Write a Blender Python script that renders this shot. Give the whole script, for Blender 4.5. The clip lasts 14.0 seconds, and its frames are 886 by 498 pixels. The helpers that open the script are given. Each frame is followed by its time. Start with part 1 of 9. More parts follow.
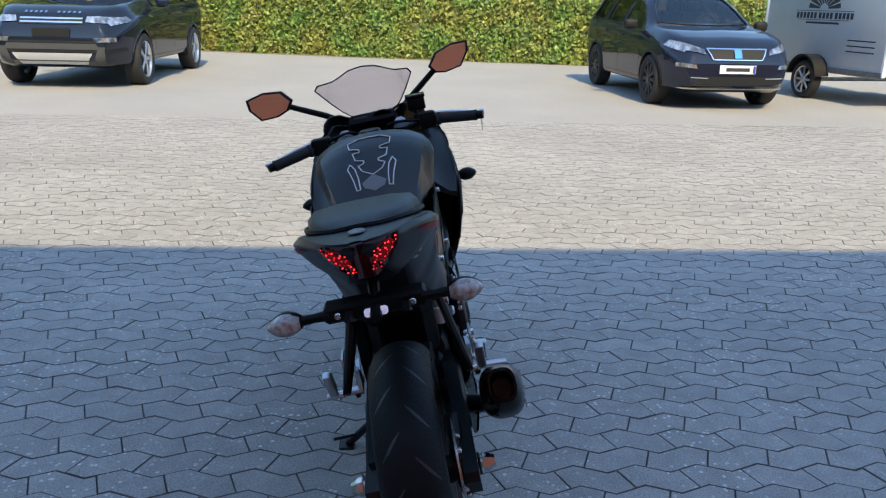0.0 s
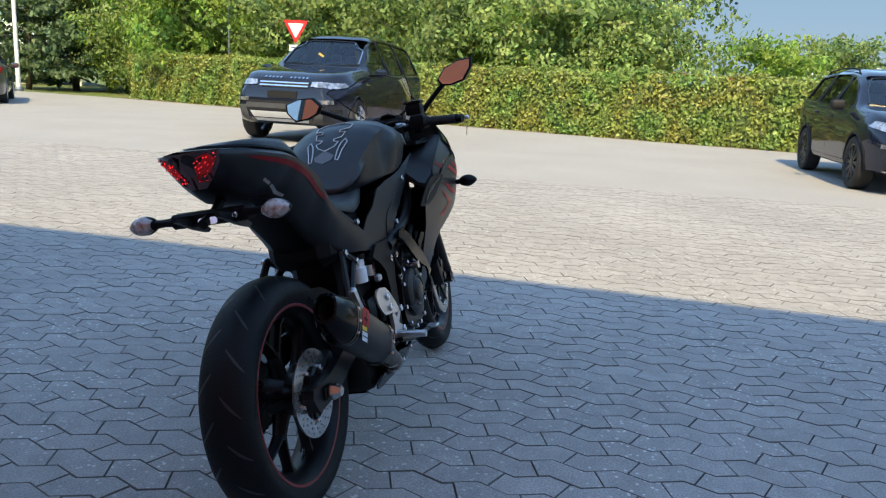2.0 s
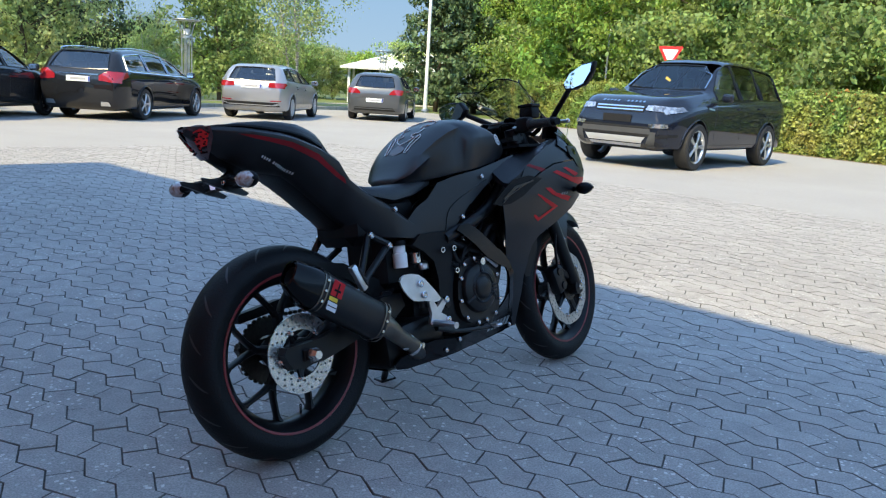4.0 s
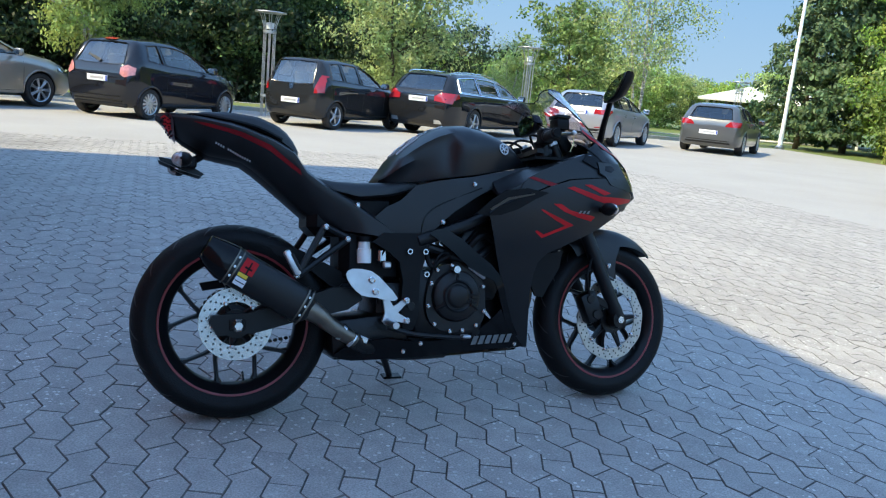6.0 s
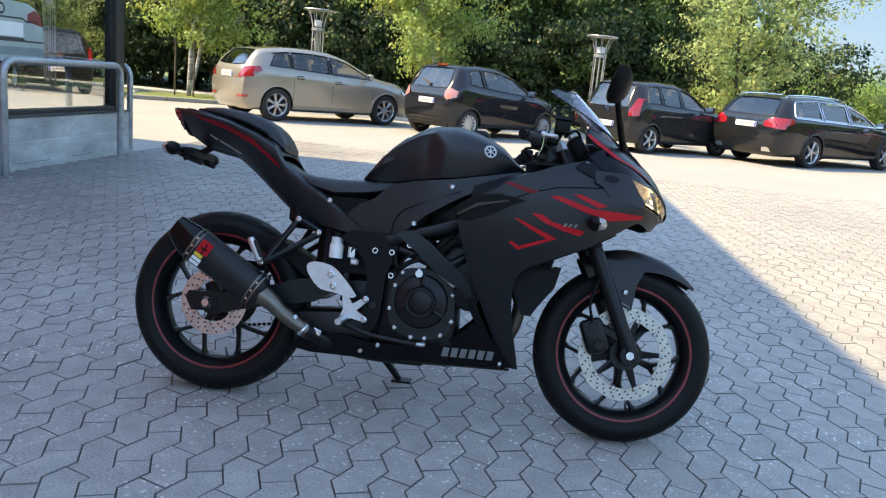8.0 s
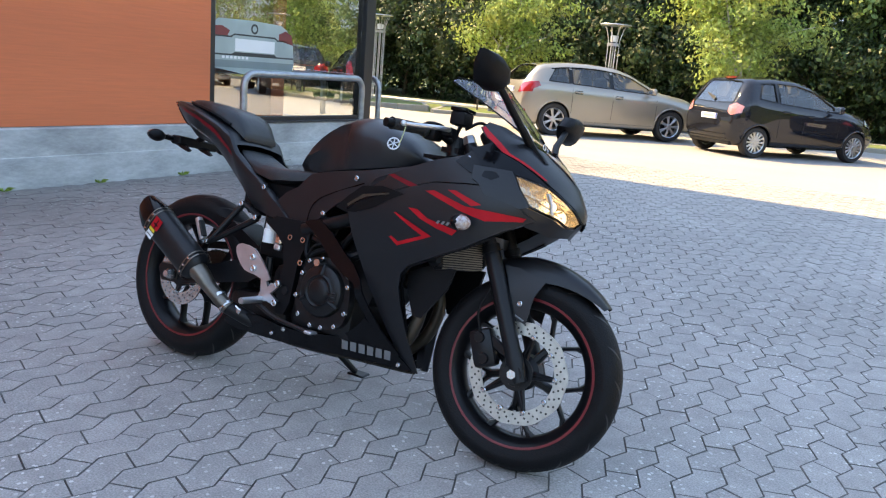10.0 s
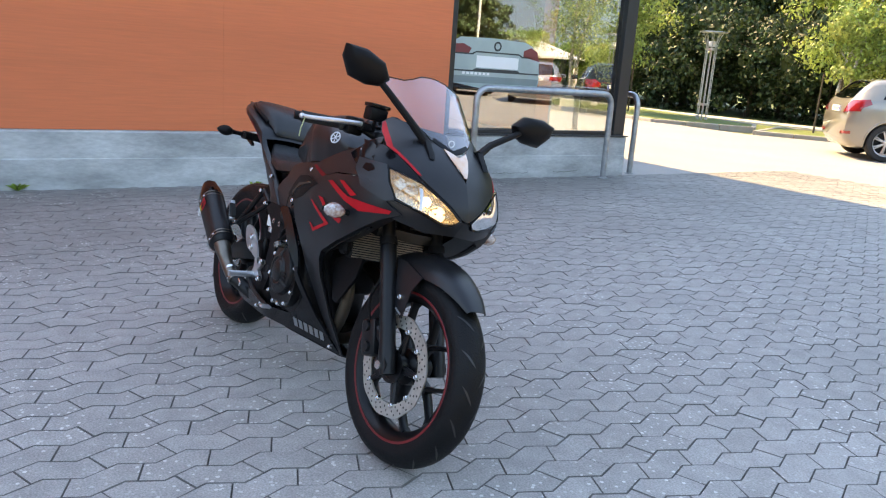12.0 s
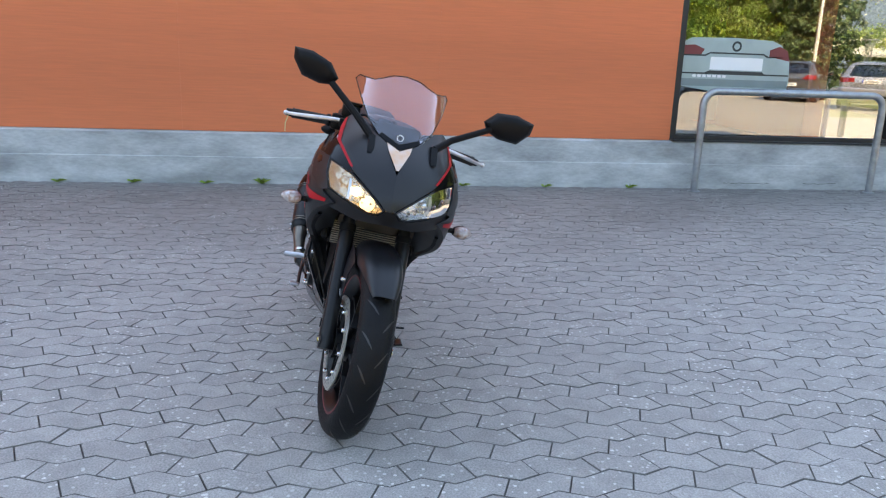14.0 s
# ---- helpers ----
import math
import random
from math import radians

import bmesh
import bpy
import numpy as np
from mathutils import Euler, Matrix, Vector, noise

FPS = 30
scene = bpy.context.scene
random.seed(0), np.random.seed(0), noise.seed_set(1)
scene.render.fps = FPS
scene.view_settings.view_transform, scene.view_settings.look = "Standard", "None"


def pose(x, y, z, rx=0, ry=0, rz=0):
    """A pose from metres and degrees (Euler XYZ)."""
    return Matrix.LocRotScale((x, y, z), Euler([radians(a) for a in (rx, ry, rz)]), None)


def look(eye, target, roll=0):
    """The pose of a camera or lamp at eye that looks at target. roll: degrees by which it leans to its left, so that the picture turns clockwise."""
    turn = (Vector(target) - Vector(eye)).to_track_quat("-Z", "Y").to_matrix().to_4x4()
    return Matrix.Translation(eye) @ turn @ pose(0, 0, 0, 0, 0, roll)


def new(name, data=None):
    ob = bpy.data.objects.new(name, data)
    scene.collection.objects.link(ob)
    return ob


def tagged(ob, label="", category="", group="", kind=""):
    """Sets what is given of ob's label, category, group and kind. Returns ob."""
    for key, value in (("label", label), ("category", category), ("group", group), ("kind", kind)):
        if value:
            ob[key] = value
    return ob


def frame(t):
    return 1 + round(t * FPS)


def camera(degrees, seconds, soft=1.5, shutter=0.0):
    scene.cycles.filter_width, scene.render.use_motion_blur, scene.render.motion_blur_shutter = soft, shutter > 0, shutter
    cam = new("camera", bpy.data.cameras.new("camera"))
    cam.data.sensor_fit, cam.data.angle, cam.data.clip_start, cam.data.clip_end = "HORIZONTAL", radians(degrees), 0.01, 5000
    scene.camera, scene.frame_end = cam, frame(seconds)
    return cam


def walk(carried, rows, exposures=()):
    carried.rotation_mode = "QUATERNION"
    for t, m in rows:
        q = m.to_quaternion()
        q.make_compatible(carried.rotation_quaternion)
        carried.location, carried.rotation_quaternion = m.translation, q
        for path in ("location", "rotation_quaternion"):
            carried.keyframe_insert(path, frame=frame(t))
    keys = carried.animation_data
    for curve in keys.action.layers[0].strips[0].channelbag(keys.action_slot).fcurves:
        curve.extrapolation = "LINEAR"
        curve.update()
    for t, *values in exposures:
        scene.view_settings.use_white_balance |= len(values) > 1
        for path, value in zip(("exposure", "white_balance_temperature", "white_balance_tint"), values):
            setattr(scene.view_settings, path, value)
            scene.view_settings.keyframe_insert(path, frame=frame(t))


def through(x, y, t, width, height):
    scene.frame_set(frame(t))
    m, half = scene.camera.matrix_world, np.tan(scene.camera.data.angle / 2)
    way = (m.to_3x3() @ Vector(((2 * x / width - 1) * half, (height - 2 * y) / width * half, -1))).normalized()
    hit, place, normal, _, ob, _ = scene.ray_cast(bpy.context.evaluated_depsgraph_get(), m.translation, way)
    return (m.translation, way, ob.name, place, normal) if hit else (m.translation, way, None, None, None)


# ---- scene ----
# ---- camera ----
cam = camera(59.2, 14.0, 1.2)
PATH = [
    (0, (-1.554, 0.106, 1.345), (0.348, -0.009, 0.738), 1.4),
    (0.5, (-1.635, -0.084, 1.257), (0.289, -0.121, 0.714), 1.9),
    (1, (-1.715, -0.29, 1.163), (0.223, -0.197, 0.676), 2.4),
    (1.5, (-1.754, -0.526, 1.135), (0.177, -0.254, 0.692), 2.7),
    (2, (-1.745, -0.804, 1.119), (0.152, -0.327, 0.7), 2.9),
    (2.5, (-1.719, -1.067, 1.104), (0.109, -0.367, 0.695), 2.9),
    (3, (-1.624, -1.298, 1.099), (0.103, -0.376, 0.691), 3.0),
    (3.5, (-1.461, -1.527, 1.101), (0.135, -0.392, 0.696), 3.2),
    (4, (-1.297, -1.745, 1.085), (0.149, -0.424, 0.681), 3.6),
    (4.2, (-1.216, -1.827, 1.09), (0.164, -0.438, 0.683), 3.8),
    (6.3, (-0.073, -2.482, 1.108), (0.509, -0.613, 0.702), 5.6),
    (6.5, (0.057, -2.504, 1.113), (0.55, -0.61, 0.703), 5.6),
    (7, (0.35, -2.575, 1.108), (0.615, -0.637, 0.69), 5.7),
    (7.5, (0.666, -2.573, 1.126), (0.701, -0.618, 0.705), 5.6),
    (8, (1.0, -2.497, 1.129), (0.812, -0.551, 0.705), 5.4),
    (8.2, (1.115, -2.476, 1.139), (0.841, -0.541, 0.714), 5.3),
    (10.3, (2.427, -1.876, 1.167), (1.338, -0.261, 0.712), 4.8),
    (10.5, (2.528, -1.795, 1.173), (1.369, -0.231, 0.717), 4.8),
    (11, (2.779, -1.559, 1.165), (1.45, -0.136, 0.708), 4.6),
    (11.5, (3.014, -1.353, 1.184), (1.532, -0.092, 0.721), 4.5),
    (12, (3.255, -1.094, 1.186), (1.633, -0.021, 0.719), 4.1),
    (12.5, (3.415, -0.814, 1.183), (1.68, 0.062, 0.713), 3.5),
    (13, (3.576, -0.564, 1.201), (1.756, 0.111, 0.721), 2.9),
    (13.5, (3.714, -0.293, 1.218), (1.834, 0.185, 0.732), 2.4),
    (14, (3.755, -0.04, 1.212), (1.839, 0.261, 0.725), 2.1),
]
EXPOSURES = [(0.0, 1.56, 6350, 3), (2.0, 1.71, 6600, 2), (3.5, 1.82, 6300, 2), (6.5, 1.97, 5950, 0), (8.0, 2.28, 7250, 5), (10.5, 2.68, 8250, 11), (12.5, 2.73, 8650, 11), (14.0, 2.71, 8750, 11)]
walk(cam, [(t, look(eye, target, roll)) for t, eye, target, roll in PATH], EXPOSURES)


# ---- sky and sun ----
SUN_UP, SUN_TURN = 46.0, 9.0          # degrees; the light travels towards +x, a little towards +y
world = bpy.data.worlds.new("sky")
scene.world = world
world.use_nodes = True
wn = world.node_tree.nodes
sky = wn.new("ShaderNodeTexSky")
sky.sky_type = "NISHITA"
sky.sun_disc = False
sky.sun_elevation = radians(SUN_UP)
sky.sun_rotation = radians(270 - SUN_TURN)
sky.air_density, sky.dust_density, sky.ozone_density = 1.0, 0.2, 1.5
wn["Background"].inputs["Strength"].default_value = 0.142
world.node_tree.links.new(sky.outputs[0], wn["Background"].inputs[0])

sun = new("sun", bpy.data.lights.new("sun", "SUN"))
sun.data.energy, sun.data.angle, sun.data.color = 2.26, radians(0.55), (1.0, 0.78, 0.455)
sun_dir = Vector((math.cos(radians(SUN_UP)) * math.cos(radians(SUN_TURN)),
                  math.cos(radians(SUN_UP)) * math.sin(radians(SUN_TURN)), -math.sin(radians(SUN_UP))))
sun.matrix_world = Matrix.Translation((-8, 0, 14)) @ sun_dir.to_track_quat("-Z", "Y").to_matrix().to_4x4()


# ---- materials ----
def material(name, color, rough=0.5, metal=0.0, noise=0.0, scale=8.0, bump=0.0, bump_scale=60.0, coat=0.0,
             vary=0.0, island=0.0, fine=0.0, spec=0.5, color2=None, stretch=(1, 1, 1), sheen=0.0):
    """Principled surface with two scales of variation: stains (scale) and grain (bump_scale)."""
    m = bpy.data.materials.new(name)
    m.use_nodes = True
    t, n = m.node_tree, m.node_tree.nodes
    p = n["Principled BSDF"]
    p.inputs["Roughness"].default_value, p.inputs["Metallic"].default_value = rough, metal
    p.inputs["Base Color"].default_value = (*color, 1)
    p.inputs["Specular IOR Level"].default_value = spec
    p.inputs["Coat Weight"].default_value, p.inputs["Coat Roughness"].default_value = coat, 0.04
    p.inputs["Sheen Weight"].default_value = sheen
    geo = n.new("ShaderNodeTexCoord")
    mp = n.new("ShaderNodeMapping")
    mp.inputs["Scale"].default_value = stretch
    t.links.new(geo.outputs["Object"], mp.inputs[0])
    value = None
    if noise or color2:
        a = n.new("ShaderNodeTexNoise")
        a.inputs["Scale"].default_value, a.inputs["Detail"].default_value = scale, 5
        t.links.new(mp.outputs[0], a.inputs["Vector"])
        ramp = n.new("ShaderNodeMapRange")
        ramp.inputs[1].default_value, ramp.inputs[2].default_value = 0.3, 0.7
        t.links.new(a.outputs["Fac"], ramp.inputs[0])
        mix = n.new("ShaderNodeMix")
        mix.data_type = "RGBA"
        c2 = color2 or tuple(c * (1 - noise) for c in color)
        mix.inputs[6].default_value, mix.inputs[7].default_value = (*color, 1), (*c2, 1)
        t.links.new(ramp.outputs[0], mix.inputs[0])
        value = mix.outputs[2]
    if fine:
        f = n.new("ShaderNodeTexNoise")
        f.inputs["Scale"].default_value, f.inputs["Detail"].default_value = bump_scale, 3
        t.links.new(mp.outputs[0], f.inputs["Vector"])
        fr = n.new("ShaderNodeMapRange")
        fr.inputs[1].default_value, fr.inputs[2].default_value = 0.3, 0.7
        fr.inputs[3].default_value, fr.inputs[4].default_value = 1 - fine, 1 + fine
        t.links.new(f.outputs["Fac"], fr.inputs[0])
        mul = n.new("ShaderNodeMix")
        mul.data_type, mul.blend_type = "RGBA", "MULTIPLY"
        mul.inputs[0].default_value = 1
        mul.inputs[6].default_value = (*color, 1)
        if value:
            t.links.new(value, mul.inputs[6])
        t.links.new(fr.outputs[0], mul.inputs[7])
        value = mul.outputs[2]
    if vary or island:
        src = n.new("ShaderNodeObjectInfo").outputs["Random"] if vary else n.new("ShaderNodeNewGeometry").outputs["Random Per Island"]
        k = vary or island
        vr = n.new("ShaderNodeMapRange")
        vr.inputs[3].default_value, vr.inputs[4].default_value = 1 - k, 1 + k
        t.links.new(src, vr.inputs[0])
        mul = n.new("ShaderNodeMix")
        mul.data_type, mul.blend_type = "RGBA", "MULTIPLY"
        mul.inputs[0].default_value = 1
        mul.inputs[6].default_value = (*color, 1)
        if value:
            t.links.new(value, mul.inputs[6])
        t.links.new(vr.outputs[0], mul.inputs[7])
        value = mul.outputs[2]
    if value:
        t.links.new(value, p.inputs["Base Color"])
    if bump:
        b = n.new("ShaderNodeTexNoise")
        b.inputs["Scale"].default_value, b.inputs["Detail"].default_value = bump_scale, 4
        t.links.new(mp.outputs[0], b.inputs["Vector"])
        bn = n.new("ShaderNodeBump")
        bn.inputs["Strength"].default_value, bn.inputs["Distance"].default_value = bump, 0.01
        t.links.new(b.outputs["Fac"], bn.inputs["Height"])
        t.links.new(bn.outputs[0], p.inputs["Normal"])
        rr = n.new("ShaderNodeMapRange")
        rr.inputs[3].default_value, rr.inputs[4].default_value = max(0, rough - 0.08), min(1, rough + 0.08)
        t.links.new(b.outputs["Fac"], rr.inputs[0])
        t.links.new(rr.outputs[0], p.inputs["Roughness"])
    return m


def glass(name, color=(1, 1, 1), rough=0.0, ior=1.45):
    m = bpy.data.materials.new(name)
    m.use_nodes = True
    p = m.node_tree.nodes["Principled BSDF"]
    p.inputs["Base Color"].default_value = (*color, 1)
    p.inputs["Transmission Weight"].default_value = 1
    p.inputs["Roughness"].default_value, p.inputs["IOR"].default_value = rough, ior
    return m


def glowing(name, color, strength):
    m = bpy.data.materials.new(name)
    m.use_nodes = True
    p = m.node_tree.nodes["Principled BSDF"]
    p.inputs["Base Color"].default_value = (*color, 1)
    p.inputs["Emission Color"].default_value = (*color, 1)
    p.inputs["Emission Strength"].default_value = strength
    return m


def leafy(name, color, spread=0.35, through=0.35, hue=0.03, rough=0.5):
    """Leaves: a colour that changes from leaf to leaf, with light shining through."""
    m = bpy.data.materials.new(name)
    m.use_nodes = True
    t, n = m.node_tree, m.node_tree.nodes
    p, out = n["Principled BSDF"], n["Material Output"]
    p.inputs["Roughness"].default_value = rough
    p.inputs["Specular IOR Level"].default_value = 0.35
    rnd = n.new("ShaderNodeNewGeometry")
    hsv = n.new("ShaderNodeHueSaturation")
    hsv.inputs["Color"].default_value = (*color, 1)
    a = n.new("ShaderNodeMapRange")
    a.inputs[3].default_value, a.inputs[4].default_value = 1 - spread, 1 + spread
    t.links.new(rnd.outputs["Random Per Island"], a.inputs[0])
    t.links.new(a.outputs[0], hsv.inputs["Value"])
    tc = n.new("ShaderNodeTexCoord")
    ns = n.new("ShaderNodeTexNoise")
    ns.inputs["Scale"].default_value = 1.3
    t.links.new(tc.outputs["Object"], ns.inputs["Vector"])
    b = n.new("ShaderNodeMapRange")
    b.inputs[1].default_value, b.inputs[2].default_value = 0.3, 0.7
    b.inputs[3].default_value, b.inputs[4].default_value = 0.5 - hue, 0.5 + hue
    t.links.new(ns.outputs["Fac"], b.inputs[0])
    t.links.new(b.outputs[0], hsv.inputs["Hue"])
    t.links.new(hsv.outputs[0], p.inputs["Base Color"])
    tr = n.new("ShaderNodeBsdfTranslucent")
    t.links.new(hsv.outputs[0], tr.inputs["Color"])
    mx = n.new("ShaderNodeMixShader")
    mx.inputs[0].default_value = through
    t.links.new(p.outputs[0], mx.inputs[1])
    t.links.new(tr.outputs[0], mx.inputs[2])
    t.links.new(mx.outputs[0], out.inputs[0])
    return m


def paver_surface(name, island):
    """Grey concrete with coarse stains, darker worn patches and pale grit, in the yard's own measure."""
    m = bpy.data.materials.new(name)
    m.use_nodes = True
    t, n = m.node_tree, m.node_tree.nodes
    p = n["Principled BSDF"]
    geo = n.new("ShaderNodeNewGeometry")
    def field(scale, detail, lo, hi, a, b):
        x = n.new("ShaderNodeTexNoise")
        x.inputs["Scale"].default_value, x.inputs["Detail"].default_value = scale, detail
        t.links.new(geo.outputs["Position"], x.inputs["Vector"])
        r = n.new("ShaderNodeMapRange")
        r.inputs[1].default_value, r.inputs[2].default_value, r.inputs[3].default_value, r.inputs[4].default_value = lo, hi, a, b
        t.links.new(x.outputs["Fac"], r.inputs[0])
        return r.outputs[0]
    def times(a, b):
        x = n.new("ShaderNodeMath")
        x.operation = "MULTIPLY"
        t.links.new(a, x.inputs[0])
        t.links.new(b, x.inputs[1])
        return x.outputs[0]
    rnd = geo.outputs["Random Per Island"] if island else n.new("ShaderNodeObjectInfo").outputs["Random"]
    r = n.new("ShaderNodeMapRange")
    r.inputs[3].default_value, r.inputs[4].default_value = 0.93, 1.06
    t.links.new(rnd, r.inputs[0])
    v = times(times(field(0.55, 4, 0.35, 0.65, 0.90, 1.06), field(11.0, 7, 0.32, 0.68, 0.88, 1.10)), times(field(170, 4, 0.3, 0.7, 0.72, 1.28), r.outputs[0]))
    # trodden grime plus painted shade along the building's foot, ragged at its edge
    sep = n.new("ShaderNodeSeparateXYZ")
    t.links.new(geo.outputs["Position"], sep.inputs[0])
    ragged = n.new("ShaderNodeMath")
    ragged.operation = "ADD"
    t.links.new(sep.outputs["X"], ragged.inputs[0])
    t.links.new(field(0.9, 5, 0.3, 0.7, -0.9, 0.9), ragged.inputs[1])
    grime_shade = n.new("ShaderNodeMapRange")
    grime_shade.inputs[1].default_value, grime_shade.inputs[2].default_value, grime_shade.inputs[3].default_value, grime_shade.inputs[4].default_value = -3.3, -0.6, 0.61, 1.0
    t.links.new(ragged.outputs[0], grime_shade.inputs[0])
    v = times(v, grime_shade.outputs[0])
    mul = n.new("ShaderNodeMix")
    mul.data_type, mul.blend_type = "RGBA", "MULTIPLY"
    mul.inputs[0].default_value = 1
    mul.inputs[6].default_value = (0.318, 0.300, 0.280, 1)
    t.links.new(v, mul.inputs[7])
    vor = n.new("ShaderNodeTexVoronoi")          # pale bits of grit, few and small
    vor.inputs["Scale"].default_value = 36
    t.links.new(geo.outputs["Position"], vor.inputs["Vector"])
    near = n.new("ShaderNodeMath")
    near.operation, near.inputs[1].default_value = "LESS_THAN", 0.21
    t.links.new(vor.outputs["Distance"], near.inputs[0])
    grit = n.new("ShaderNodeMix")
    grit.data_type = "RGBA"
    grit.inputs[7].default_value = (0.68, 0.66, 0.62, 1)
    amount = times(near.outputs[0], field(3.0, 3, 0.42, 0.62, 0.0, 0.80))
    t.links.new(amount, grit.inputs[0])
    t.links.new(mul.outputs[2], grit.inputs[6])
    t.links.new(grit.outputs[2], p.inputs["Base Color"])
    p.inputs["Roughness"].default_value = 0.80
    b = n.new("ShaderNodeTexNoise")
    b.inputs["Scale"].default_value, b.inputs["Detail"].default_value = 150, 5
    t.links.new(geo.outputs["Position"], b.inputs["Vector"])
    bn = n.new("ShaderNodeBump")
    bn.inputs["Strength"].default_value, bn.inputs["Distance"].default_value = 0.45, 0.006
    t.links.new(b.outputs["Fac"], bn.inputs["Height"])
    t.links.new(bn.outputs[0], p.inputs["Normal"])
    return m


M = dict(
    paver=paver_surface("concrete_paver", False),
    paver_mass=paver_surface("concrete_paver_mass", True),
    # chamfers coloured darker than the tops: joint shade put into the colour
    paver_edge=material("dark_paver_edge", (0.19, 0.18, 0.168), 0.9, noise=0.5, scale=3, bump=0.3, bump_scale=200),
    joint=material("joint_sand", (0.052, 0.048, 0.042), 0.95, noise=0.3, scale=6, bump=0.4, bump_scale=220),
    lot=material("lot_paving", (0.326, 0.311, 0.293), 0.85, noise=0.10, scale=0.7, bump=0.3, bump_scale=40, fine=0.1),
    earth=material("dry_earth", (0.22, 0.165, 0.11), 0.95, noise=0.35, scale=3, bump=0.6, bump_scale=30, fine=0.25),
    grass=material("grass", (0.10, 0.155, 0.03), 0.8, noise=0.4, scale=0.9, bump=0.8, bump_scale=45, fine=0.3, color2=(0.16, 0.17, 0.06)),
    path=material("pale_path", (0.55, 0.53, 0.49), 0.85, noise=0.15, scale=1, bump=0.2, bump_scale=50),
    kerb=material("kerb_concrete", (0.36, 0.34, 0.31), 0.85, noise=0.2, scale=4, bump=0.3, bump_scale=80),
    render=material("orange_panel", (0.71, 0.175, 0.066), 0.62, noise=0.10, scale=1.0, bump=0.10, bump_scale=30, fine=0.05, stretch=(1, 0.12, 2.5)),
    plinth=material("plinth_concrete", (0.53, 0.54, 0.53), 0.78, noise=0.50, scale=2.8, bump=0.25, bump_scale=26, fine=0.10, stretch=(1, 0.7, 2.0)),
    dark_frame=material("dark_window_frame", (0.018, 0.018, 0.02), 0.4, noise=0.2, scale=3),
    galvanised=material("galvanised_steel", (0.42, 0.44, 0.46), 0.42, metal=0.85, noise=0.3, scale=14, bump=0.1, bump_scale=60),
    steel=material("lamp_steel", (0.55, 0.56, 0.57), 0.4, metal=0.8, noise=0.2, scale=6),
    white_paint=material("white_paint", (0.8, 0.8, 0.79), 0.45, noise=0.06, scale=3),
    grey_wall=material("grey_cladding", (0.16, 0.165, 0.175), 0.6, noise=0.12, scale=0.4),
    tile_roof=material("orange_roof_tile", (0.36, 0.16, 0.10), 0.75, noise=0.25, scale=3, fine=0.2, bump_scale=6),
    brick=material("yellow_brick", (0.33, 0.24, 0.15), 0.85, noise=0.2, scale=2, fine=0.15, bump_scale=10),
    inside=material("showroom_inside", (0.16, 0.15, 0.14), 0.7, noise=0.2, scale=0.6),
    bark=material("bark", (0.11, 0.085, 0.06), 0.9, noise=0.4, scale=5, bump=0.8, bump_scale=25, stretch=(1, 1, 0.3)),
    birch=material("birch_bark", (0.62, 0.6, 0.55), 0.8, scale=9, color2=(0.12, 0.1, 0.09), noise=0.5, bump=0.4, bump_scale=20, stretch=(0.4, 0.4, 2.0)),
    leaf_hedge=leafy("hedge_leaf", (0.245, 0.305, 0.074), 0.5, 0.32, 0.05, 0.42),
    leaf_hedge_red=leafy("reddish_hedge_leaf", (0.30, 0.12, 0.03), 0.4, 0.3, 0.03),
    leaf_light=leafy("light_leaf", (0.235, 0.345, 0.062), 0.4, 0.45),
    leaf_mid=leafy("mid_leaf", (0.30, 0.40, 0.125), 0.45, 0.45),
    leaf_dark=leafy("dark_leaf", (0.20, 0.275, 0.088), 0.5, 0.45),
    leaf_young=leafy("young_tree_leaf", (0.30, 0.38, 0.11), 0.4, 0.42),
    # darker copy of the wood's leaf, with the shade painted into its colour
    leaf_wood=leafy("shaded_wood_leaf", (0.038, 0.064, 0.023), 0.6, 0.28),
    leaf_birch=leafy("birch_leaf", (0.33, 0.40, 0.16), 0.4, 0.45),
    needle=leafy("spruce_needle", (0.11, 0.165, 0.075), 0.45, 0.3),
)


# ---- mesh helpers ----
def link(name, me, mat, parent=None, label="", smooth=30):
    if mat is not None and not me.materials:
        me.materials.append(mat)
    if smooth:
        me.shade_smooth()
        me.set_sharp_from_angle(angle=radians(smooth))
    ob = new(name, me)
    if parent is not None:
        ob.parent = parent
    if label:
        tagged(ob, label)
    return ob


def part(name, bm, mat, parent=None, label="", smooth=30):
    """One bmesh as one mesh object under a thing or a part."""
    me = bpy.data.meshes.new(name)
    bm.to_mesh(me)
    bm.free()
    return link(name, me, mat, parent, label, smooth)


def thing(name, m, label, category, group="", kind=""):
    ob = new(name)
    ob.empty_display_size = 0.1
    ob.matrix_world = m
    return tagged(ob, label, category, group, kind)


def slab(sx, sy, sz, at=(0, 0, 0), bevel=0.0, turn=None, seg=1, bm=None):
    """A box of full sizes round at, with bevelled edges."""
    bm = bm or bmesh.new()
    m = Matrix.Translation(at) @ (turn or Matrix()) @ Matrix.Diagonal((sx, sy, sz, 1))
    g = bmesh.ops.create_cube(bm, size=1, matrix=m)
    if bevel:
        es = {e for v in g["verts"] for e in v.link_edges}
        bmesh.ops.bevel(bm, geom=list(es), offset=bevel, segments=seg, profile=0.5, affect="EDGES")
    return bm


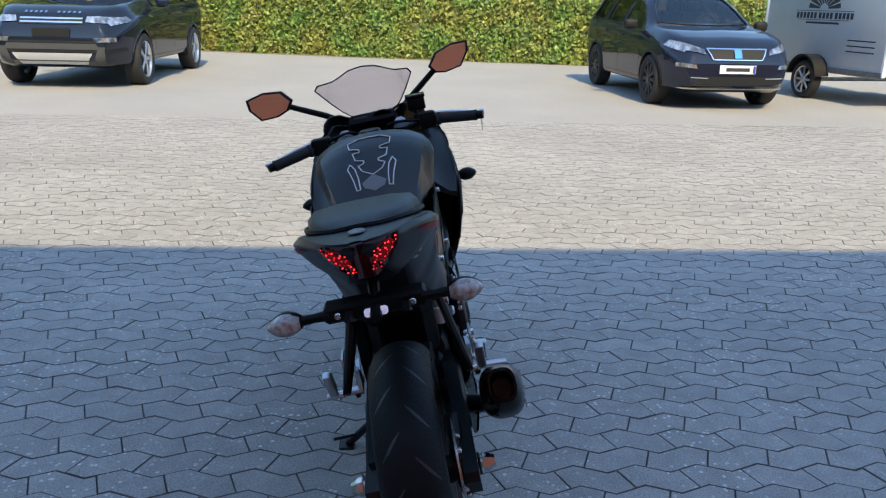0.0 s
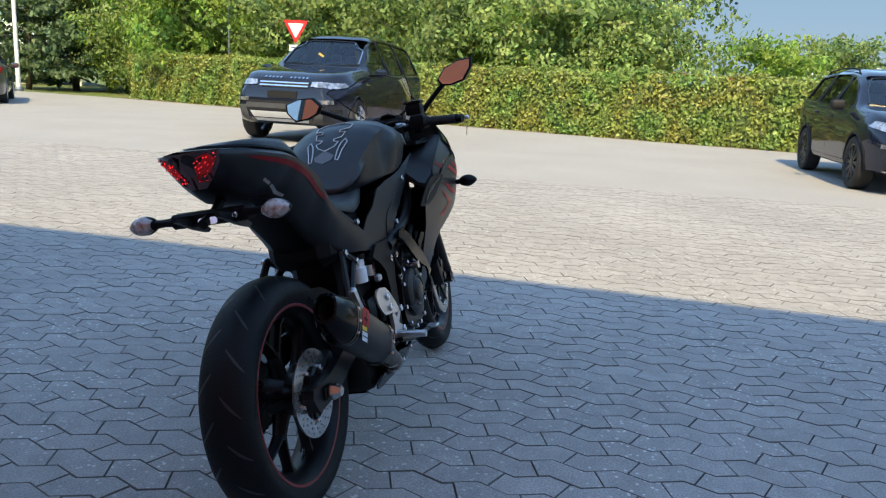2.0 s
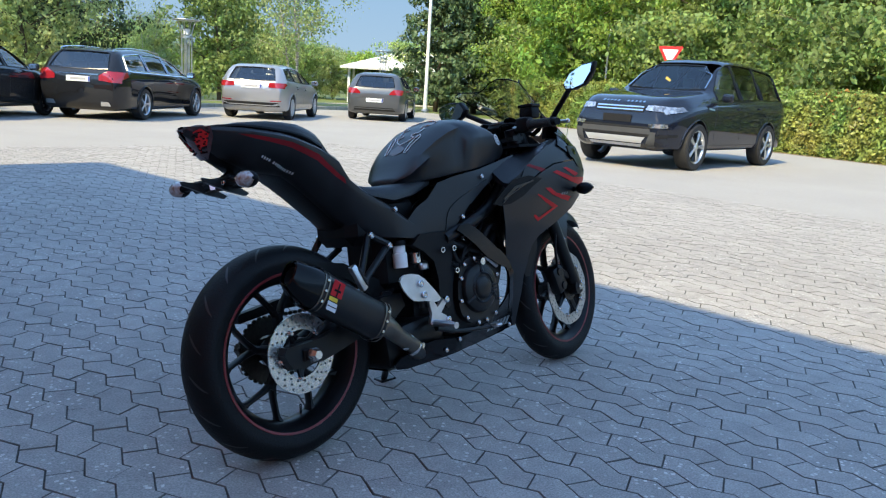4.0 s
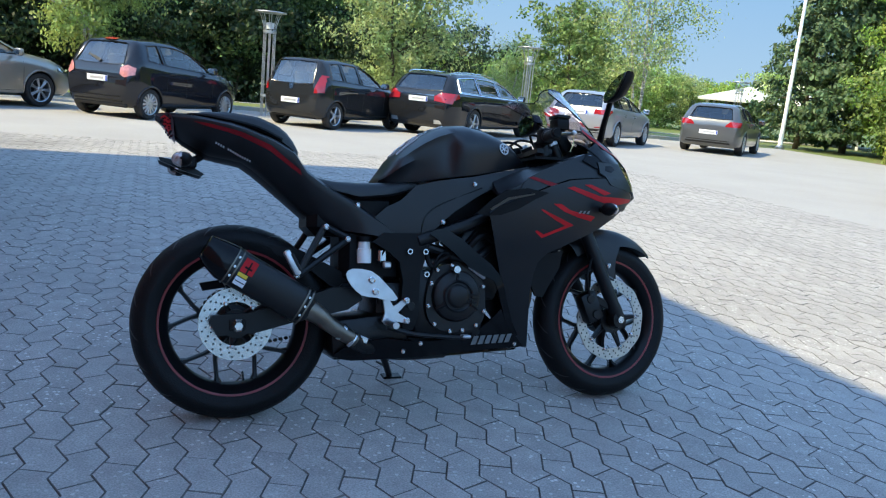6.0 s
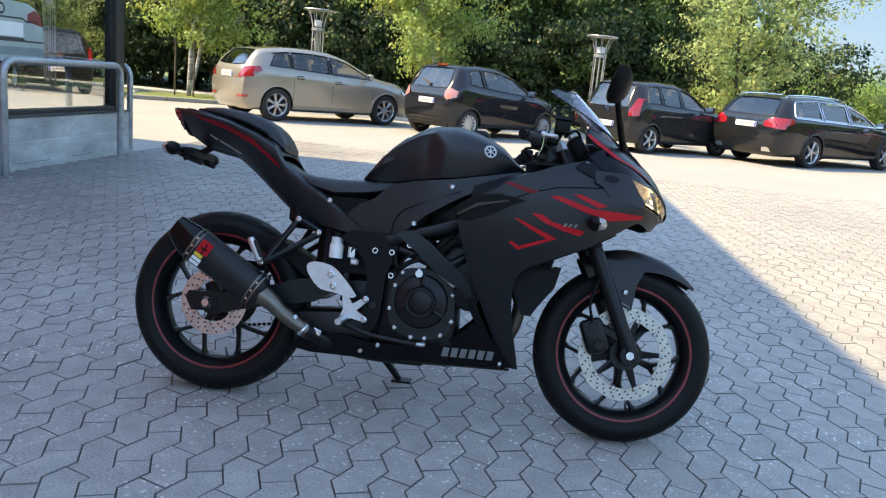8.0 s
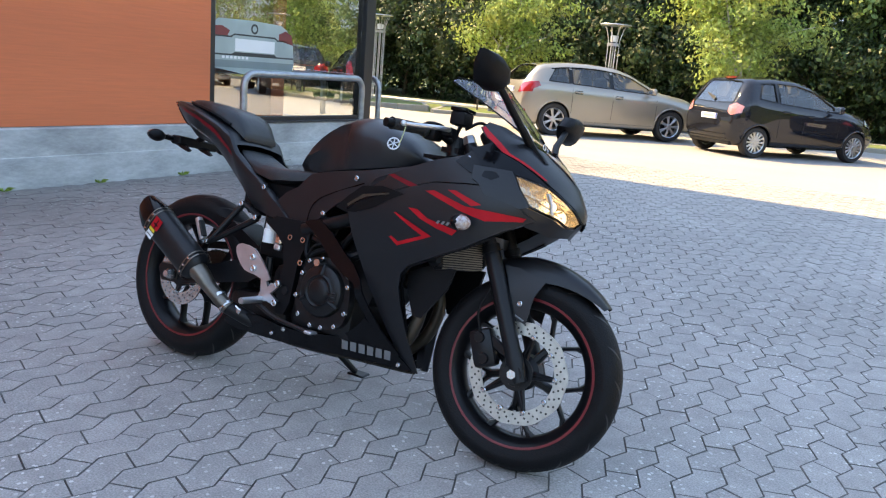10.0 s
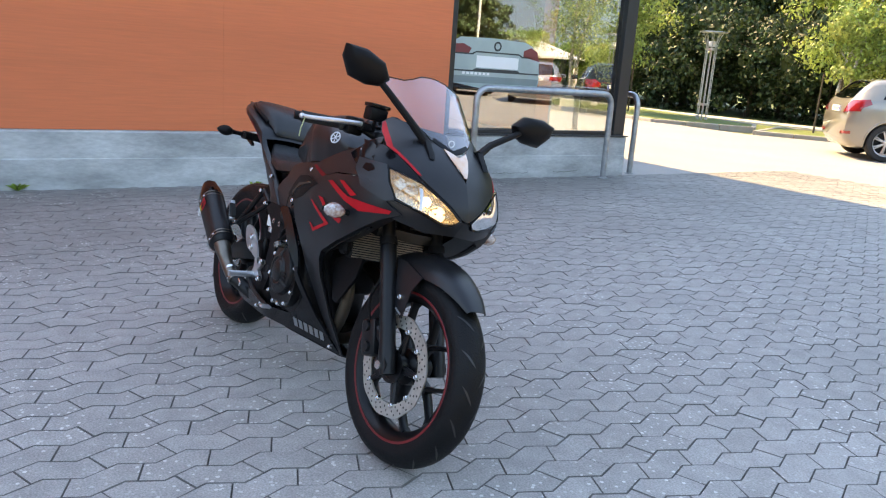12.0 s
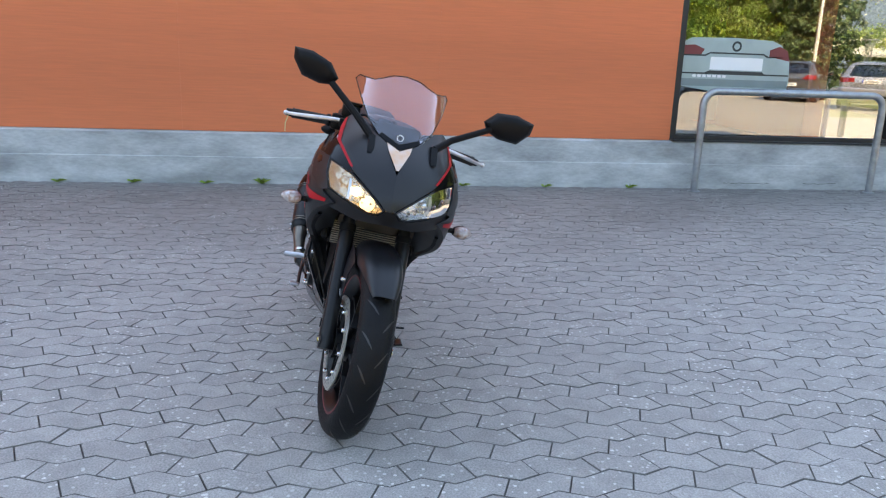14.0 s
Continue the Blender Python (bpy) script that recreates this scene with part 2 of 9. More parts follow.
def spline(pts, n=6, closed=False):
    """Catmull-Rom curve through points, n steps between neighbours."""
    p = [Vector(q) for q in pts]
    k = len(p)
    out = []
    for i in range(k if closed else k - 1):
        a, b = p[i], p[(i + 1) % k]
        a0 = p[(i - 1) % k] if closed or i else a * 2 - b
        b1 = p[(i + 2) % k] if closed or i + 2 < k else b * 2 - a
        for s in range(n):
            u = s / n
            out.append(0.5 * ((2 * a) + (b - a0) * u + (2 * a0 - 5 * a + 4 * b - b1) * u * u + (3 * a - a0 - 3 * b + b1) * u ** 3))
    if not closed:
        out.append(p[-1])
    return out


def tube(path, r, sides=10, bm=None, smooth=0, caps=True):
    """A round bar along points; r is one radius or one for each point."""
    bm = bm or bmesh.new()
    pts = spline(path, smooth) if smooth else [Vector(q) for q in path]
    rs = r if isinstance(r, (list, tuple)) else [r] * len(pts)
    if len(rs) != len(pts):
        rs = [rs[0] + (rs[-1] - rs[0]) * i / (len(pts) - 1) for i in range(len(pts))] if len(rs) == 2 else \
            np.interp(np.linspace(0, 1, len(pts)), np.linspace(0, 1, len(rs)), rs).tolist()
    rings, up = [], None
    for i, q in enumerate(pts):
        d = (pts[min(i + 1, len(pts) - 1)] - pts[max(i - 1, 0)]).normalized()
        if up is None:
            up = d.orthogonal().normalized()
        up = (up - d * up.dot(d)).normalized()
        side = d.cross(up)
        rings.append([bm.verts.new(q + rs[i] * (math.cos(2 * math.pi * k / sides) * up + math.sin(2 * math.pi * k / sides) * side)) for k in range(sides)])
    for a, b in zip(rings, rings[1:]):
        for k in range(sides):
            bm.faces.new((a[k], a[(k + 1) % sides], b[(k + 1) % sides], b[k]))
    if caps:
        bm.faces.new(rings[0][::-1])
        bm.faces.new(rings[-1])
    return bm


def lathe(profile, sides=32, axis="y", at=(0, 0, 0), bm=None, closed=False):
    """Turns (radius, along) points round an axis."""
    bm = bm or bmesh.new()
    at = Vector(at)
    rings = []
    for r, h in profile:
        ring = []
        for k in range(sides):
            c, s = r * math.cos(2 * math.pi * k / sides), r * math.sin(2 * math.pi * k / sides)
            v = (c, h, s) if axis == "y" else (c, s, h) if axis == "z" else (h, c, s)
            ring.append(bm.verts.new(at + Vector(v)))
        rings.append(ring)
    pairs = list(zip(rings, rings[1:])) + ([(rings[-1], rings[0])] if closed else [])
    for a, b in pairs:
        for k in range(sides):
            bm.faces.new((a[k], a[(k + 1) % sides], b[(k + 1) % sides], b[k]))
    if not closed:
        for ring in (rings[0], rings[-1]):
            if profile[rings.index(ring)][0] > 1e-6:
                bm.faces.new(ring)
    bmesh.ops.recalc_face_normals(bm, faces=bm.faces)
    return bm


def loft(rings, closed=True, caps=True, bm=None):
    """Skins rows of points; each row is a ring (closed) or an open line."""
    bm = bm or bmesh.new()
    vs = [[bm.verts.new(q) for q in ring] for ring in rings]
    k = len(vs[0])
    for a, b in zip(vs, vs[1:]):
        for i in range(k if closed else k - 1):
            bm.faces.new((a[i], a[(i + 1) % k], b[(i + 1) % k], b[i]))
    if caps and closed:
        bm.faces.new(vs[0][::-1])
        bm.faces.new(vs[-1])
    bmesh.ops.recalc_face_normals(bm, faces=bm.faces)
    return bm


def outline(poly, put, step=0.03, thick=0.0, bm=None, curve=0, both=False):
    """A panel: a flat outline (u, v), cut into a grid of about step, each point laid out by put(u, v) -> point.
    thick: depth along the panel's normal, inwards."""
    src = bmesh.new()
    pts = spline([(u, v, 0) for u, v in poly], curve, True) if curve else [Vector((u, v, 0)) for u, v in poly]
    src.faces.new([src.verts.new(q) for q in pts])
    for ax in (0, 1):
        lo, hi = min(q[ax] for q in pts), max(q[ax] for q in pts)
        n = max(1, int((hi - lo) / step))
        for i in range(1, n):
            co, no = [0, 0, 0], [0, 0, 0]
            co[ax], no[ax] = lo + (hi - lo) * i / n, 1
            bmesh.ops.bisect_plane(src, geom=src.verts[:] + src.edges[:] + src.faces[:], plane_co=co, plane_no=no)
    bmesh.ops.triangulate(src, faces=[f for f in src.faces if len(f.verts) > 4])
    for v in src.verts:
        v.co = put(v.co.x, v.co.y)
    src.normal_update()
    if thick:
        g = bmesh.ops.solidify(src, geom=src.faces[:], thickness=thick)
    if bm is None:
        return src
    me = bpy.data.meshes.new("tmp")
    src.to_mesh(me)
    src.free()
    bm.from_mesh(me)
    bpy.data.meshes.remove(me)
    return bm


def moved(bm, m):
    bmesh.ops.transform(bm, matrix=m, verts=bm.verts)
    return bm


def quads(name, co, mat, parent=None, per=4):
    """Many loose small faces as one mesh, from an array of corner points."""
    n = len(co) // per
    me = bpy.data.meshes.new(name)
    me.from_pydata([tuple(c) for c in co.tolist()], [], np.arange(n * per).reshape(n, per).tolist())
    return link(name, me, mat, parent, smooth=0)

# ---- ground ----
PAVE = (-3.46, 7.6, -6.0, 9.0)     # laid stones: x from, to, y from, to
STONE_W, STONE_L, ZIG = 0.1055, 0.1925, 0.0205
LINE0, VERT0 = 0.787, 0.145          # a joint line's mean x, and the y of one of its right-hand corners


def sheet(name, pts, z, mat, label, category="ground", down=0.12, hole=None):
    bm = bmesh.new()
    bm.faces.new([bm.verts.new((x, y, z)) for x, y in pts])
    if hole:                             # leave out the oblong where other paving lies
        for co, no in (((hole[0], 0, 0), (1, 0, 0)), ((hole[1], 0, 0), (1, 0, 0)), ((0, hole[2], 0), (0, 1, 0)), ((0, hole[3], 0), (0, 1, 0))):
            bmesh.ops.bisect_plane(bm, geom=bm.verts[:] + bm.edges[:] + bm.faces[:], plane_co=co, plane_no=no)
        inside = [f for f in bm.faces if hole[0] < f.calc_center_median().x < hole[1] and hole[2] < f.calc_center_median().y < hole[3]]
        bmesh.ops.delete(bm, geom=inside, context="FACES")
    bm.normal_update()
    bm.faces.ensure_lookup_table()
    if bm.faces[0].normal.z < 0:
        bmesh.ops.reverse_faces(bm, faces=bm.faces)
    r = bmesh.ops.extrude_face_region(bm, geom=bm.faces[:])
    bmesh.ops.translate(bm, vec=(0, 0, -down), verts=[v for v in r["geom"] if isinstance(v, bmesh.types.BMVert)])
    bmesh.ops.recalc_face_normals(bm, faces=bm.faces)
    return tagged(part(name, bm, mat, smooth=0), label, category, kind="structure")


tagged(sheet("ground", [(-900, -900), (900, -900), (900, 900), (-900, 900)], -0.075, M["grass"],
             "rough green grass reaching to the horizon"))
sheet("pavement", [(-14.5, -26), (15.9, -26), (16.0, -6), (17.1, -1), (18.4, 4), (20.2, 10), (22.4, 17.5), (23.0, 22.0),
                   (14.5, 22.0), (6.5, 19.6), (-2.0, 19.6), (-6.2, 16.9), (-8.6, 15.2), (-14.5, 15.2)], -0.002, M["lot"],
      "sunlit pale concrete block paving of a car park", "paving", 0.1, PAVE)
sheet("earth_strip", [(15.9, -26), (18.5, -26), (18.4, -6), (19.5, -1), (20.6, 4), (22.4, 10), (24.6, 17.6), (22.4, 17.5), (20.2, 10),
                      (18.4, 4), (17.1, -1), (16.0, -6)], -0.02, M["earth"], "dry brown earth strip under the hedge", "earth", 0.1)
sheet("pale_path", [(-40, 21.5), (-16, 20.6), (-6, 21.8), (6, 23.6), (16, 26.0), (40, 32), (40, 34.2), (16, 28.0), (6, 25.4), (-6, 23.4), (-16, 22.0), (-40, 23.1)],
      -0.02, M["path"], "pale gravel footpath between grass and wood", "path", 0.1)


def grass_island(pts, label):
    ob = sheet("lawn", pts, 0.07, M["grass"], label, "lawn", 0.2)
    bm = bmesh.new()
    for a, b in zip(pts, pts[1:] + pts[:1]):
        a, b = Vector((*a, 0)), Vector((*b, 0))
        d = b - a
        n = max(1, round(d.length / 1.0))
        for i in range(n):
            mid = a + d * (i + 0.5) / n
            slab(d.length / n - 0.012, 0.12, 0.2, (mid.x, mid.y, -0.01), 0.012, Matrix.Rotation(math.atan2(d.y, d.x), 4, "Z"), bm=bm)
    tagged(part("kerb", bm, M["kerb"], smooth=0), "grey concrete kerb stones edging the lawn", "kerb", kind="structure")
    return ob


grass_island([(-8.6, 15.5), (-6.5, 17.0), (-2.2, 19.9), (3.0, 20.1), (8.0, 20.6), (14.0, 22.6), (22.0, 23.4), (24, 27), (16.0, 25.6), (6.0, 23.2), (-6.0, 21.4), (-9.8, 18.2)],
             "mown lawn strip behind the parked cars")
grass_island([(-11.4, 15.0), (-9.6, 16.8), (-10.6, 18.2), (-16.5, 19.8), (-40, 20.8), (-40, 16.5), (-14, 15.6)],
             "mown lawn with a lamp column")


def stone_rings(grow):
    """Corner points of one stone of either kind, round its own middle, drawn in by grow."""
    made = []
    for kind in (0, 1):
        w, l, z = STONE_W, STONE_L, ZIG
        s = 1 if kind == 0 else -1
        def line(y, w0):            # zig-zag: x offset at height y, corner (right) at y = 0
            u = abs(((y / l + 0.5) % 1.0) - 0.5) * 2
            return w0 + z * (1 - 2 * u)
        yc = l / 4 if kind == 0 else -l / 4
        ring = []
        for side, dy in ((0, 0), (1, 0), (1, l), (0, l)):
            x0 = side * w
            y = yc + dy + s * 0.41 * (x0 + 0 - w / 2)
            x = line(y, x0)
            y = yc + dy + s * 0.41 * (x - w / 2)
            ring.append((line(y, x0), y))
        a, b, c, d = ring
        inner_r = [(line(k * l / 2, w), k * l / 2) for k in range(-3, 6) if b[1] + 0.004 < k * l / 2 < c[1] - 0.004]
        inner_l = [(line(k * l / 2, 0), k * l / 2) for k in range(-3, 6) if a[1] + 0.004 < k * l / 2 < d[1] - 0.004]
        poly = [a, b] + inner_r + [c, d] + inner_l[::-1]
        cx, cy = w / 2, yc + l / 2
        out = []
        n = len(poly)
        for i in range(n):          # move every edge inwards by grow
            p0, p1, p2 = (Vector(poly[(i + k) % n]) for k in (-1, 0, 1))
            d1, d2 = (p1 - p0).normalized(), (p2 - p1).normalized()
            n1, n2 = Vector((-d1.y, d1.x)), Vector((-d2.y, d2.x))
            k = (n1 + n2) / max(0.3, 1 + n1.dot(n2))
            q = p1 + k * grow
            out.append((q.x - cx, q.y - cy))
        made.append((out, cx, cy))
    return made


OUT, TOP = stone_rings(0.0009), stone_rings(0.0030)


def stone_mesh(kind):
    o, t = OUT[kind][0], TOP[kind][0]
    n = len(o)
    v = [(x, y, -0.05) for x, y in o] + [(x, y, -0.0038) for x, y in o] + [(x, y, 0) for x, y in t]
    f = [tuple(range(2 * n, 3 * n))]
    for i in range(n):
        j = (i + 1) % n
        f += [(i, j, n + j, n + i), (n + i, n + j, 2 * n + j, 2 * n + i)]
    return v, f


def lay_paving():
    bed = sheet("paved_yard", [(-3.46, -6), (7.6, -6), (7.6, 9.0), (-3.46, 9.0)], -0.0085, M["joint"],
                "grey zig-zag concrete paving stones with dark joints", "paving", 0.1)
    kinds = [stone_mesh(0), stone_mesh(1)]
    meshes = []
    for k, (v, f) in enumerate(kinds):
        me = bpy.data.meshes.new("paving_stone")
        me.from_pydata(v, [], f)
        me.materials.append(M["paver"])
        me.materials.append(M["paver_edge"])
        for q in me.polygons:
            q.material_index = 0 if q.index == 0 else 1
        meshes.append(me)
    rng = np.random.default_rng(4)
    co, faces, base, single = [], [], 0, 0
    x0, x1, y0, y1 = PAVE
    i0, i1 = math.floor((x0 - LINE0) / STONE_W) + 1, int((x1 - LINE0) / STONE_W) + 1
    j0, j1 = math.floor((y0 - VERT0) / STONE_L) - 1, int((y1 - VERT0) / STONE_L) + 1
    va = [np.array(v) for v, _ in kinds]
    for i in range(i0, i1):
        k = i % 2
        for j in range(j0, j1):
            x, y = LINE0 + i * STONE_W + OUT[k][1], VERT0 + j * STONE_L + OUT[k][2]
            dz, tx, ty = rng.uniform(-0.0014, 0.0014), rng.uniform(-0.008, 0.008), rng.uniform(-0.008, 0.008)
            if 0.35 < x < 1.75 and -1.95 < y < 0.0 and ((single < 300)):
                ob = new("paving_stone", meshes[k])
                ob.parent = bed
                ob.location = (x, y, dz)
                ob.rotation_euler = (ty, tx, 0)
                single += 1
                continue
            v = va[k].copy()
            v[:, 2] += dz + v[:, 0] * tx + v[:, 1] * ty
            v[:, 0] += x
            v[:, 1] += y
            co.append(v)
            for f in kinds[k][1]:
                faces.append(tuple(a + base for a in f))
            base += len(v)
    me = bpy.data.meshes.new("paving_stones")
    me.from_pydata(np.concatenate(co).tolist(), [], faces)
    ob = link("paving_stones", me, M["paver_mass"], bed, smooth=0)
    me.materials.append(M["paver_edge"])
    top = np.array([len(q) > 4 for q in faces])
    me.polygons.foreach_set("material_index", np.where(top, 0, 1).astype(np.int32))
    tagged(ob, kind="stuff")


# ---- building ----
WALL_X, CORNER_Y, ROOF_Z = -3.52, 5.86, 6.08
WIN_Y0, SILL_Z = 3.31, 0.46


def building():
    def wall(name, sx, sy, sz, at, mat, label, smooth=0, bevel=0.004):
        return tagged(part(name, slab(sx, sy, sz, at, bevel), mat, smooth=smooth), label, "wall", kind="structure")
    # front wall beside the window, as tall cladding panels
    y = -15.0
    k = 0
    front = wall("wall_front", 0.24, WIN_Y0 + 15.0, ROOF_Z - SILL_Z, (WALL_X - 0.14, (WIN_Y0 - 15.0) / 2, (ROOF_Z + SILL_Z) / 2), M["render"],
                 "orange terracotta-coloured facade panels")
    for z0, z1 in ((SILL_Z + 0.004, 3.06), (3.066, 5.0), (5.006, ROOF_Z - 0.01)):
        for n in range(8):
            a, b = WIN_Y0 - 2.3 * (n + 1), WIN_Y0 - 2.3 * n
            part("panel", slab(0.02, b - a - 0.0008, z1 - z0, (WALL_X - 0.01, (a + b) / 2, (z0 + z1) / 2)), M["render"], front, smooth=0)
    # concrete plinth in cast lengths
    base = wall("plinth", 0.30, CORNER_Y + 15.0, SILL_Z + 0.4, (WALL_X - 0.08, (CORNER_Y - 15.0) / 2, (SILL_Z - 0.4) / 2), M["plinth"],
                "weathered grey concrete plinth with cracks", bevel=0.012)
    part("lower_course", slab(0.31, CORNER_Y + 14.99, 0.66, (WALL_X - 0.08, (CORNER_Y - 15.0) / 2, -0.085), 0.008), M["plinth"], base, smooth=0)
    rng = random.Random(3)
    for y0, zc, n in ((3.9, 0.055, 9), (4.75, 0.06, 7)):      # hairline cracks low on the plinth
        pts = [(WALL_X + 0.0755, y0 + 0.06 * i + rng.uniform(-0.02, 0.02), zc + rng.uniform(-0.007, 0.007)) for i in range(n)]
        part("crack", tube(pts, 0.0018, 5), M["joint"], base, smooth=0)
    # wall above the window, side wall, back and roof
    wall("wall_over_window", 0.24, CORNER_Y - WIN_Y0 - 0.004, ROOF_Z - 3.2, (WALL_X - 0.14, (CORNER_Y + WIN_Y0) / 2 + 0.002, (ROOF_Z + 3.2) / 2), M["render"],
         "orange facade panels above the shop window")
    wall("wall_side", 14.0, 0.24, ROOF_Z + 0.4 - 0.0, (WALL_X - 8.4, CORNER_Y - 0.13, (ROOF_Z - 0.4) / 2), M["render"], "orange side wall of the showroom")
    wall("wall_back", 0.24, CORNER_Y + 15.0 - 0.26, ROOF_Z, (WALL_X - 15.28, (CORNER_Y - 15.0) / 2 - 0.13, ROOF_Z / 2), M["render"], "orange back wall")
    wall("wall_end", 15.1, 0.24, ROOF_Z, (WALL_X - 7.7, -15.13, ROOF_Z / 2), M["render"], "orange end wall")
    wall("showroom_floor", 14.6, 20.3, 0.1, (WALL_X - 7.75, -4.6, 0.30), M["inside"], "dark showroom floor")
    wall("partition", 0.12, 5.0, 2.7, (WALL_X - 3.6, 3.2, 1.75), M["inside"], "dim inner wall of the showroom")
    tagged(part("ceiling", slab(14.6, 20.3, 0.12, (WALL_X - 7.75, -4.6, 3.3)), M["inside"], smooth=0), "dark showroom ceiling", "ceiling", kind="structure")
    tagged(part("roof", slab(15.6, 21.6, 0.22, (WALL_X - 7.6, -4.45, ROOF_Z + 0.11), 0.02), M["dark_frame"], smooth=0), "flat dark roof edge", "roof", kind="structure")
    # shop window round the corner
    win = thing("window_1", pose(WALL_X - 0.05, WIN_Y0, SILL_Z), "large shop window with dark frame, reflecting the car park", "window", kind="structure")
    wy, wz = CORNER_Y - WIN_Y0, 3.2 - SILL_Z
    for nm, s, at in (("window_frame", (0.10, 0.06, wz), (0, 0.03, wz / 2)), ("window_frame", (0.16, 0.17, wz), (-0.02, wy - 0.085, wz / 2)),
                      ("window_frame", (0.10, wy - 0.232, 0.055), (0, (wy - 0.11) / 2, 0.0275)), ("window_frame", (0.10, wy - 0.232, 0.07), (0, (wy - 0.11) / 2, wz - 0.035))):
        part(nm, slab(*s, at, 0.004), M["dark_frame"], win, smooth=0)
    part("window_sill", slab(0.16, wy, 0.012, (0.06, wy / 2, 0.008), 0.003), M["dark_frame"], win, "dark metal sill", smooth=0)
    pane = part("pane", slab(0.008, wy - 0.235, wz - 0.13, (-0.01, (wy - 0.11) / 2, wz / 2)), None, win, "clear glass pane", smooth=0)
    pane.data.materials.append(M["shop_glass"])
    pane.visible_shadow = False
    # printed film on the inside of the glass: the back of a pale car, in plain shapes
    film = thing("window_print", pose(WALL_X - 0.0542, 0, 0), "printed window film showing the back of a pale car", "poster")
    pale, mid, dark = material("film_pale", (0.40, 0.48, 0.46), 0.35, noise=0.25, scale=3), material("film_grey", (0.22, 0.27, 0.27), 0.5, noise=0.2, scale=3), material("film_dark", (0.03, 0.035, 0.035), 0.5)
    def shape(nm, poly, mat, k):
        part(nm, outline(poly, lambda u, v: Vector((0.0012 * k, u, v)), 0.3, 0), mat, film, smooth=0)
    shape("body", [(3.372, 0.99), (3.372, 1.40), (3.46, 1.445), (3.9, 1.455), (4.30, 1.44), (4.40, 1.40), (4.50, 1.26), (4.52, 1.05), (4.50, 0.96), (3.8, 0.93)], pale, 0)
    shape("tailgate_line", [(3.38, 1.275), (3.62, 1.275), (3.66, 1.30), (4.22, 1.30), (4.26, 1.275), (4.42, 1.28), (4.42, 1.29), (4.27, 1.29), (4.22, 1.315), (3.66, 1.315), (3.61, 1.29), (3.38, 1.29)], dark, 1)
    shape("lamp", [(3.375, 1.29), (3.57, 1.29), (3.60, 1.34), (3.50, 1.38), (3.375, 1.37)], red_film, 1)
    shape("lamp", [(4.28, 1.29), (4.50, 1.25), (4.47, 1.35), (4.38, 1.39), (4.28, 1.35)], red_film, 1)
    shape("plate", [(3.67, 1.15), (4.22, 1.15), (4.22, 1.27), (3.67, 1.27)], M["white_paint"], 2)
    shape("bumper_line", [(3.375, 1.105), (4.51, 1.105), (4.51, 1.12), (4.25, 1.12), (4.22, 1.14), (3.67, 1.14), (3.62, 1.12), (3.375, 1.12)], dark, 1)
    shape("bumper", [(3.375, 0.99), (4.50, 0.99), (4.51, 1.06), (3.375, 1.06)], mid, 1)
    ring = [(3.93 + 0.05 * math.cos(a), 1.375 + 0.05 * math.sin(a)) for a in np.linspace(0, 2 * math.pi, 18, endpoint=False)]
    shape("badge", ring, dark, 1)
    shape("badge_middle", [(3.93 + (u - 3.93) * 0.6, 1.375 + (v - 1.375) * 0.6) for u, v in ring], pale, 2)
    for k in range(7):
        shape("letter_bar", [(3.50 + 0.052 * k, 1.075), (3.535 + 0.052 * k, 1.075), (3.535 + 0.052 * k, 1.10), (3.50 + 0.052 * k, 1.10)], M["white_paint"], 3)
    rail = part("shelf", slab(0.03, 2.1, 0.03, (-0.045, 4.55, 0.925), 0.004), M["dark_frame"], film, "dark rail behind the glass", smooth=0)


def bollard_rail(path, label):
    t = thing("hoop_barrier", pose(0, 0, 0), label, "barrier", "steel hoop barriers")
    part("tube", tube(path, 0.034, 14), M["galvanised"], t, smooth=40)
    for q in (path[0], path[-1]):
        part("base_plate", lathe([(0.0, 0.0), (0.058, 0.0), (0.058, 0.006), (0.036, 0.010), (0.036, 0.02)], 16, "z", (q[0], q[1], 0)), M["galvanised"], t)
    return t


def hoop(a, b, h, r=0.13):
    a, b = Vector((*a, 0)), Vector((*b, 0))
    d = (b - a).normalized()
    up = Vector((0, 0, 1))
    pts = [a, a + up * 0.4]
    for k in range(7):
        u = math.pi / 2 * k / 6
        pts.append(a + up * (h - r) + d * r * (1 - math.cos(u)) + up * r * math.sin(u))
    for k in range(7):
        u = math.pi / 2 * k / 6
        pts.append(b + up * (h - r) - d * r * (1 - math.sin(u)) + up * r * math.cos(u))
    return pts + [b + up * 0.4, b]


red_film = material("film_red", (0.20, 0.035, 0.035), 0.5)
M["shop_glass"] = material("shop_window_glass", (0.03, 0.035, 0.035), 0.0, coat=0.0, spec=0.9)
_p = M["shop_glass"].node_tree.nodes["Principled BSDF"]
_p.inputs["Transmission Weight"].default_value = 1.0
_p.inputs["Base Color"].default_value = (0.55, 0.6, 0.6, 1)
_p.inputs["IOR"].default_value = 3.2
building()
bollard_rail(hoop((-3.27, 3.50), (-3.29, 5.38), 0.955), "galvanised steel hoop barrier before the shop window")
bollard_rail(hoop((-3.57, 6.10), (-5.3, 6.16), 0.955), "galvanised steel hoop barrier round the building's corner")


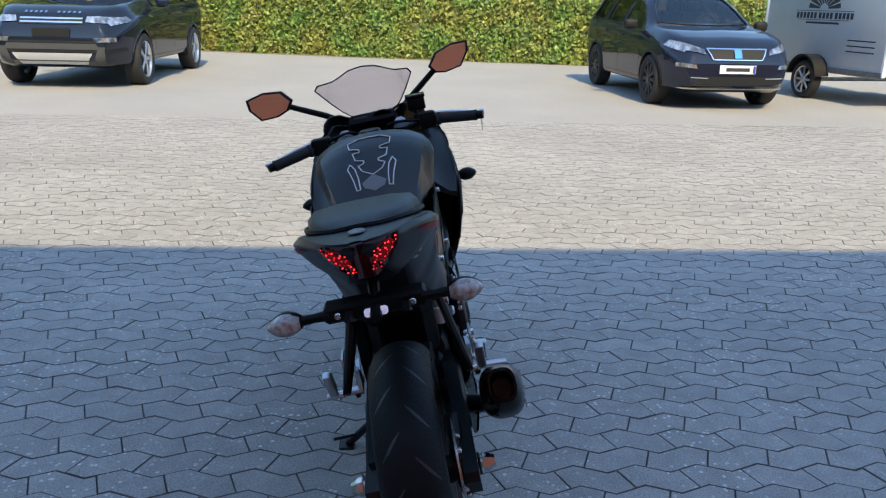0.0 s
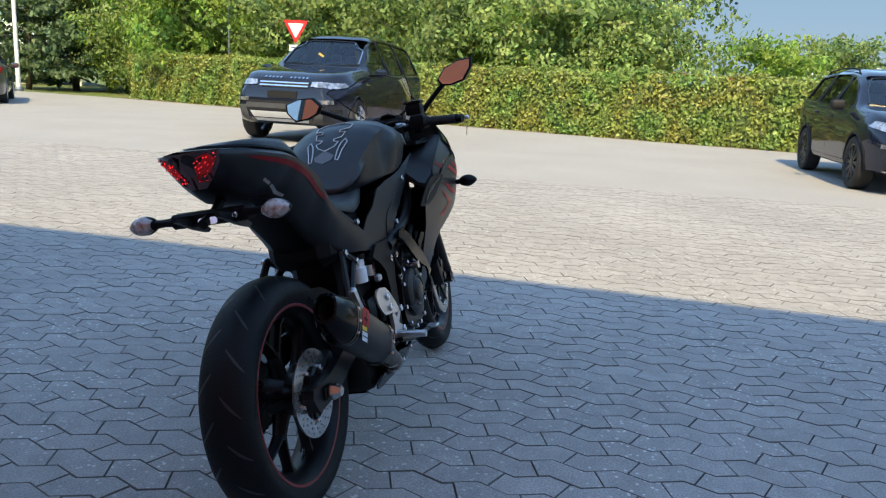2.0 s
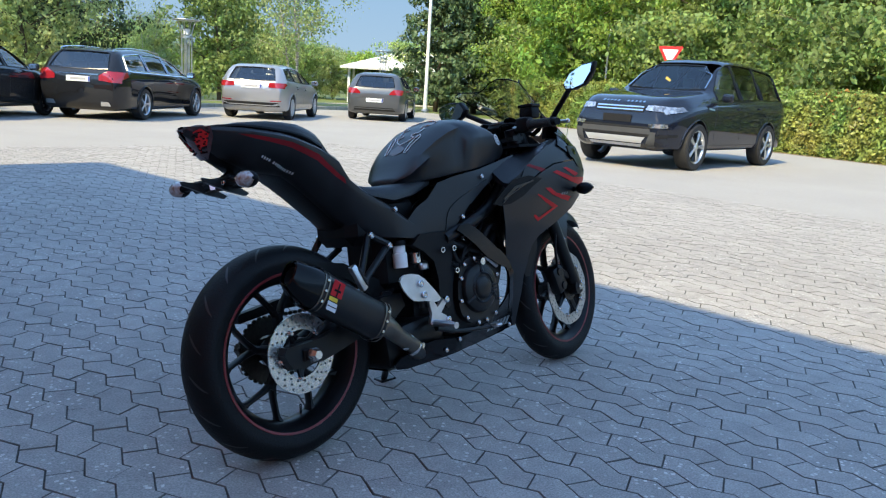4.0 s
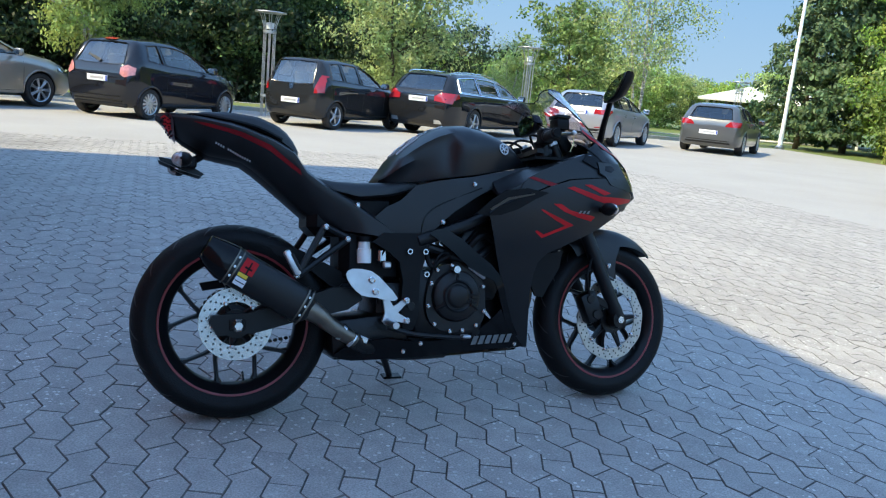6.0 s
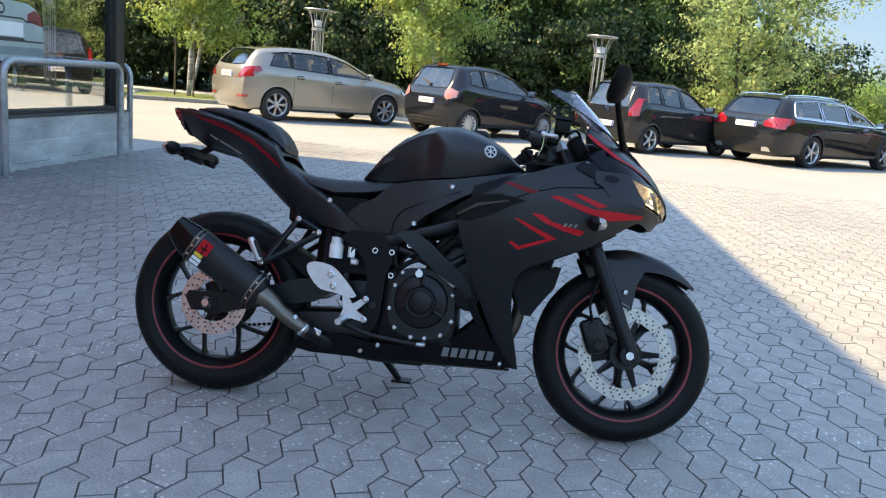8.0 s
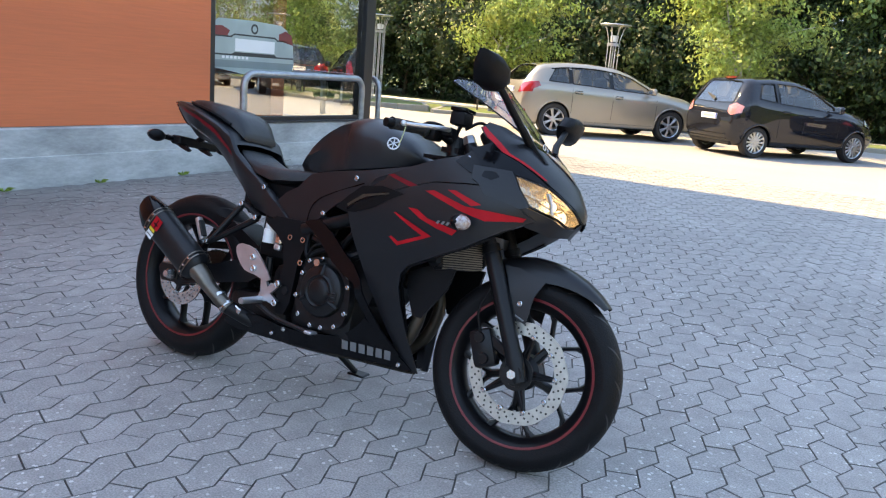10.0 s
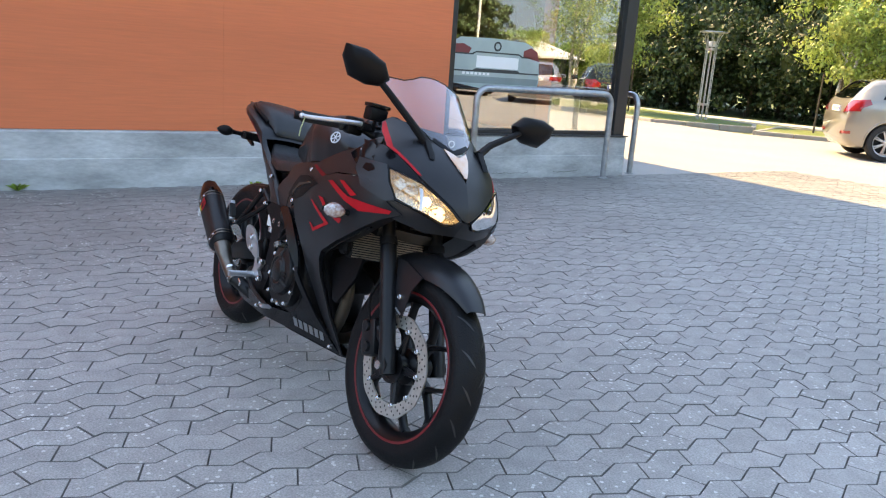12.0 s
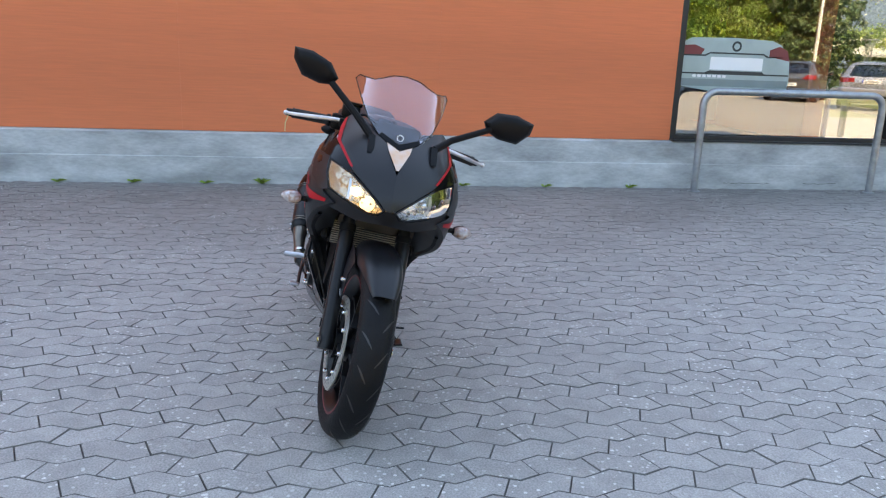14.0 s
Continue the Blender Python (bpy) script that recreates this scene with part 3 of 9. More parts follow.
def weed(x, y, n, h):
    rng = random.Random(3)
    t = thing("weed", pose(x, y, 0), "small green weed tuft at the wall's foot", "weed", "weeds at the wall")
    bm = bmesh.new()
    for k in range(n):
        a, r = rng.uniform(0, 6.3), rng.uniform(0.02, 0.09)
        tip = Vector((math.cos(a) * r, math.sin(a) * r, h * rng.uniform(0.5, 1.0)))
        side_ = Vector((-math.sin(a), math.cos(a), 0)) * 0.006
        mid = tip * 0.5 + Vector((0, 0, 0.02))
        q = [bm.verts.new(p) for p in (-side_ * 0.4, side_ * 0.4, mid + side_, tip, mid - side_)]
        bm.faces.new(q)
    part("blade", bm, M["leaf_light"], t, smooth=0)


weed(WALL_X + 0.11, -0.60, 22, 0.065)
for wy, wn, wh in ((-2.35, 7, 0.03), (-1.72, 9, 0.035), (-1.10, 6, 0.025), (1.25, 8, 0.03), (2.05, 6, 0.03), (2.90, 9, 0.04)):
    weed(WALL_X + 0.10, wy, wn, wh)

# ---- hedge, trees and wood ----
def leaves(rng, centres, size, flat=0.5, out=None):
    """Four-cornered leaves round the given points, turned at random or roughly outwards."""
    n = len(centres)
    a = rng.normal(size=(n, 3))
    a[:, 2] *= flat
    a /= np.linalg.norm(a, axis=1)[:, None]
    if out is None:
        b = np.cross(a, rng.normal(size=(n, 3)))
    else:
        face = out / (np.linalg.norm(out, axis=1)[:, None] + 1e-6) + 0.55 * rng.normal(size=(n, 3))
        a = np.cross(a, face)
        a /= np.linalg.norm(a, axis=1)[:, None]
        b = np.cross(face, a)
    b /= np.linalg.norm(b, axis=1)[:, None]
    s = size * rng.uniform(0.6, 1.3, n)[:, None]
    co = np.empty((n, 4, 3))
    co[:, 0], co[:, 1], co[:, 2], co[:, 3] = centres - a * s, centres + b * s * 0.55 - a * s * 0.1, centres + a * s, centres - b * s * 0.55 - a * s * 0.1
    return co.reshape(-1, 3)


HEDGE = [(15.3, -20.0), (16.5, -6.0), (17.6, -1.0), (19.1, 4.0), (20.9, 10.0), (23.1, 17.4)]


def hedge():
    rng = np.random.default_rng(7)
    t = thing("hedge", pose(0, 0, 0), "long clipped green beech hedge with reddish shoots", "hedge")
    line = np.array(HEDGE)
    seg = np.linalg.norm(np.diff(line, axis=0), axis=1)
    run = np.r_[0, np.cumsum(seg)]
    height, depth = 1.53, 1.15
    def along(s):
        return np.stack([np.interp(s, run, line[:, 0]), np.interp(s, run, line[:, 1])], -1)
    # dark woody core
    core = bmesh.new()
    rows = []
    for s in np.linspace(0, run[-1], 60):
        p, q = along(s), along(min(s + 0.1, run[-1] + 1e-6)) - along(max(s - 0.1, 0))
        n = np.array([q[1], -q[0]]) / np.linalg.norm(q)
        rows.append([(p[0] + n[0] * u, p[1] + n[1] * u, z) for u, z in ((0.12, -0.05), (0.10, 1.36), (depth - 0.15, 1.36), (depth - 0.12, -0.05))])
    loft(rows, True, True, core)
    part("core", core, M["leaf_dark"], t, smooth=0)
    n = 90000
    s = rng.uniform(0, run[-1], n)
    p = along(s)
    q = along(np.minimum(s + 0.2, run[-1])) - along(np.maximum(s - 0.2, 0))
    q /= np.linalg.norm(q, axis=1)[:, None]
    pick = rng.uniform(size=n)
    u = np.where(pick < 0.66, rng.normal(0.0, 0.055, n), rng.uniform(0.0, depth, n))
    z = np.where(pick < 0.66, rng.uniform(-0.02, height, n), height + rng.normal(0, 0.035, n))
    lump = 0.06 * np.sin(s * 2.3) + 0.05 * np.sin(s * 5.1 + 1) + 0.04 * np.sin(s * 9.7 + z * 4)
    u = u + np.where(pick < 0.66, lump - 0.10 * (z / height - 0.4) ** 2, 0)
    z = z + np.where(pick >= 0.66, 0.5 * lump, 0)
    # the face towards the yard is the side of smaller x
    cen = np.stack([p[:, 0] + u * q[:, 1], p[:, 1] - u * q[:, 0], z], -1)
    red = (rng.uniform(size=n) < 0.05) & (z > 0.7) & (np.sin(s * 1.1) > 0.1)
    face = np.stack([np.where(pick < 0.66, q[:, 1], 0) * -0.9, np.where(pick < 0.66, -q[:, 0], 0) * -0.9, np.where(pick < 0.66, 0.25, 1.0)], -1)
    quads("leaves", leaves(rng, cen[~red], 0.050, 0.8, face[~red] * 0.8), M["leaf_hedge"], t)
    quads("red_foliage", leaves(rng, cen[red], 0.045, 0.8), M["leaf_hedge_red"], t)
    return t


hedge()


def tree_parts(seed, height, spread, trunk, bark, leaf, n_leaf, size, lift=0.25, stems=1, limbs=9, shape="round", clumps=None, filled=0):
    """Meshes of one tree: tapered trunk with limbs, and a crown of small leaves in clumps."""
    rng = np.random.default_rng(seed)
    bm = bmesh.new()
    tips = []
    for st in range(stems):
        lean = rng.uniform(-0.10, 0.10, 2) * (2.2 if stems > 1 else 0.6)
        pts = [Vector((lean[0] * height * u + 0.04 * math.sin(u * 9 + st), lean[1] * height * u + 0.04 * math.cos(u * 7 + st), height * 0.93 * u)) for u in np.linspace(0, 1, 9)]
        tube(pts, [trunk, trunk * 0.12], 8, bm)
        for k in range(limbs):
            u = lift + (0.95 - lift) * (k + rng.uniform(0, 1)) / limbs
            base = pts[0].lerp(pts[-1], u)
            ang = k * 2.4 + rng.uniform(-0.5, 0.5)
            if shape == "cone":
                reach, rise = spread * (1.05 - u) * 1.05, -0.12
            elif shape == "column":
                reach, rise = spread * (0.55 + 0.45 * math.sin(math.pi * min(1, u))), 0.7
            else:
                reach, rise = spread * (0.35 + 0.75 * math.sin(math.pi * min(1, (u - lift) / (1 - lift) * 0.85 + 0.1))), 0.45
            end = base + Vector((math.cos(ang) * reach, math.sin(ang) * reach, rise * reach))
            mid = base.lerp(end, 0.5) + Vector((0, 0, 0.08 * reach))
            tube([base, mid, end], [trunk * 0.38 * (1.1 - u), 0.008], 5, bm)
            tips += [mid, end, base.lerp(end, 0.75), base.lerp(end, 0.3)]
        tips.append(pts[-1])
    tips = np.array([tuple(q) for q in tips])
    wood = bpy.data.meshes.new("trunk")
    bm.to_mesh(wood)
    bm.free()
    wood.materials.append(bark)
    wood.shade_smooth()
    per = n_leaf // (len(tips) * 3)
    cl = np.repeat(tips, 3, 0) + rng.normal(0, 1, (len(tips) * 3, 3)) * spread * (0.16 if shape == "cone" else 0.22) * np.array([1, 1, 0.45 if shape == "cone" else 0.8])
    cl[:, 2] = np.clip(cl[:, 2], height * lift * 0.7, height * 1.04)
    cen = np.repeat(cl, per, 0) + rng.normal(0, 1, (len(cl) * per, 3)) * spread * (0.10 if clumps is None else clumps) * np.array([1, 1, 0.7])
    cen[:, 2] = np.clip(cen[:, 2], 0.05, None)
    axis = cen * np.array([1, 1, 0]) / spread
    out = (cen - np.repeat(cl, per, 0)) / (spread * (0.10 if clumps is None else clumps)) * 0.6 + axis * 0.7 + np.array([0, 0, 0.35])
    co = leaves(rng, cen, size * 1.08, 0.7, out)
    if filled:                           # broad shaded leaves deep inside the crown
        deep = np.repeat(cl * np.array([0.66, 0.66, 0.92]), filled, 0) + rng.normal(0, 1, (len(cl) * filled, 3)) * spread * 0.08
        deep[:, 2] = np.clip(deep[:, 2], 0.05, height * 0.93)
        co = np.concatenate([co, leaves(rng, deep, 0.15, 0.7)])
    crown = bpy.data.meshes.new("crown")
    n = len(co) // 4
    crown.from_pydata(co.tolist(), [], np.arange(n * 4).reshape(n, 4).tolist())
    crown.materials.append(leaf)
    return wood, crown


def plant(kind, x, y, turn, size, label, group, category="tree", z=-0.075, sz=None):
    t = thing("tree" if category == "tree" else "bush", Matrix.Translation((x, y, z)) @ Matrix.Rotation(turn, 4, "Z") @ Matrix.Diagonal((size, size, sz or size, 1)), label, category, group)
    for nm, me in zip(("trunk", "crown"), kind):
        ob = new(nm, me)
        ob.parent = t
    return t


KINDS = dict(
    broad=tree_parts(1, 9.0, 3.1, 0.17, M["bark"], M["leaf_mid"], 19000, 0.076, 0.12, limbs=14, clumps=0.085, filled=6),
    dark=tree_parts(2, 11.0, 3.2, 0.18, M["bark"], M["leaf_dark"], 20000, 0.080, 0.05, limbs=17, clumps=0.085, filled=6),
    # rear rows wear the shaded leaf, so gaps between crowns read dark
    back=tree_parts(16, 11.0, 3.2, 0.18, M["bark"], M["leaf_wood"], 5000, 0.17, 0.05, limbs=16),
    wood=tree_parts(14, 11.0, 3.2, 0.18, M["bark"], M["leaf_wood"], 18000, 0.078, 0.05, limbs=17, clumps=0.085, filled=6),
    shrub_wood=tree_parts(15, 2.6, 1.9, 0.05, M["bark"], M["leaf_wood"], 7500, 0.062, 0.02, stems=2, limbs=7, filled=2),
    light=tree_parts(3, 6.0, 2.7, 0.11, M["bark"], M["leaf_light"], 17000, 0.070, 0.10, limbs=13, clumps=0.085, filled=5),
    young=tree_parts(4, 4.3, 1.22, 0.045, M["birch"], M["leaf_young"], 18000, 0.044, 0.27, stems=3, limbs=9, clumps=0.12),
    grove=tree_parts(10, 6.4, 2.0, 0.09, M["bark"], M["leaf_birch"], 16000, 0.056, 0.05, stems=2, limbs=14, filled=3),
    birch=tree_parts(5, 7.5, 1.9, 0.07, M["birch"], M["leaf_birch"], 9000, 0.060, 0.26, stems=3, limbs=9, clumps=0.15),
    spruce=tree_parts(6, 11.0, 2.6, 0.15, M["bark"], M["needle"], 18000, 0.11, 0.06, limbs=46, shape="cone", clumps=0.06),
    shrub=tree_parts(8, 2.2, 1.5, 0.04, M["bark"], M["leaf_light"], 6000, 0.055, 0.05, stems=2, limbs=7, filled=2),
    shrub_mid=tree_parts(12, 2.6, 1.9, 0.05, M["bark"], M["leaf_mid"], 8000, 0.062, 0.02, stems=2, limbs=7, filled=2),
    round=tree_parts(13, 6.0, 2.1, 0.11, M["bark"], M["leaf_dark"], 7000, 0.095, 0.06, limbs=14, filled=3),
    shrub_dark=tree_parts(9, 2.6, 1.9, 0.05, M["bark"], M["leaf_dark"], 7000, 0.066, 0.02, stems=2, limbs=7, filled=2),
)


def woods():
    rng = random.Random(11)
    names = {"broad": "green broadleaf tree at the wood's edge", "dark": "tall dark green tree in the wood", "light": "bright green young tree at the wood's edge", "shrub": "bright green bush under the trees", "shrub_dark": "dark leafy bush under the trees", "shrub_mid": "green leafy bush under the trees"}
    # wood behind the hedge
    for i in range(17):
        s = i / 16
        x, y = 27.0 + 6 * s + rng.uniform(-1.0, 1.5), 0.5 + 25 * s + rng.uniform(-0.6, 0.6)
        k = ["broad", "broad", "dark", "broad", "light"][i % 5]
        plant(KINDS[k], x, y, rng.uniform(0, 6), rng.uniform(0.9, 1.15), names[k], "wood behind the hedge")
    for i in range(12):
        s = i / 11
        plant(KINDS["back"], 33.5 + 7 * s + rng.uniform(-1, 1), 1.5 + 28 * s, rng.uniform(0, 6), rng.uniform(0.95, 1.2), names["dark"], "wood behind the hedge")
    for i in range(18):
        s = i / 17
        k = ["shrub_mid", "shrub_dark", "shrub_mid", "shrub"][i % 4]
        plant(KINDS[k], 24.3 + 5.0 * s + rng.uniform(-0.6, 0.6), -0.5 + 22 * s, rng.uniform(0, 6), rng.uniform(0.9, 1.5), names[k], "undergrowth", "bush")
    plant(KINDS["light"], 25.2, 16.6, 1.0, 1.12, "large bright green leafy tree behind the hedge", "wood behind the hedge")
    plant(KINDS["light"], 29.0, 21.5, 2.4, 0.9, "bright green leafy tree behind the hedge", "wood behind the hedge")
    plant(KINDS["spruce"], 26.6, 24.8, 0.3, 0.85, "dark green spruce beside the flagpole", "conifers")
    plant(KINDS["spruce"], 28.5, 24.0, 1.3, 1.05, "dark green spruce in the wood", "conifers")
    plant(KINDS["spruce"], 31.0, 5.0, 2.3, 0.8, "dark green spruce in the wood", "conifers")
    plant(KINDS["shrub"], 26.2, -4.6, 0.5, 1.25, "bright yellow-green bush beyond the hedge", "bushes", "bush")
    plant(KINDS["shrub_dark"], 44.0, -10.5, 0.5, 1.5, "dark bush beyond the hedge", "bushes", "bush")
    plant(KINDS["shrub"], 19.6, -7.0, 2.0, 0.75, "yellow-green bush behind the hedge", "bushes", "bush")
    # dark wood behind the footpath; its shade is put into the leaf colour
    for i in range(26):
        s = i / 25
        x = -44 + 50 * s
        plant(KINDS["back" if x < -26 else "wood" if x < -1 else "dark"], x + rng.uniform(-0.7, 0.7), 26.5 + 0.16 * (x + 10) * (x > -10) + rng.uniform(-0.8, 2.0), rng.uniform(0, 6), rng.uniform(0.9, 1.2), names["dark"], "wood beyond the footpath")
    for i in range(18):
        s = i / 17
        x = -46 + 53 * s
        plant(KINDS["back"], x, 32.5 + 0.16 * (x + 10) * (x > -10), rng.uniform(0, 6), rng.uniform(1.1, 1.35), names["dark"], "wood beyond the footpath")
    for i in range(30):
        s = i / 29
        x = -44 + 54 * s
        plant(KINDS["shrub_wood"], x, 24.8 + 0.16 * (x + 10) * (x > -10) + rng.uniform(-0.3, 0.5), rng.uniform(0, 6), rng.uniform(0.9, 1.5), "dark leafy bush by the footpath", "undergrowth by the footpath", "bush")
    # single trees on the lawn
    plant(KINDS["young"], -8.2, 17.8, 0.4, 1.25, "young tree with sunlit yellow-green leaves and stake", "young lawn trees")
    plant(KINDS["young"], -1.35, 17.9, 2.0, 1.15, "young tree with sunlit yellow-green leaves", "young lawn trees")
    plant(KINDS["young"], -14.7, 17.3, 3.1, 1.3, "young tree with sunlit yellow-green leaves", "young lawn trees")
    plant(KINDS["grove"], 6.9, 21.3, 0.2, 0.85, "dense light green birch tree", "birches")
    plant(KINDS["birch"], 17.4, 23.6, 2.2, 0.95, "white-stemmed birch with light leaves", "birches")
    plant(KINDS["birch"], 17.6, 36.0, 4.2, 0.55, "small light birch beyond the lawn", "birches")
    plant(KINDS["round"], 15.9, 26.6, 1.2, 0.85, "round green broadleaf tree beyond the lawn", "lawn trees")
    plant(KINDS["round"], 19.2, 31.0, 3.2, 0.80, "round green broadleaf tree beyond the lawn", "lawn trees")
    for x, y in ((-8.2, 17.8), (-1.35, 17.9), (-14.7, 17.3)):
        for dx in (-0.28, 0.24):
            st = thing("tree_stake", pose(x + dx, y - 0.12, 0.0), "grey wooden stake beside a young tree", "stake", "tree stakes")
            part("post", tube([(0, 0, -0.1), (0.01, 0, 1.55)], [0.026, 0.022], 7), M["bark"], st)
            part("tie", tube([(0, 0, 1.45), (-dx * 0.6, 0.08, 1.42)], 0.012, 5), M["dark_frame"], st, "dark rubber tie")
    # bushes and small trees at the far side of the meadow
    for i in range(15):
        a = radians(44 + 32 * i / 14)
        r = rng.uniform(46, 54)
        k = ["shrub_mid", "round", "shrub", "grove", "shrub_mid"][i % 5]
        plant(KINDS[k], r * math.cos(a), r * math.sin(a), i * 1.3, rng.uniform(0.45, 0.62) if k in ("round", "grove") else rng.uniform(1.1, 1.5), "low green bush at the meadow's far side" if "shrub" in k else "small green tree at the meadow's far side", "trees beyond the meadow", "bush" if "shrub" in k else "tree")
    # low far trees
    for i in range(16):
        a = radians(47 + 26 * i / 15)
        plant(KINDS["round"], 78 * math.cos(a), 78 * math.sin(a), i * 1.7, rng.uniform(0.52, 0.72), "distant green tree beyond the lawn", "distant trees")
    for i in range(14):
        a = radians(-34 + 24 * i / 13)
        plant(KINDS["round"], 150 * math.cos(a), 150 * math.sin(a), i * 1.7, rng.uniform(1.1, 1.4), "distant dark tree beyond the hedge", "distant trees")


woods()

# ---- lamps, poles, signs and far buildings ----
def lamp_column(x, y, turn=0.0):
    t = thing("lamp_column", pose(x, y, 0, 0, 0, turn), "steel lamp column of slim bars with a flared top", "lamp post", "steel lamp columns")
    for k in range(8):
        a = 2 * math.pi * k / 8
        c, s = math.cos(a), math.sin(a)
        part("bar", tube([(0.145 * c, 0.145 * s, -0.1), (0.145 * c, 0.145 * s, 2.10), (0.155 * c, 0.155 * s, 2.18), (0.22 * c, 0.22 * s, 2.40), (0.28 * c, 0.28 * s, 2.50)], 0.0105, 6), M["steel"], t)
    for z in (0.5, 2.05):
        part("ring", lathe([(0.125, z - 0.03), (0.165, z - 0.03), (0.165, z + 0.03), (0.125, z + 0.03)], 24, "z", closed=True), M["steel"], t)
    part("core", lathe([(0.0, -0.1), (0.020, -0.1), (0.020, 2.1), (0.0, 2.1)], 12, "z"), M["galvanised"], t)
    part("lamp_head", lathe([(0.0, 2.12), (0.09, 2.12), (0.105, 2.26), (0.0, 2.28)], 18, "z"), M["white_paint"], t, "pale lamp glass")
    part("top", lathe([(0.0, 2.515), (0.38, 2.50), (0.39, 2.515), (0.38, 2.53), (0.0, 2.555)], 28, "z"), M["steel"], t, "round steel lid")
    return t


for x, y in ((-4.54, 17.19), (-11.95, 17.60), (2.5, 17.85), (10.4, 19.3), (23.2, 25.0)):
    lamp_column(x, y)

red = material("sign_red", (0.6, 0.02, 0.02), 0.4)


def yield_sign(x, y, turn):
    t = thing("yield_sign", pose(x, y, 0, 0, 0, turn), "white triangular yield sign with red border on a pole", "road sign")
    part("pole", tube([(0.03, 0, -0.1), (0.03, 0, 2.72)], 0.03, 10), M["galvanised"], t)
    def tri(s):
        return [(-s * 0.5, s * 0.30), (-s * 0.46, s * 0.335), (s * 0.46, s * 0.335), (s * 0.5, s * 0.30), (0.03 * s, -s * 0.54), (-0.03 * s, -s * 0.54)]
    part("border", outline(tri(0.78), lambda u, v: Vector((-0.01, -u, 2.52 + v)), 1, 0.006), red, t, "red border", smooth=0)
    part("face", outline(tri(0.50), lambda u, v: Vector((-0.016, -u, 2.52 + v)), 1, 0.004), M["white_paint"], t, "white face", smooth=0)
    part("plate", slab(0.006, 0.42, 0.2, (-0.012, 0, 1.93), 0.001), M["white_paint"], t, "small white plate", smooth=0)
    part("writing", slab(0.004, 0.30, 0.035, (-0.0165, 0, 1.95)), M["dark_frame"], t, smooth=0)


yield_sign(21.75, 10.25, 8)


def street_lamp(x, y, h, label):
    t = thing("street_lamp", pose(x, y, 0, 0, 0, 200), label, "street lamp")
    part("pole", tube([(0, 0, -0.1), (0, 0, h)], [0.05, 0.035], 10), M["galvanised"], t)
    part("lamp_head", slab(0.42, 0.16, 0.09, (0.14, 0, h + 0.02), 0.03), M["white_paint"], t, "pale lamp head")


street_lamp(24.2, 14.0, 3.45, "slim grey street lamp behind the hedge")
fp = thing("flagpole", pose(23.6, 22.6, 0), "tall white flagpole beside the hedge", "flagpole")
part("pole", tube([(0, 0, -0.1), (0, 0, 1.0), (0, 0, 9.5)], [0.10, 0.055], 16), M["white_paint"], fp)
part("base", lathe([(0, -0.05), (0.17, -0.05), (0.17, 0.05), (0.11, 0.12), (0, 0.12)], 20, "z"), M["galvanised"], fp)


def pavilion(x, y, turn):
    t = thing("pavilion", pose(x, y, -0.07, 0, 0, turn), "low open pavilion with a white hipped roof", "pavilion")
    w, d, e, r = 5.6, 4.4, 2.05, 3.5
    bm = bmesh.new()
    a = [bm.verts.new((sx * w, sy * d, e)) for sx, sy in ((-1, -1), (1, -1), (1, 1), (-1, 1))]
    b = [bm.verts.new((sx * 1.4, 0, r)) for sx in (-1, 1)]
    for f in ((a[0], a[1], b[1], b[0]), (a[1], a[2], b[1]), (a[2], a[3], b[0], b[1]), (a[3], a[0], b[0])):
        bm.faces.new(f)
    bmesh.ops.recalc_face_normals(bm, faces=bm.faces)
    bmesh.ops.solidify(bm, geom=bm.faces[:], thickness=0.12)
    part("roof", bm, M["white_paint"], t, "white sheet roof", smooth=0)
    for sx in (-1, -0.33, 0.33, 1):
        for sy in (-1, 1):
            part("post", slab(0.14, 0.14, e, (sx * (w - 0.5), sy * (d - 0.5), e / 2), 0.01), M["white_paint"], t, smooth=0)
    part("wall", slab(w * 1.5, 0.15, e - 0.1, (0, d - 1.4, e / 2), 0.01), M["grey_wall"], t, "dark wall under the roof", smooth=0)


pavilion(35.3, 35.0, 45)


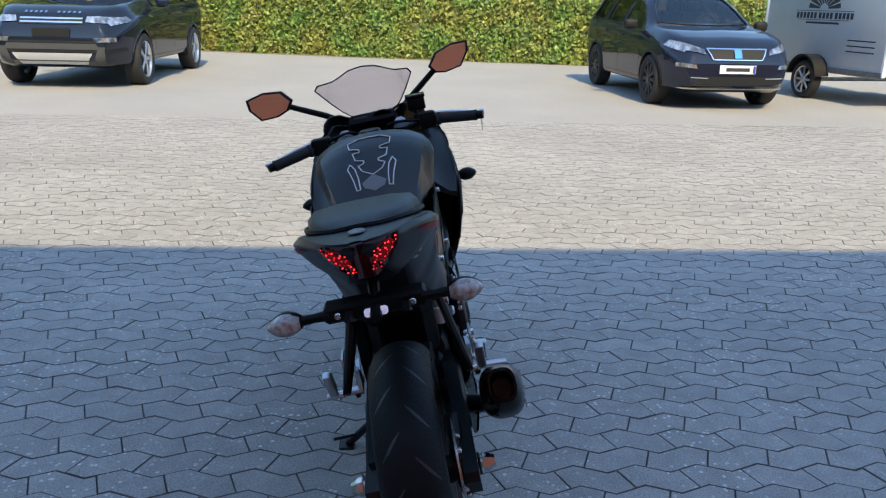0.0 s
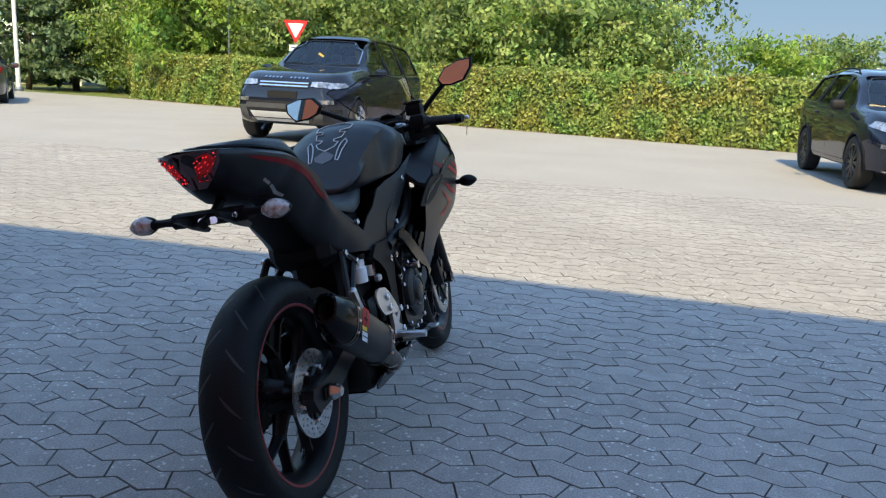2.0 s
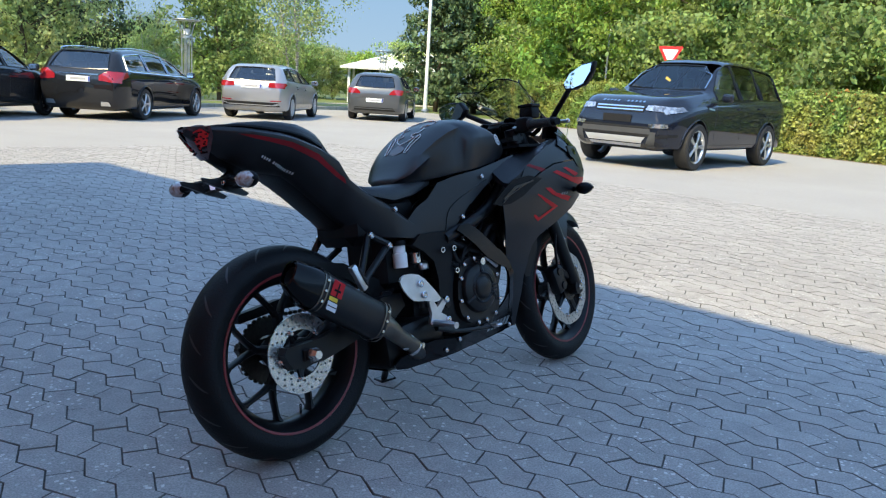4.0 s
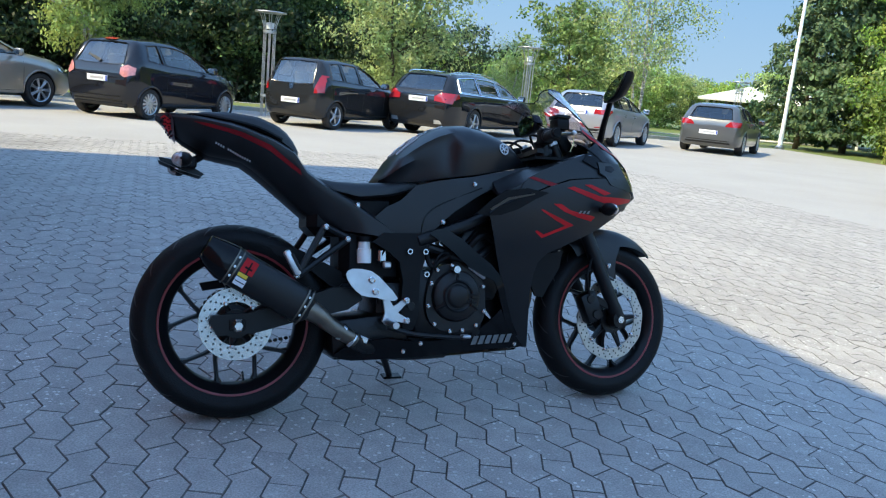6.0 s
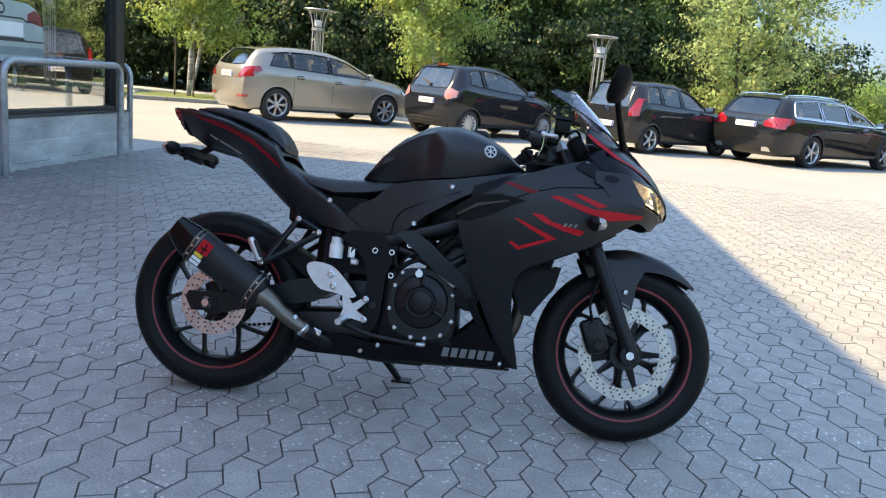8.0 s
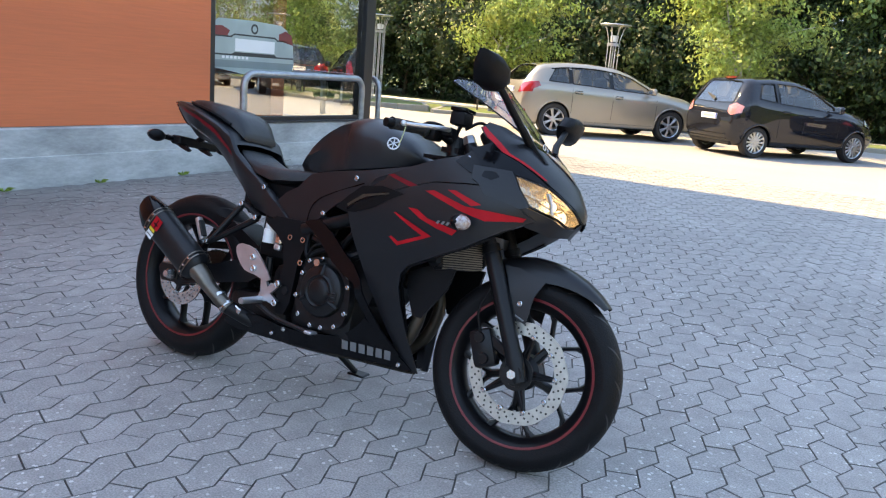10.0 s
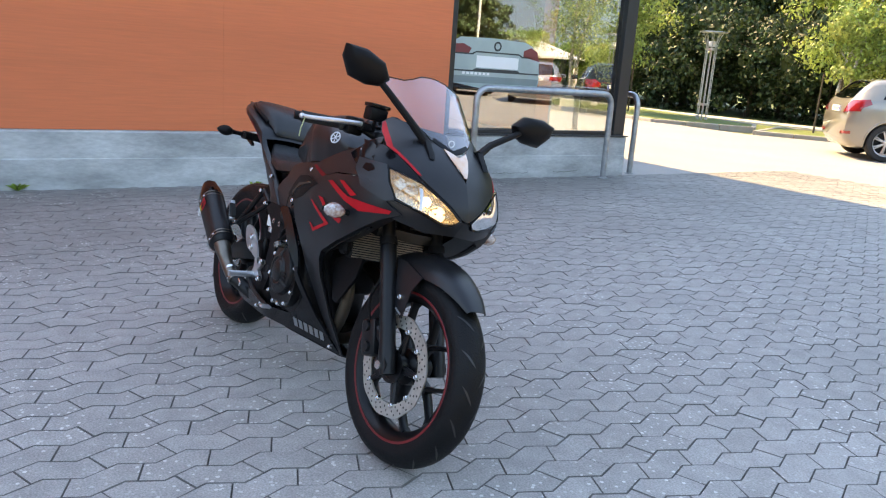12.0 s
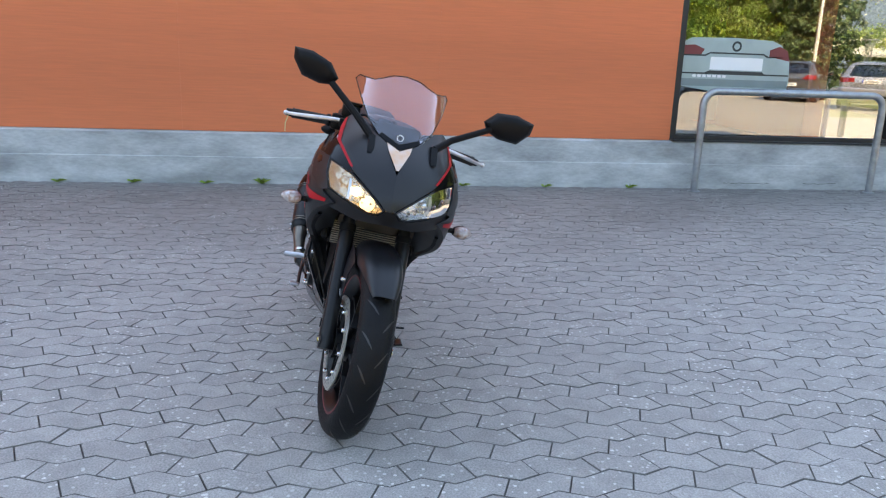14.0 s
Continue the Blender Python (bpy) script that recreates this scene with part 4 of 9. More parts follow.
def far_house(x, y, turn):
    t = thing("house", pose(x, y, -0.07, 0, 0, turn), "single-storey brick house with an orange tiled roof", "house")
    part("wall", slab(12, 8, 2.95, (0, 0, 1.47), 0.02), M["brick"], t, "yellow brick walls", smooth=0)
    bm = bmesh.new()
    a = [bm.verts.new((sx * 6.7, sy * 4.8, 2.85)) for sx, sy in ((-1, -1), (1, -1), (1, 1), (-1, 1))]
    b = [bm.verts.new((sx * 2.6, 0, 4.9)) for sx in (-1, 1)]
    for f in ((a[0], a[1], b[1], b[0]), (a[1], a[2], b[1]), (a[2], a[3], b[0], b[1]), (a[3], a[0], b[0]), a[::-1]):
        bm.faces.new(f)
    bmesh.ops.recalc_face_normals(bm, faces=bm.faces)
    roof = part("roof", bm, M["tile_roof"], t, "orange tiled roof", smooth=0)
    for k in range(1, 13):               # courses of tiles on the two long slopes
        u = k / 13
        for sy in (-1, 1):
            part("tile_course", slab(2 * (6.7 + (2.6 - 6.7) * u), 0.05, 0.035, (0, sy * 4.8 * (1 - u), 2.875 + 2.05 * u), 0.008), M["tile_roof"], roof, smooth=0)
    part("gutter", tube([(-6.7, -4.86, 2.84), (6.7, -4.86, 2.84)], 0.06, 6), M["grey_wall"], t, "grey gutter")
    part("vent_pipe", tube([(1.5, -1.6, 4.1), (1.5, -1.6, 4.7)], 0.07, 8), M["tile_roof"], t, "roof vent pipe")
    for px in (-3.5, 0.0, 3.5):
        w = part("window", slab(1.3, 0.1, 1.1, (px, -4.0, 1.6), 0.01), M["white_paint"], t, smooth=0)
        part("pane", slab(1.1, 0.04, 0.9, (px, -4.06, 1.6)), M["dark_frame"], w, smooth=0)


far_house(46.5, -22.4, 270)


def far_hall(x, y, turn, sx, sy, h, mat, label):
    t = thing("hall", pose(x, y, -0.07, 0, 0, turn), label, "industrial building")
    part("wall", slab(sx, sy, h, (0, 0, h / 2), 0.05), mat, t, smooth=0)
    part("roof", slab(sx + 0.5, sy + 0.5, 0.35, (0, 0, h + 0.15), 0.03), M["dark_frame"], t, "dark roof edge", smooth=0)
    for k in range(4):
        part("window", slab(2.2, 0.1, 1.2, (-sx * 0.35 + k * sx * 0.22, -sy / 2 - 0.04, h * 0.55), 0.02), M["dark_frame"], t, smooth=0)
        part("window", slab(0.1, 2.2, 1.2, (-sx / 2 - 0.04, -sy * 0.35 + k * sy * 0.22, h * 0.55), 0.02), M["dark_frame"], t, smooth=0)


far_hall(105, -34.5, 10, 16, 7, 7.4, M["grey_wall"], "grey industrial hall beyond the road")
far_hall(128, -27.0, 10, 20, 16, 6.2, M["white_paint"], "long white industrial hall in the distance")


def sky_backdrop():
    """A clear pale blue summer sky, far away all round the place."""
    m = bpy.data.materials.new("far_blue_sky")
    m.use_nodes = True
    t, n = m.node_tree, m.node_tree.nodes
    p = n["Principled BSDF"]
    p.inputs["Base Color"].default_value = (0, 0, 0, 1)
    p.inputs["Specular IOR Level"].default_value = 0
    tc, sep, ramp = n.new("ShaderNodeTexCoord"), n.new("ShaderNodeSeparateXYZ"), n.new("ShaderNodeMapRange")
    t.links.new(tc.outputs["Object"], sep.inputs[0])
    t.links.new(sep.outputs["Z"], ramp.inputs[0])
    ramp.inputs[1].default_value, ramp.inputs[2].default_value = 0.0, 190.0
    mix = n.new("ShaderNodeMix")
    mix.data_type = "RGBA"
    mix.inputs[6].default_value, mix.inputs[7].default_value = (0.135, 0.172, 0.215, 1), (0.075, 0.130, 0.215, 1)
    t.links.new(ramp.outputs[0], mix.inputs[0])
    t.links.new(mix.outputs[2], p.inputs["Emission Color"])
    p.inputs["Emission Strength"].default_value = 1.0
    rows = [[(850 * math.cos(a), 850 * math.sin(a), z) for a in np.linspace(0, 2 * math.pi, 96)] for z in (-20, 230)]
    tagged(part("backdrop", loft(rows, False, False), m, smooth=60), "clear pale blue summer sky in the distance", "sky", kind="structure")


sky_backdrop()

# ---- parked vehicles ----
from mathutils.bvhtree import BVHTree

tyre_mat = material("tyre_rubber", (0.018, 0.018, 0.019), 0.75, noise=0.3, scale=20, bump=0.3, bump_scale=120)
M.update(
    alloy=material("alloy_rim", (0.55, 0.56, 0.58), 0.3, metal=0.9),
    alloy_dark=material("dark_alloy_rim", (0.03, 0.03, 0.033), 0.3, metal=0.6),
    car_trim=material("black_car_plastic", (0.012, 0.012, 0.013), 0.6, noise=0.2, scale=20, spec=0.3),
    chrome=material("chrome", (0.75, 0.76, 0.78), 0.12, metal=1.0),
    band=material("gloss_black_surround", (0.006, 0.006, 0.007), 0.15, spec=0.4),
    cabin=material("dark_car_interior", (0.055, 0.055, 0.057), 0.9, noise=0.3, scale=6, spec=0.1),
    tail_red=material("red_lamp_glass", (0.27, 0.010, 0.016), 0.12, coat=0.8),
    lamp_silver=material("lamp_reflector", (0.62, 0.65, 0.70), 0.12, metal=0.7, coat=1.0, noise=0.5, scale=11, color2=(0.05, 0.055, 0.065)),
    plate=material("number_plate", (0.78, 0.78, 0.77), 0.4),
    plate_ink=material("plate_print", (0.03, 0.03, 0.04), 0.5),
    plate_blue=material("plate_blue", (0.02, 0.05, 0.35), 0.4),
)


def paint(name, color, metal=0.35):
    return material(name, color, 0.5 if metal < 0.4 else 0.32, metal=metal if metal > 0.4 else 0.0, coat=1.0, noise=0.05, scale=3, spec=0.0 if metal < 0.4 else 0.3)


def car_wheel(r, w, spokes, mat, twin=False):
    """Tyre, rim and spokes round the origin, axle along y, face towards -y."""
    tyre = lathe([(r * 0.70, -w / 2 + 0.012), (r * 0.74, -w / 2), (r * 0.93, -w / 2), (r * 0.985, -w / 2 + 0.02), (r, -w / 4), (r, w / 4), (r * 0.985, w / 2 - 0.02),
                  (r * 0.93, w / 2), (r * 0.70, w / 2)], 40, closed=True)
    rim = lathe([(r * 0.70, w / 2 - 0.02), (r * 0.64, w / 2 - 0.04), (r * 0.62, -w / 2 + 0.05), (r * 0.665, -w / 2 + 0.016), (r * 0.70, -w / 2 + 0.008), (r * 0.71, -w / 2 + 0.02)], 40, closed=True)
    sp = bmesh.new()
    for k in range(spokes):
        for off in ((-0.09, 0.09) if twin else (0,)):
            a = 2 * math.pi * k / spokes + off
            m = Matrix.Rotation(a, 4, "Y") @ Matrix.Translation((r * 0.40, -w / 2 + 0.03, 0))
            b = slab(r * 0.52, 0.026, r * (0.075 if twin else 0.13), (0, 0, 0), 0.007)
            moved(b, m)
            me = bpy.data.meshes.new("tmp")
            b.to_mesh(me)
            b.free()
            sp.from_mesh(me)
            bpy.data.meshes.remove(me)
    lathe([(0.0, -w / 2 + 0.008), (r * 0.13, -w / 2 + 0.010), (r * 0.19, -w / 2 + 0.03), (r * 0.19, 0.0), (0, 0.0)], 20, bm=sp)
    back = lathe([(0.0, 0.01), (r * 0.60, 0.01), (r * 0.60, 0.03), (0, 0.03)], 32)
    return [(tyre, tyre_mat, "tyre"), (rim, mat, "rim"), (sp, mat, "spokes"), (back, M["car_trim"], "brake")]


def line_at(pts, x):
    return float(np.interp(x, [p[0] for p in pts], [p[1] for p in pts]))


def build_car(name, label, m, spec):
    """A car whose rear axle's middle is over the origin and whose nose is towards +x."""
    W, wb, r, ro, fo = spec["w"] / 2, spec["wb"], spec["r"], spec["ro"], spec["fo"]
    top, belt, clear = spec["top"], spec["belt"], spec.get("clear", 0.2)
    pm = spec["paint"]
    t = thing(name, m, label, "car", "parked cars")
    x0, x1 = -ro, wb + fo
    xs = sorted(set([x0, x0 + 0.02, x0 + 0.06, x0 + 0.14] + list(np.linspace(x0 + 0.25, x1 - 0.3, 34)) + [x1 - 0.2, x1 - 0.12, x1 - 0.06, x1 - 0.02, x1]))
    rings, cave = [], []
    for x in xs:
        e0, e1 = (x - x0) / 0.46, (x1 - x) / 0.75
        wx = W * (1 - 0.17 * max(0, 1 - e0) ** 2.2) * (1 - 0.26 * max(0, 1 - e1) ** 2.0)
        zt = line_at(top, x)
        zl = min(line_at(belt, x), zt - 0.015)
        zb = clear + 0.16 * max(0, 1 - (x - x0) / 0.12) + 0.10 * max(0, 1 - (x1 - x) / 0.2)
        h = zt - zl
        mid = zb + (zl - zb) * 0.5
        flare = 0.022 * max(math.exp(-(x / 0.30) ** 2), math.exp(-((x - wb) / 0.30) ** 2))
        half = [(0, zb), (0.78 * wx, zb), (0.945 * wx + flare * 0.5, zb + 0.05), (0.972 * wx + flare, zb + 0.14), (0.978 * wx + flare, mid), (0.998 * wx, zl - 0.24 * (zl - zb)), (0.992 * wx, zl - 0.17 * (zl - zb)), (0.968 * wx, zl - 0.03), (0.945 * wx, zl),
                (0.935 * wx - 0.10 * h, zl + 0.18 * h), (0.90 * wx - 0.30 * h, zl + 0.72 * h), (0.86 * wx - 0.38 * h, zl + 0.90 * h), (0.74 * wx - 0.40 * h, zl + 0.985 * h), (0.4 * wx - 0.1 * h, zt - 0.003), (0, zt + 0.008)]
        rings.append([Vector((x, y, z)) for y, z in half] + [Vector((x, -y, z)) for y, z in half[-2:0:-1]])
        if h > 0.17 and x > x0 + 0.16:
            zf = zl - 0.42
            half = [(0, zf), (0.86 * wx, zf), (0.90 * wx, zl - 0.02), (0.90 * wx - 0.30 * h - 0.035, zl + 0.70 * h), (0.80 * wx - 0.38 * h - 0.04, zt - 0.06), (0, zt - 0.05)]
            cave.append([Vector((x, y, z)) for y, z in half] + [Vector((x, -y, z)) for y, z in half[-2:0:-1]])
    bm = loft(rings)
    bvh = BVHTree.FromBMesh(bm)
    me = bpy.data.meshes.new("body")
    bm.to_mesh(me)
    bm.free()
    tmp = new("body", me)
    s0, s1, pillars = spec["side"]
    edge = [s0] + [p for p in pillars] + [s1]

    def pane(k):
        """Outline of one side window, with the corners drawn in."""
        a, b = edge[k] + (0.035 if k else 0), edge[k + 1] - 0.035
        px = np.linspace(a, b, 13)
        lo = [(x, line_at(belt, x) + 0.030) for x in px]
        hi = [(x, max(line_at(belt, x) + 0.045, min(line_at(top, x) - 0.100, spec["h"] - 0.105))) for x in px[::-1]]
        if k == 0:                       # the hindmost window runs out in a point
            cut = spec.get("point", 0.10)
            hi[-1] = (hi[-1][0] + cut, hi[-1][1])
        return [lo[0], (lo[0][0] + 0.03, lo[0][1] - 0.004)] + lo[2:] + hi[:-2] + [hi[-1]]

    def screen_poly(key, grow=0.0):
        wb_, wt_, za, zb_ = spec[key]
        return [(-wb_ - grow, za), (-wb_ * 0.5, za - 0.018), (0, za - 0.022), (wb_ * 0.5, za - 0.018), (wb_ + grow, za), (wb_ * 0.5 + wt_ * 0.5 + grow, (za + zb_) / 2), (wt_ + grow, zb_ - 0.02), (wt_ - 0.05, zb_), (0, zb_ + 0.012), (-wt_ + 0.05, zb_), (-wt_ - grow, zb_ - 0.02), (-wb_ * 0.5 - wt_ * 0.5 - grow, (za + zb_) / 2)]

    def prism(polys, near, far, axis):
        b = bmesh.new()
        for poly in polys:
            loft([[Vector((u, q, v)) if axis == "y" else Vector((q, u, v)) for u, v in poly] for q in (near, far)], bm=b)
        return b

    arches = bmesh.new()
    for ax in (0.0, wb):
        for sy in (-1, 1):
            lathe([(0.0, -0.16), (r * 1.13, -0.16), (r * 1.13, 0.16), (0.0, 0.16)], 40, "y", (ax, sy * (W - 0.02), r), arches)
    xm = (s0 + s1) / 2
    cutters = []
    for b_, inner in ((arches, 1), (loft(cave), 2), (prism([pane(k) for k in range(len(edge) - 1)], -1.3, 1.3, "y"), 0),
                      (prism([screen_poly("screen")], xm, x1 + 0.2, "x"), 0), (prism([screen_poly("back")], x0 - 0.2, xm, "x"), 0)):
        bmesh.ops.recalc_face_normals(b_, faces=b_.faces)
        cme = bpy.data.meshes.new("cut")
        b_.to_mesh(cme)
        b_.free()
        cme.polygons.foreach_set("material_index", [inner] * len(cme.polygons))
        for q in range(3):
            cme.materials.append(None)
        cut = new("cut", cme)
        cutters.append(cut)
        mod = tmp.modifiers.new("cut", "BOOLEAN")
        mod.operation, mod.object, mod.solver = "DIFFERENCE", cut, "EXACT"
    for q in range(3):
        me.materials.append(None)
    dg = bpy.context.evaluated_depsgraph_get()
    dg.update()
    body_me = bpy.data.meshes.new_from_object(tmp.evaluated_get(dg))
    for ob in [tmp] + cutters:
        bpy.data.objects.remove(ob)
    body_me.name = "body"
    index = [q.material_index for q in body_me.polygons]
    body_me.materials.clear()
    for q in (pm, M["car_trim"], M["cabin"]):
        body_me.materials.append(q)
    body_me.polygons.foreach_set("material_index", index)
    body = link("body", body_me, pm, t, smooth=46)

    def cast(view, off):
        def put(u, v):
            if view in ("left", "right"):
                s = 1 if view == "left" else -1
                o, d, back = Vector((u, 3 * s, v)), Vector((0, -s, 0)), Vector((u, s * W * 0.9, v))
            elif view == "front":
                o, d, back = Vector((9, u, v)), Vector((-1, 0, 0)), Vector((x1, u, v))
            else:
                o, d, back = Vector((-5, u, v)), Vector((1, 0, 0)), Vector((x0, u, v))
            hit, no, _, _ = bvh.ray_cast(o, d)
            for q in range(1, 9):
                if view in ("left", "right") or (hit is not None and abs(hit.x - back.x) < 1.9):
                    break
                hit, no, _, _ = bvh.ray_cast(Vector((o.x, u * (1 - 0.03 * q), v - 0.006 * q)), d)
            if hit is None:
                hit, no, _, _ = bvh.find_nearest(back)
            if no.dot(d) > 0:
                no = -no
            return hit + no * off
        return put

    def skin(nm, poly, view, mat, off=0.006, lab="", parent=None, step=0.07, curve=0):
        b = outline(poly, cast(view, off), step, 0.0, curve=curve)
        bmesh.ops.recalc_face_normals(b, faces=b.faces)
        return part(nm, b, mat, parent or t, lab, smooth=50)

    # panes in the openings, black seals and pillars, and the seats seen through them
    for view in ("left", "right"):
        for k in range(len(edge) - 1):
            poly = pane(k)
            g = skin("side_window", poly, view, M["car_glass"], -0.010, "tinted side window")
            g.visible_shadow = False
            put = cast(view, 0.002)
            part("window_seal", tube([put(u, v) for u, v in poly + poly[:1]], 0.011, 5), spec.get("seal", M["band"]), g, "black window seal")
            if k:
                x = edge[k]
                lo, hi = line_at(belt, x) + 0.030, min(line_at(top, x) - 0.100, spec["h"] - 0.105)
                skin("pillar", [(x - 0.037, lo), (x + 0.037, lo), (x + 0.037, hi), (x - 0.037, hi)], view, M["band"], 0.004, "gloss black pillar")
        for ax in (0.0, wb):             # rolled lip of the wheel arch
            put = cast(view, -0.002)
            arc = [put(ax + r * 1.135 * math.cos(a), r + r * 1.135 * math.sin(a)) for a in np.linspace(-0.25, math.pi + 0.25, 24) if r + r * 1.135 * math.sin(a) > clear + 0.03]
            part("arch_lip", tube(arc, 0.017, 6), spec.get("arch", pm), t)
    for nm, view, key in (("windscreen", "front", "screen"), ("rear_window", "rear", "back")):
        g = skin(nm, screen_poly(key, 0.008), view, M["car_glass"] if key == "screen" else M["car_glass_rear"], -0.008, "tinted glass")
        g.visible_shadow = False
        put = cast(view, 0.001)
        part("window_seal", tube([put(u, v) for u, v in screen_poly(key) + screen_poly(key)[:1]], 0.012, 5), M["band"], g, "black window seal")
    zs = line_at(belt, 1.0)
    for sx, n in ((s0 + 0.62, 3), (s0 + 1.50, 2)):
        for sy in ((-0.40, 0.0, 0.40) if n == 3 else (-0.37, 0.37)):
            st = slab(0.48, 0.42 if n == 2 else 0.38, 0.16, (sx + 0.18, sy, zs - 0.36), 0.05, seg=2)
            slab(0.14, 0.42 if n == 2 else 0.38, 0.60, (sx - 0.10, sy, zs - 0.08), 0.05, Matrix.Rotation(radians(-14), 4, "Y"), 2, st)
            slab(0.09, 0.24, 0.17, (sx - 0.18, sy, zs + 0.30), 0.04, Matrix.Rotation(radians(-10), 4, "Y"), 2, st)
            part("seat", st, M["car_seat"], t, "grey car seat with headrest")
    xd = line_at([(q[1], q[0]) for q in sorted(top, key=lambda q: -q[0]) if q[0] > s1 - 0.9 and q[1] < spec["h"] - 0.05], zs + 0.10)
    part("dashboard", slab(0.34, W * 1.62, 0.16, (xd - 0.34, 0, zs - 0.03), 0.05, seg=2), M["car_seat"], t, "dark dashboard")
    part("steering_wheel", moved(lathe([(0.175, -0.012), (0.19, -0.012), (0.19, 0.012), (0.175, 0.012)], 20, "x", closed=True), Matrix.Translation((xd - 0.62, 0.37, zs + 0.02)) @ Matrix.Rotation(radians(-24), 4, "Y")), M["car_trim"], t)
    if spec.get("rails"):
        for s in (-1, 1):
            pts = []
            for x in np.linspace(s0 + 0.05, s1 - 0.95, 9):
                hit, no, _, _ = bvh.ray_cast(Vector((x, s * W * 0.60, 3)), Vector((0, 0, -1)))
                pts.append(hit + Vector((0, 0, 0.045)))
            part("roof_rail", tube([pts[0] - Vector((0.05, 0, 0.05))] + pts + [pts[-1] + Vector((0.05, 0, -0.05))], 0.014, 8), spec["rails"], t, "roof rail")
    if spec.get("antenna"):
        q = spec["antenna"]
        part("antenna", tube([(q, 0, line_at(top, q)), (q - 0.16, 0, line_at(top, q) + 0.22)], [0.010, 0.004], 6), M["car_trim"], t, "short black antenna")
    # lower trim
    if spec.get("trim", True):
        for view in ("left", "right"):
            skin("sill", [(r * 1.2, clear + 0.015), (wb - r * 1.2, clear + 0.015), (wb - r * 1.2, clear + 0.11), (r * 1.2, clear + 0.11)], view, M["car_trim"], 0.004)
    # door seams and handles
    for view, s in (("left", 1), ("right", -1)):
        for x in spec["doors"]:
            skin("door_seam", [(x - 0.004, clear + 0.12), (x + 0.004, clear + 0.12), (x + 0.004, line_at(belt, x) + 0.02), (x - 0.004, line_at(belt, x) + 0.02)], view, M["car_trim"], 0.002, step=0.1)
        for x in spec["doors"][:-1]:
            q = cast(view, 0.012)(x + 0.14, line_at(belt, x) - 0.13)
            part("door_handle", slab(0.18, 0.034, 0.03, q, 0.010, seg=2), pm, t)
            skin("handle_cup", [(x + 0.05, line_at(belt, x) - 0.165), (x + 0.22, line_at(belt, x) - 0.165), (x + 0.22, line_at(belt, x) - 0.10), (x + 0.05, line_at(belt, x) - 0.10)], view, M["band"], 0.001)
        x = spec["mirror"]
        q = cast(view, 0.0)(x, line_at(belt, x) + 0.05)
        mb = slab(0.11, 0.20, 0.14, (q.x, s * (W + 0.09), q.z + 0.03), 0.045, seg=3)
        mir = part("wing_mirror", mb, spec.get("mirror_mat", pm), t)
        part("mirror_glass", slab(0.006, 0.15, 0.095, (q.x - 0.055, s * (W + 0.09), q.z + 0.03), 0.002), M["chrome"], mir)
    # wheels
    for ax in (0.0, wb):
        for s in (-1, 1):
            wheel = None
            for b, mat, nm in car_wheel(r, spec.get("tw", 0.21), *spec["rim"]):
                moved(b, Matrix.Translation((ax, s * (W - 0.115), r)) @ (Matrix.Rotation(math.pi, 4, "Z") if s > 0 else Matrix()))
                if wheel is None:
                    wheel = part("wheel", b, mat, t)
                else:
                    part(nm, b, mat, wheel)
    # under body
    part("underbody", slab(wb + 0.9, W * 1.5, 0.2, (wb / 2, 0, clear + 0.1), 0.03), M["car_trim"], t)
    for nm, view, mat, off, lab, polys in spec["skins"]:
        for poly in polys:
            skin(nm, poly, view, mat, off, lab, step=0.05)
    for nm, view, (u, v), (su, sv) in spec.get("plates", ()):
        q = cast(view, 0.0)(u, v)
        sx = 1 if view == "front" else -1
        pl = part("number_plate", slab(0.014, su, sv, (q.x + sx * 0.010, u, v), 0.002), M[nm], t, "number plate with dark print" if nm == "plate" else "empty black plate holder")
        if nm == "plate":
            part("plate_print", slab(0.004, su * 0.66, sv * 0.42, (q.x + sx * 0.018, u, v)), M["plate_ink"] if view == "front" else M["plate_grey"], pl)
            part("plate_band", slab(0.004, su * 0.07, sv * 0.9, (q.x + sx * 0.018, u - sx * -su * 0.455, v)), M["plate_blue"], pl)
    return t


M["plate_grey"] = material("faint_plate_print", (0.35, 0.35, 0.36), 0.5)


def thin_pane(name, tint, ior):
    """A thin pane: tinted see-through, with the gloss of glass."""
    m = bpy.data.materials.new(name)
    m.use_nodes = True
    t, n = m.node_tree, m.node_tree.nodes
    clear, gloss, fr, mx = n.new("ShaderNodeBsdfTransparent"), n.new("ShaderNodeBsdfGlossy"), n.new("ShaderNodeFresnel"), n.new("ShaderNodeMixShader")
    clear.inputs["Color"].default_value = (*tint, 1)
    gloss.inputs["Roughness"].default_value = 0.01
    fr.inputs["IOR"].default_value = ior
    t.links.new(fr.outputs[0], mx.inputs[0])
    t.links.new(clear.outputs[0], mx.inputs[1])
    t.links.new(gloss.outputs[0], mx.inputs[2])
    t.links.new(mx.outputs[0], n["Material Output"].inputs[0])
    return m


M["car_glass"] = thin_pane("car_window_glass", (0.62, 0.68, 0.66), 1.95)
M["car_glass_rear"] = thin_pane("privacy_car_glass", (0.30, 0.33, 0.33), 2.15)
M["car_seat"] = material("grey_seat_cloth", (0.10, 0.098, 0.095), 0.85, noise=0.2, scale=20)


def both(poly):
    return [poly, [(-u, v) for u, v in poly[::-1]]]


def at_right_rear(x, y, heading, half_w):
    """The pose of a car whose right rear wheel stands at x, y."""
    a = radians(heading)
    n = Vector((-math.sin(a), math.cos(a)))
    return pose(x + n.x * half_w, y + n.y * half_w, 0, 0, 0, heading)


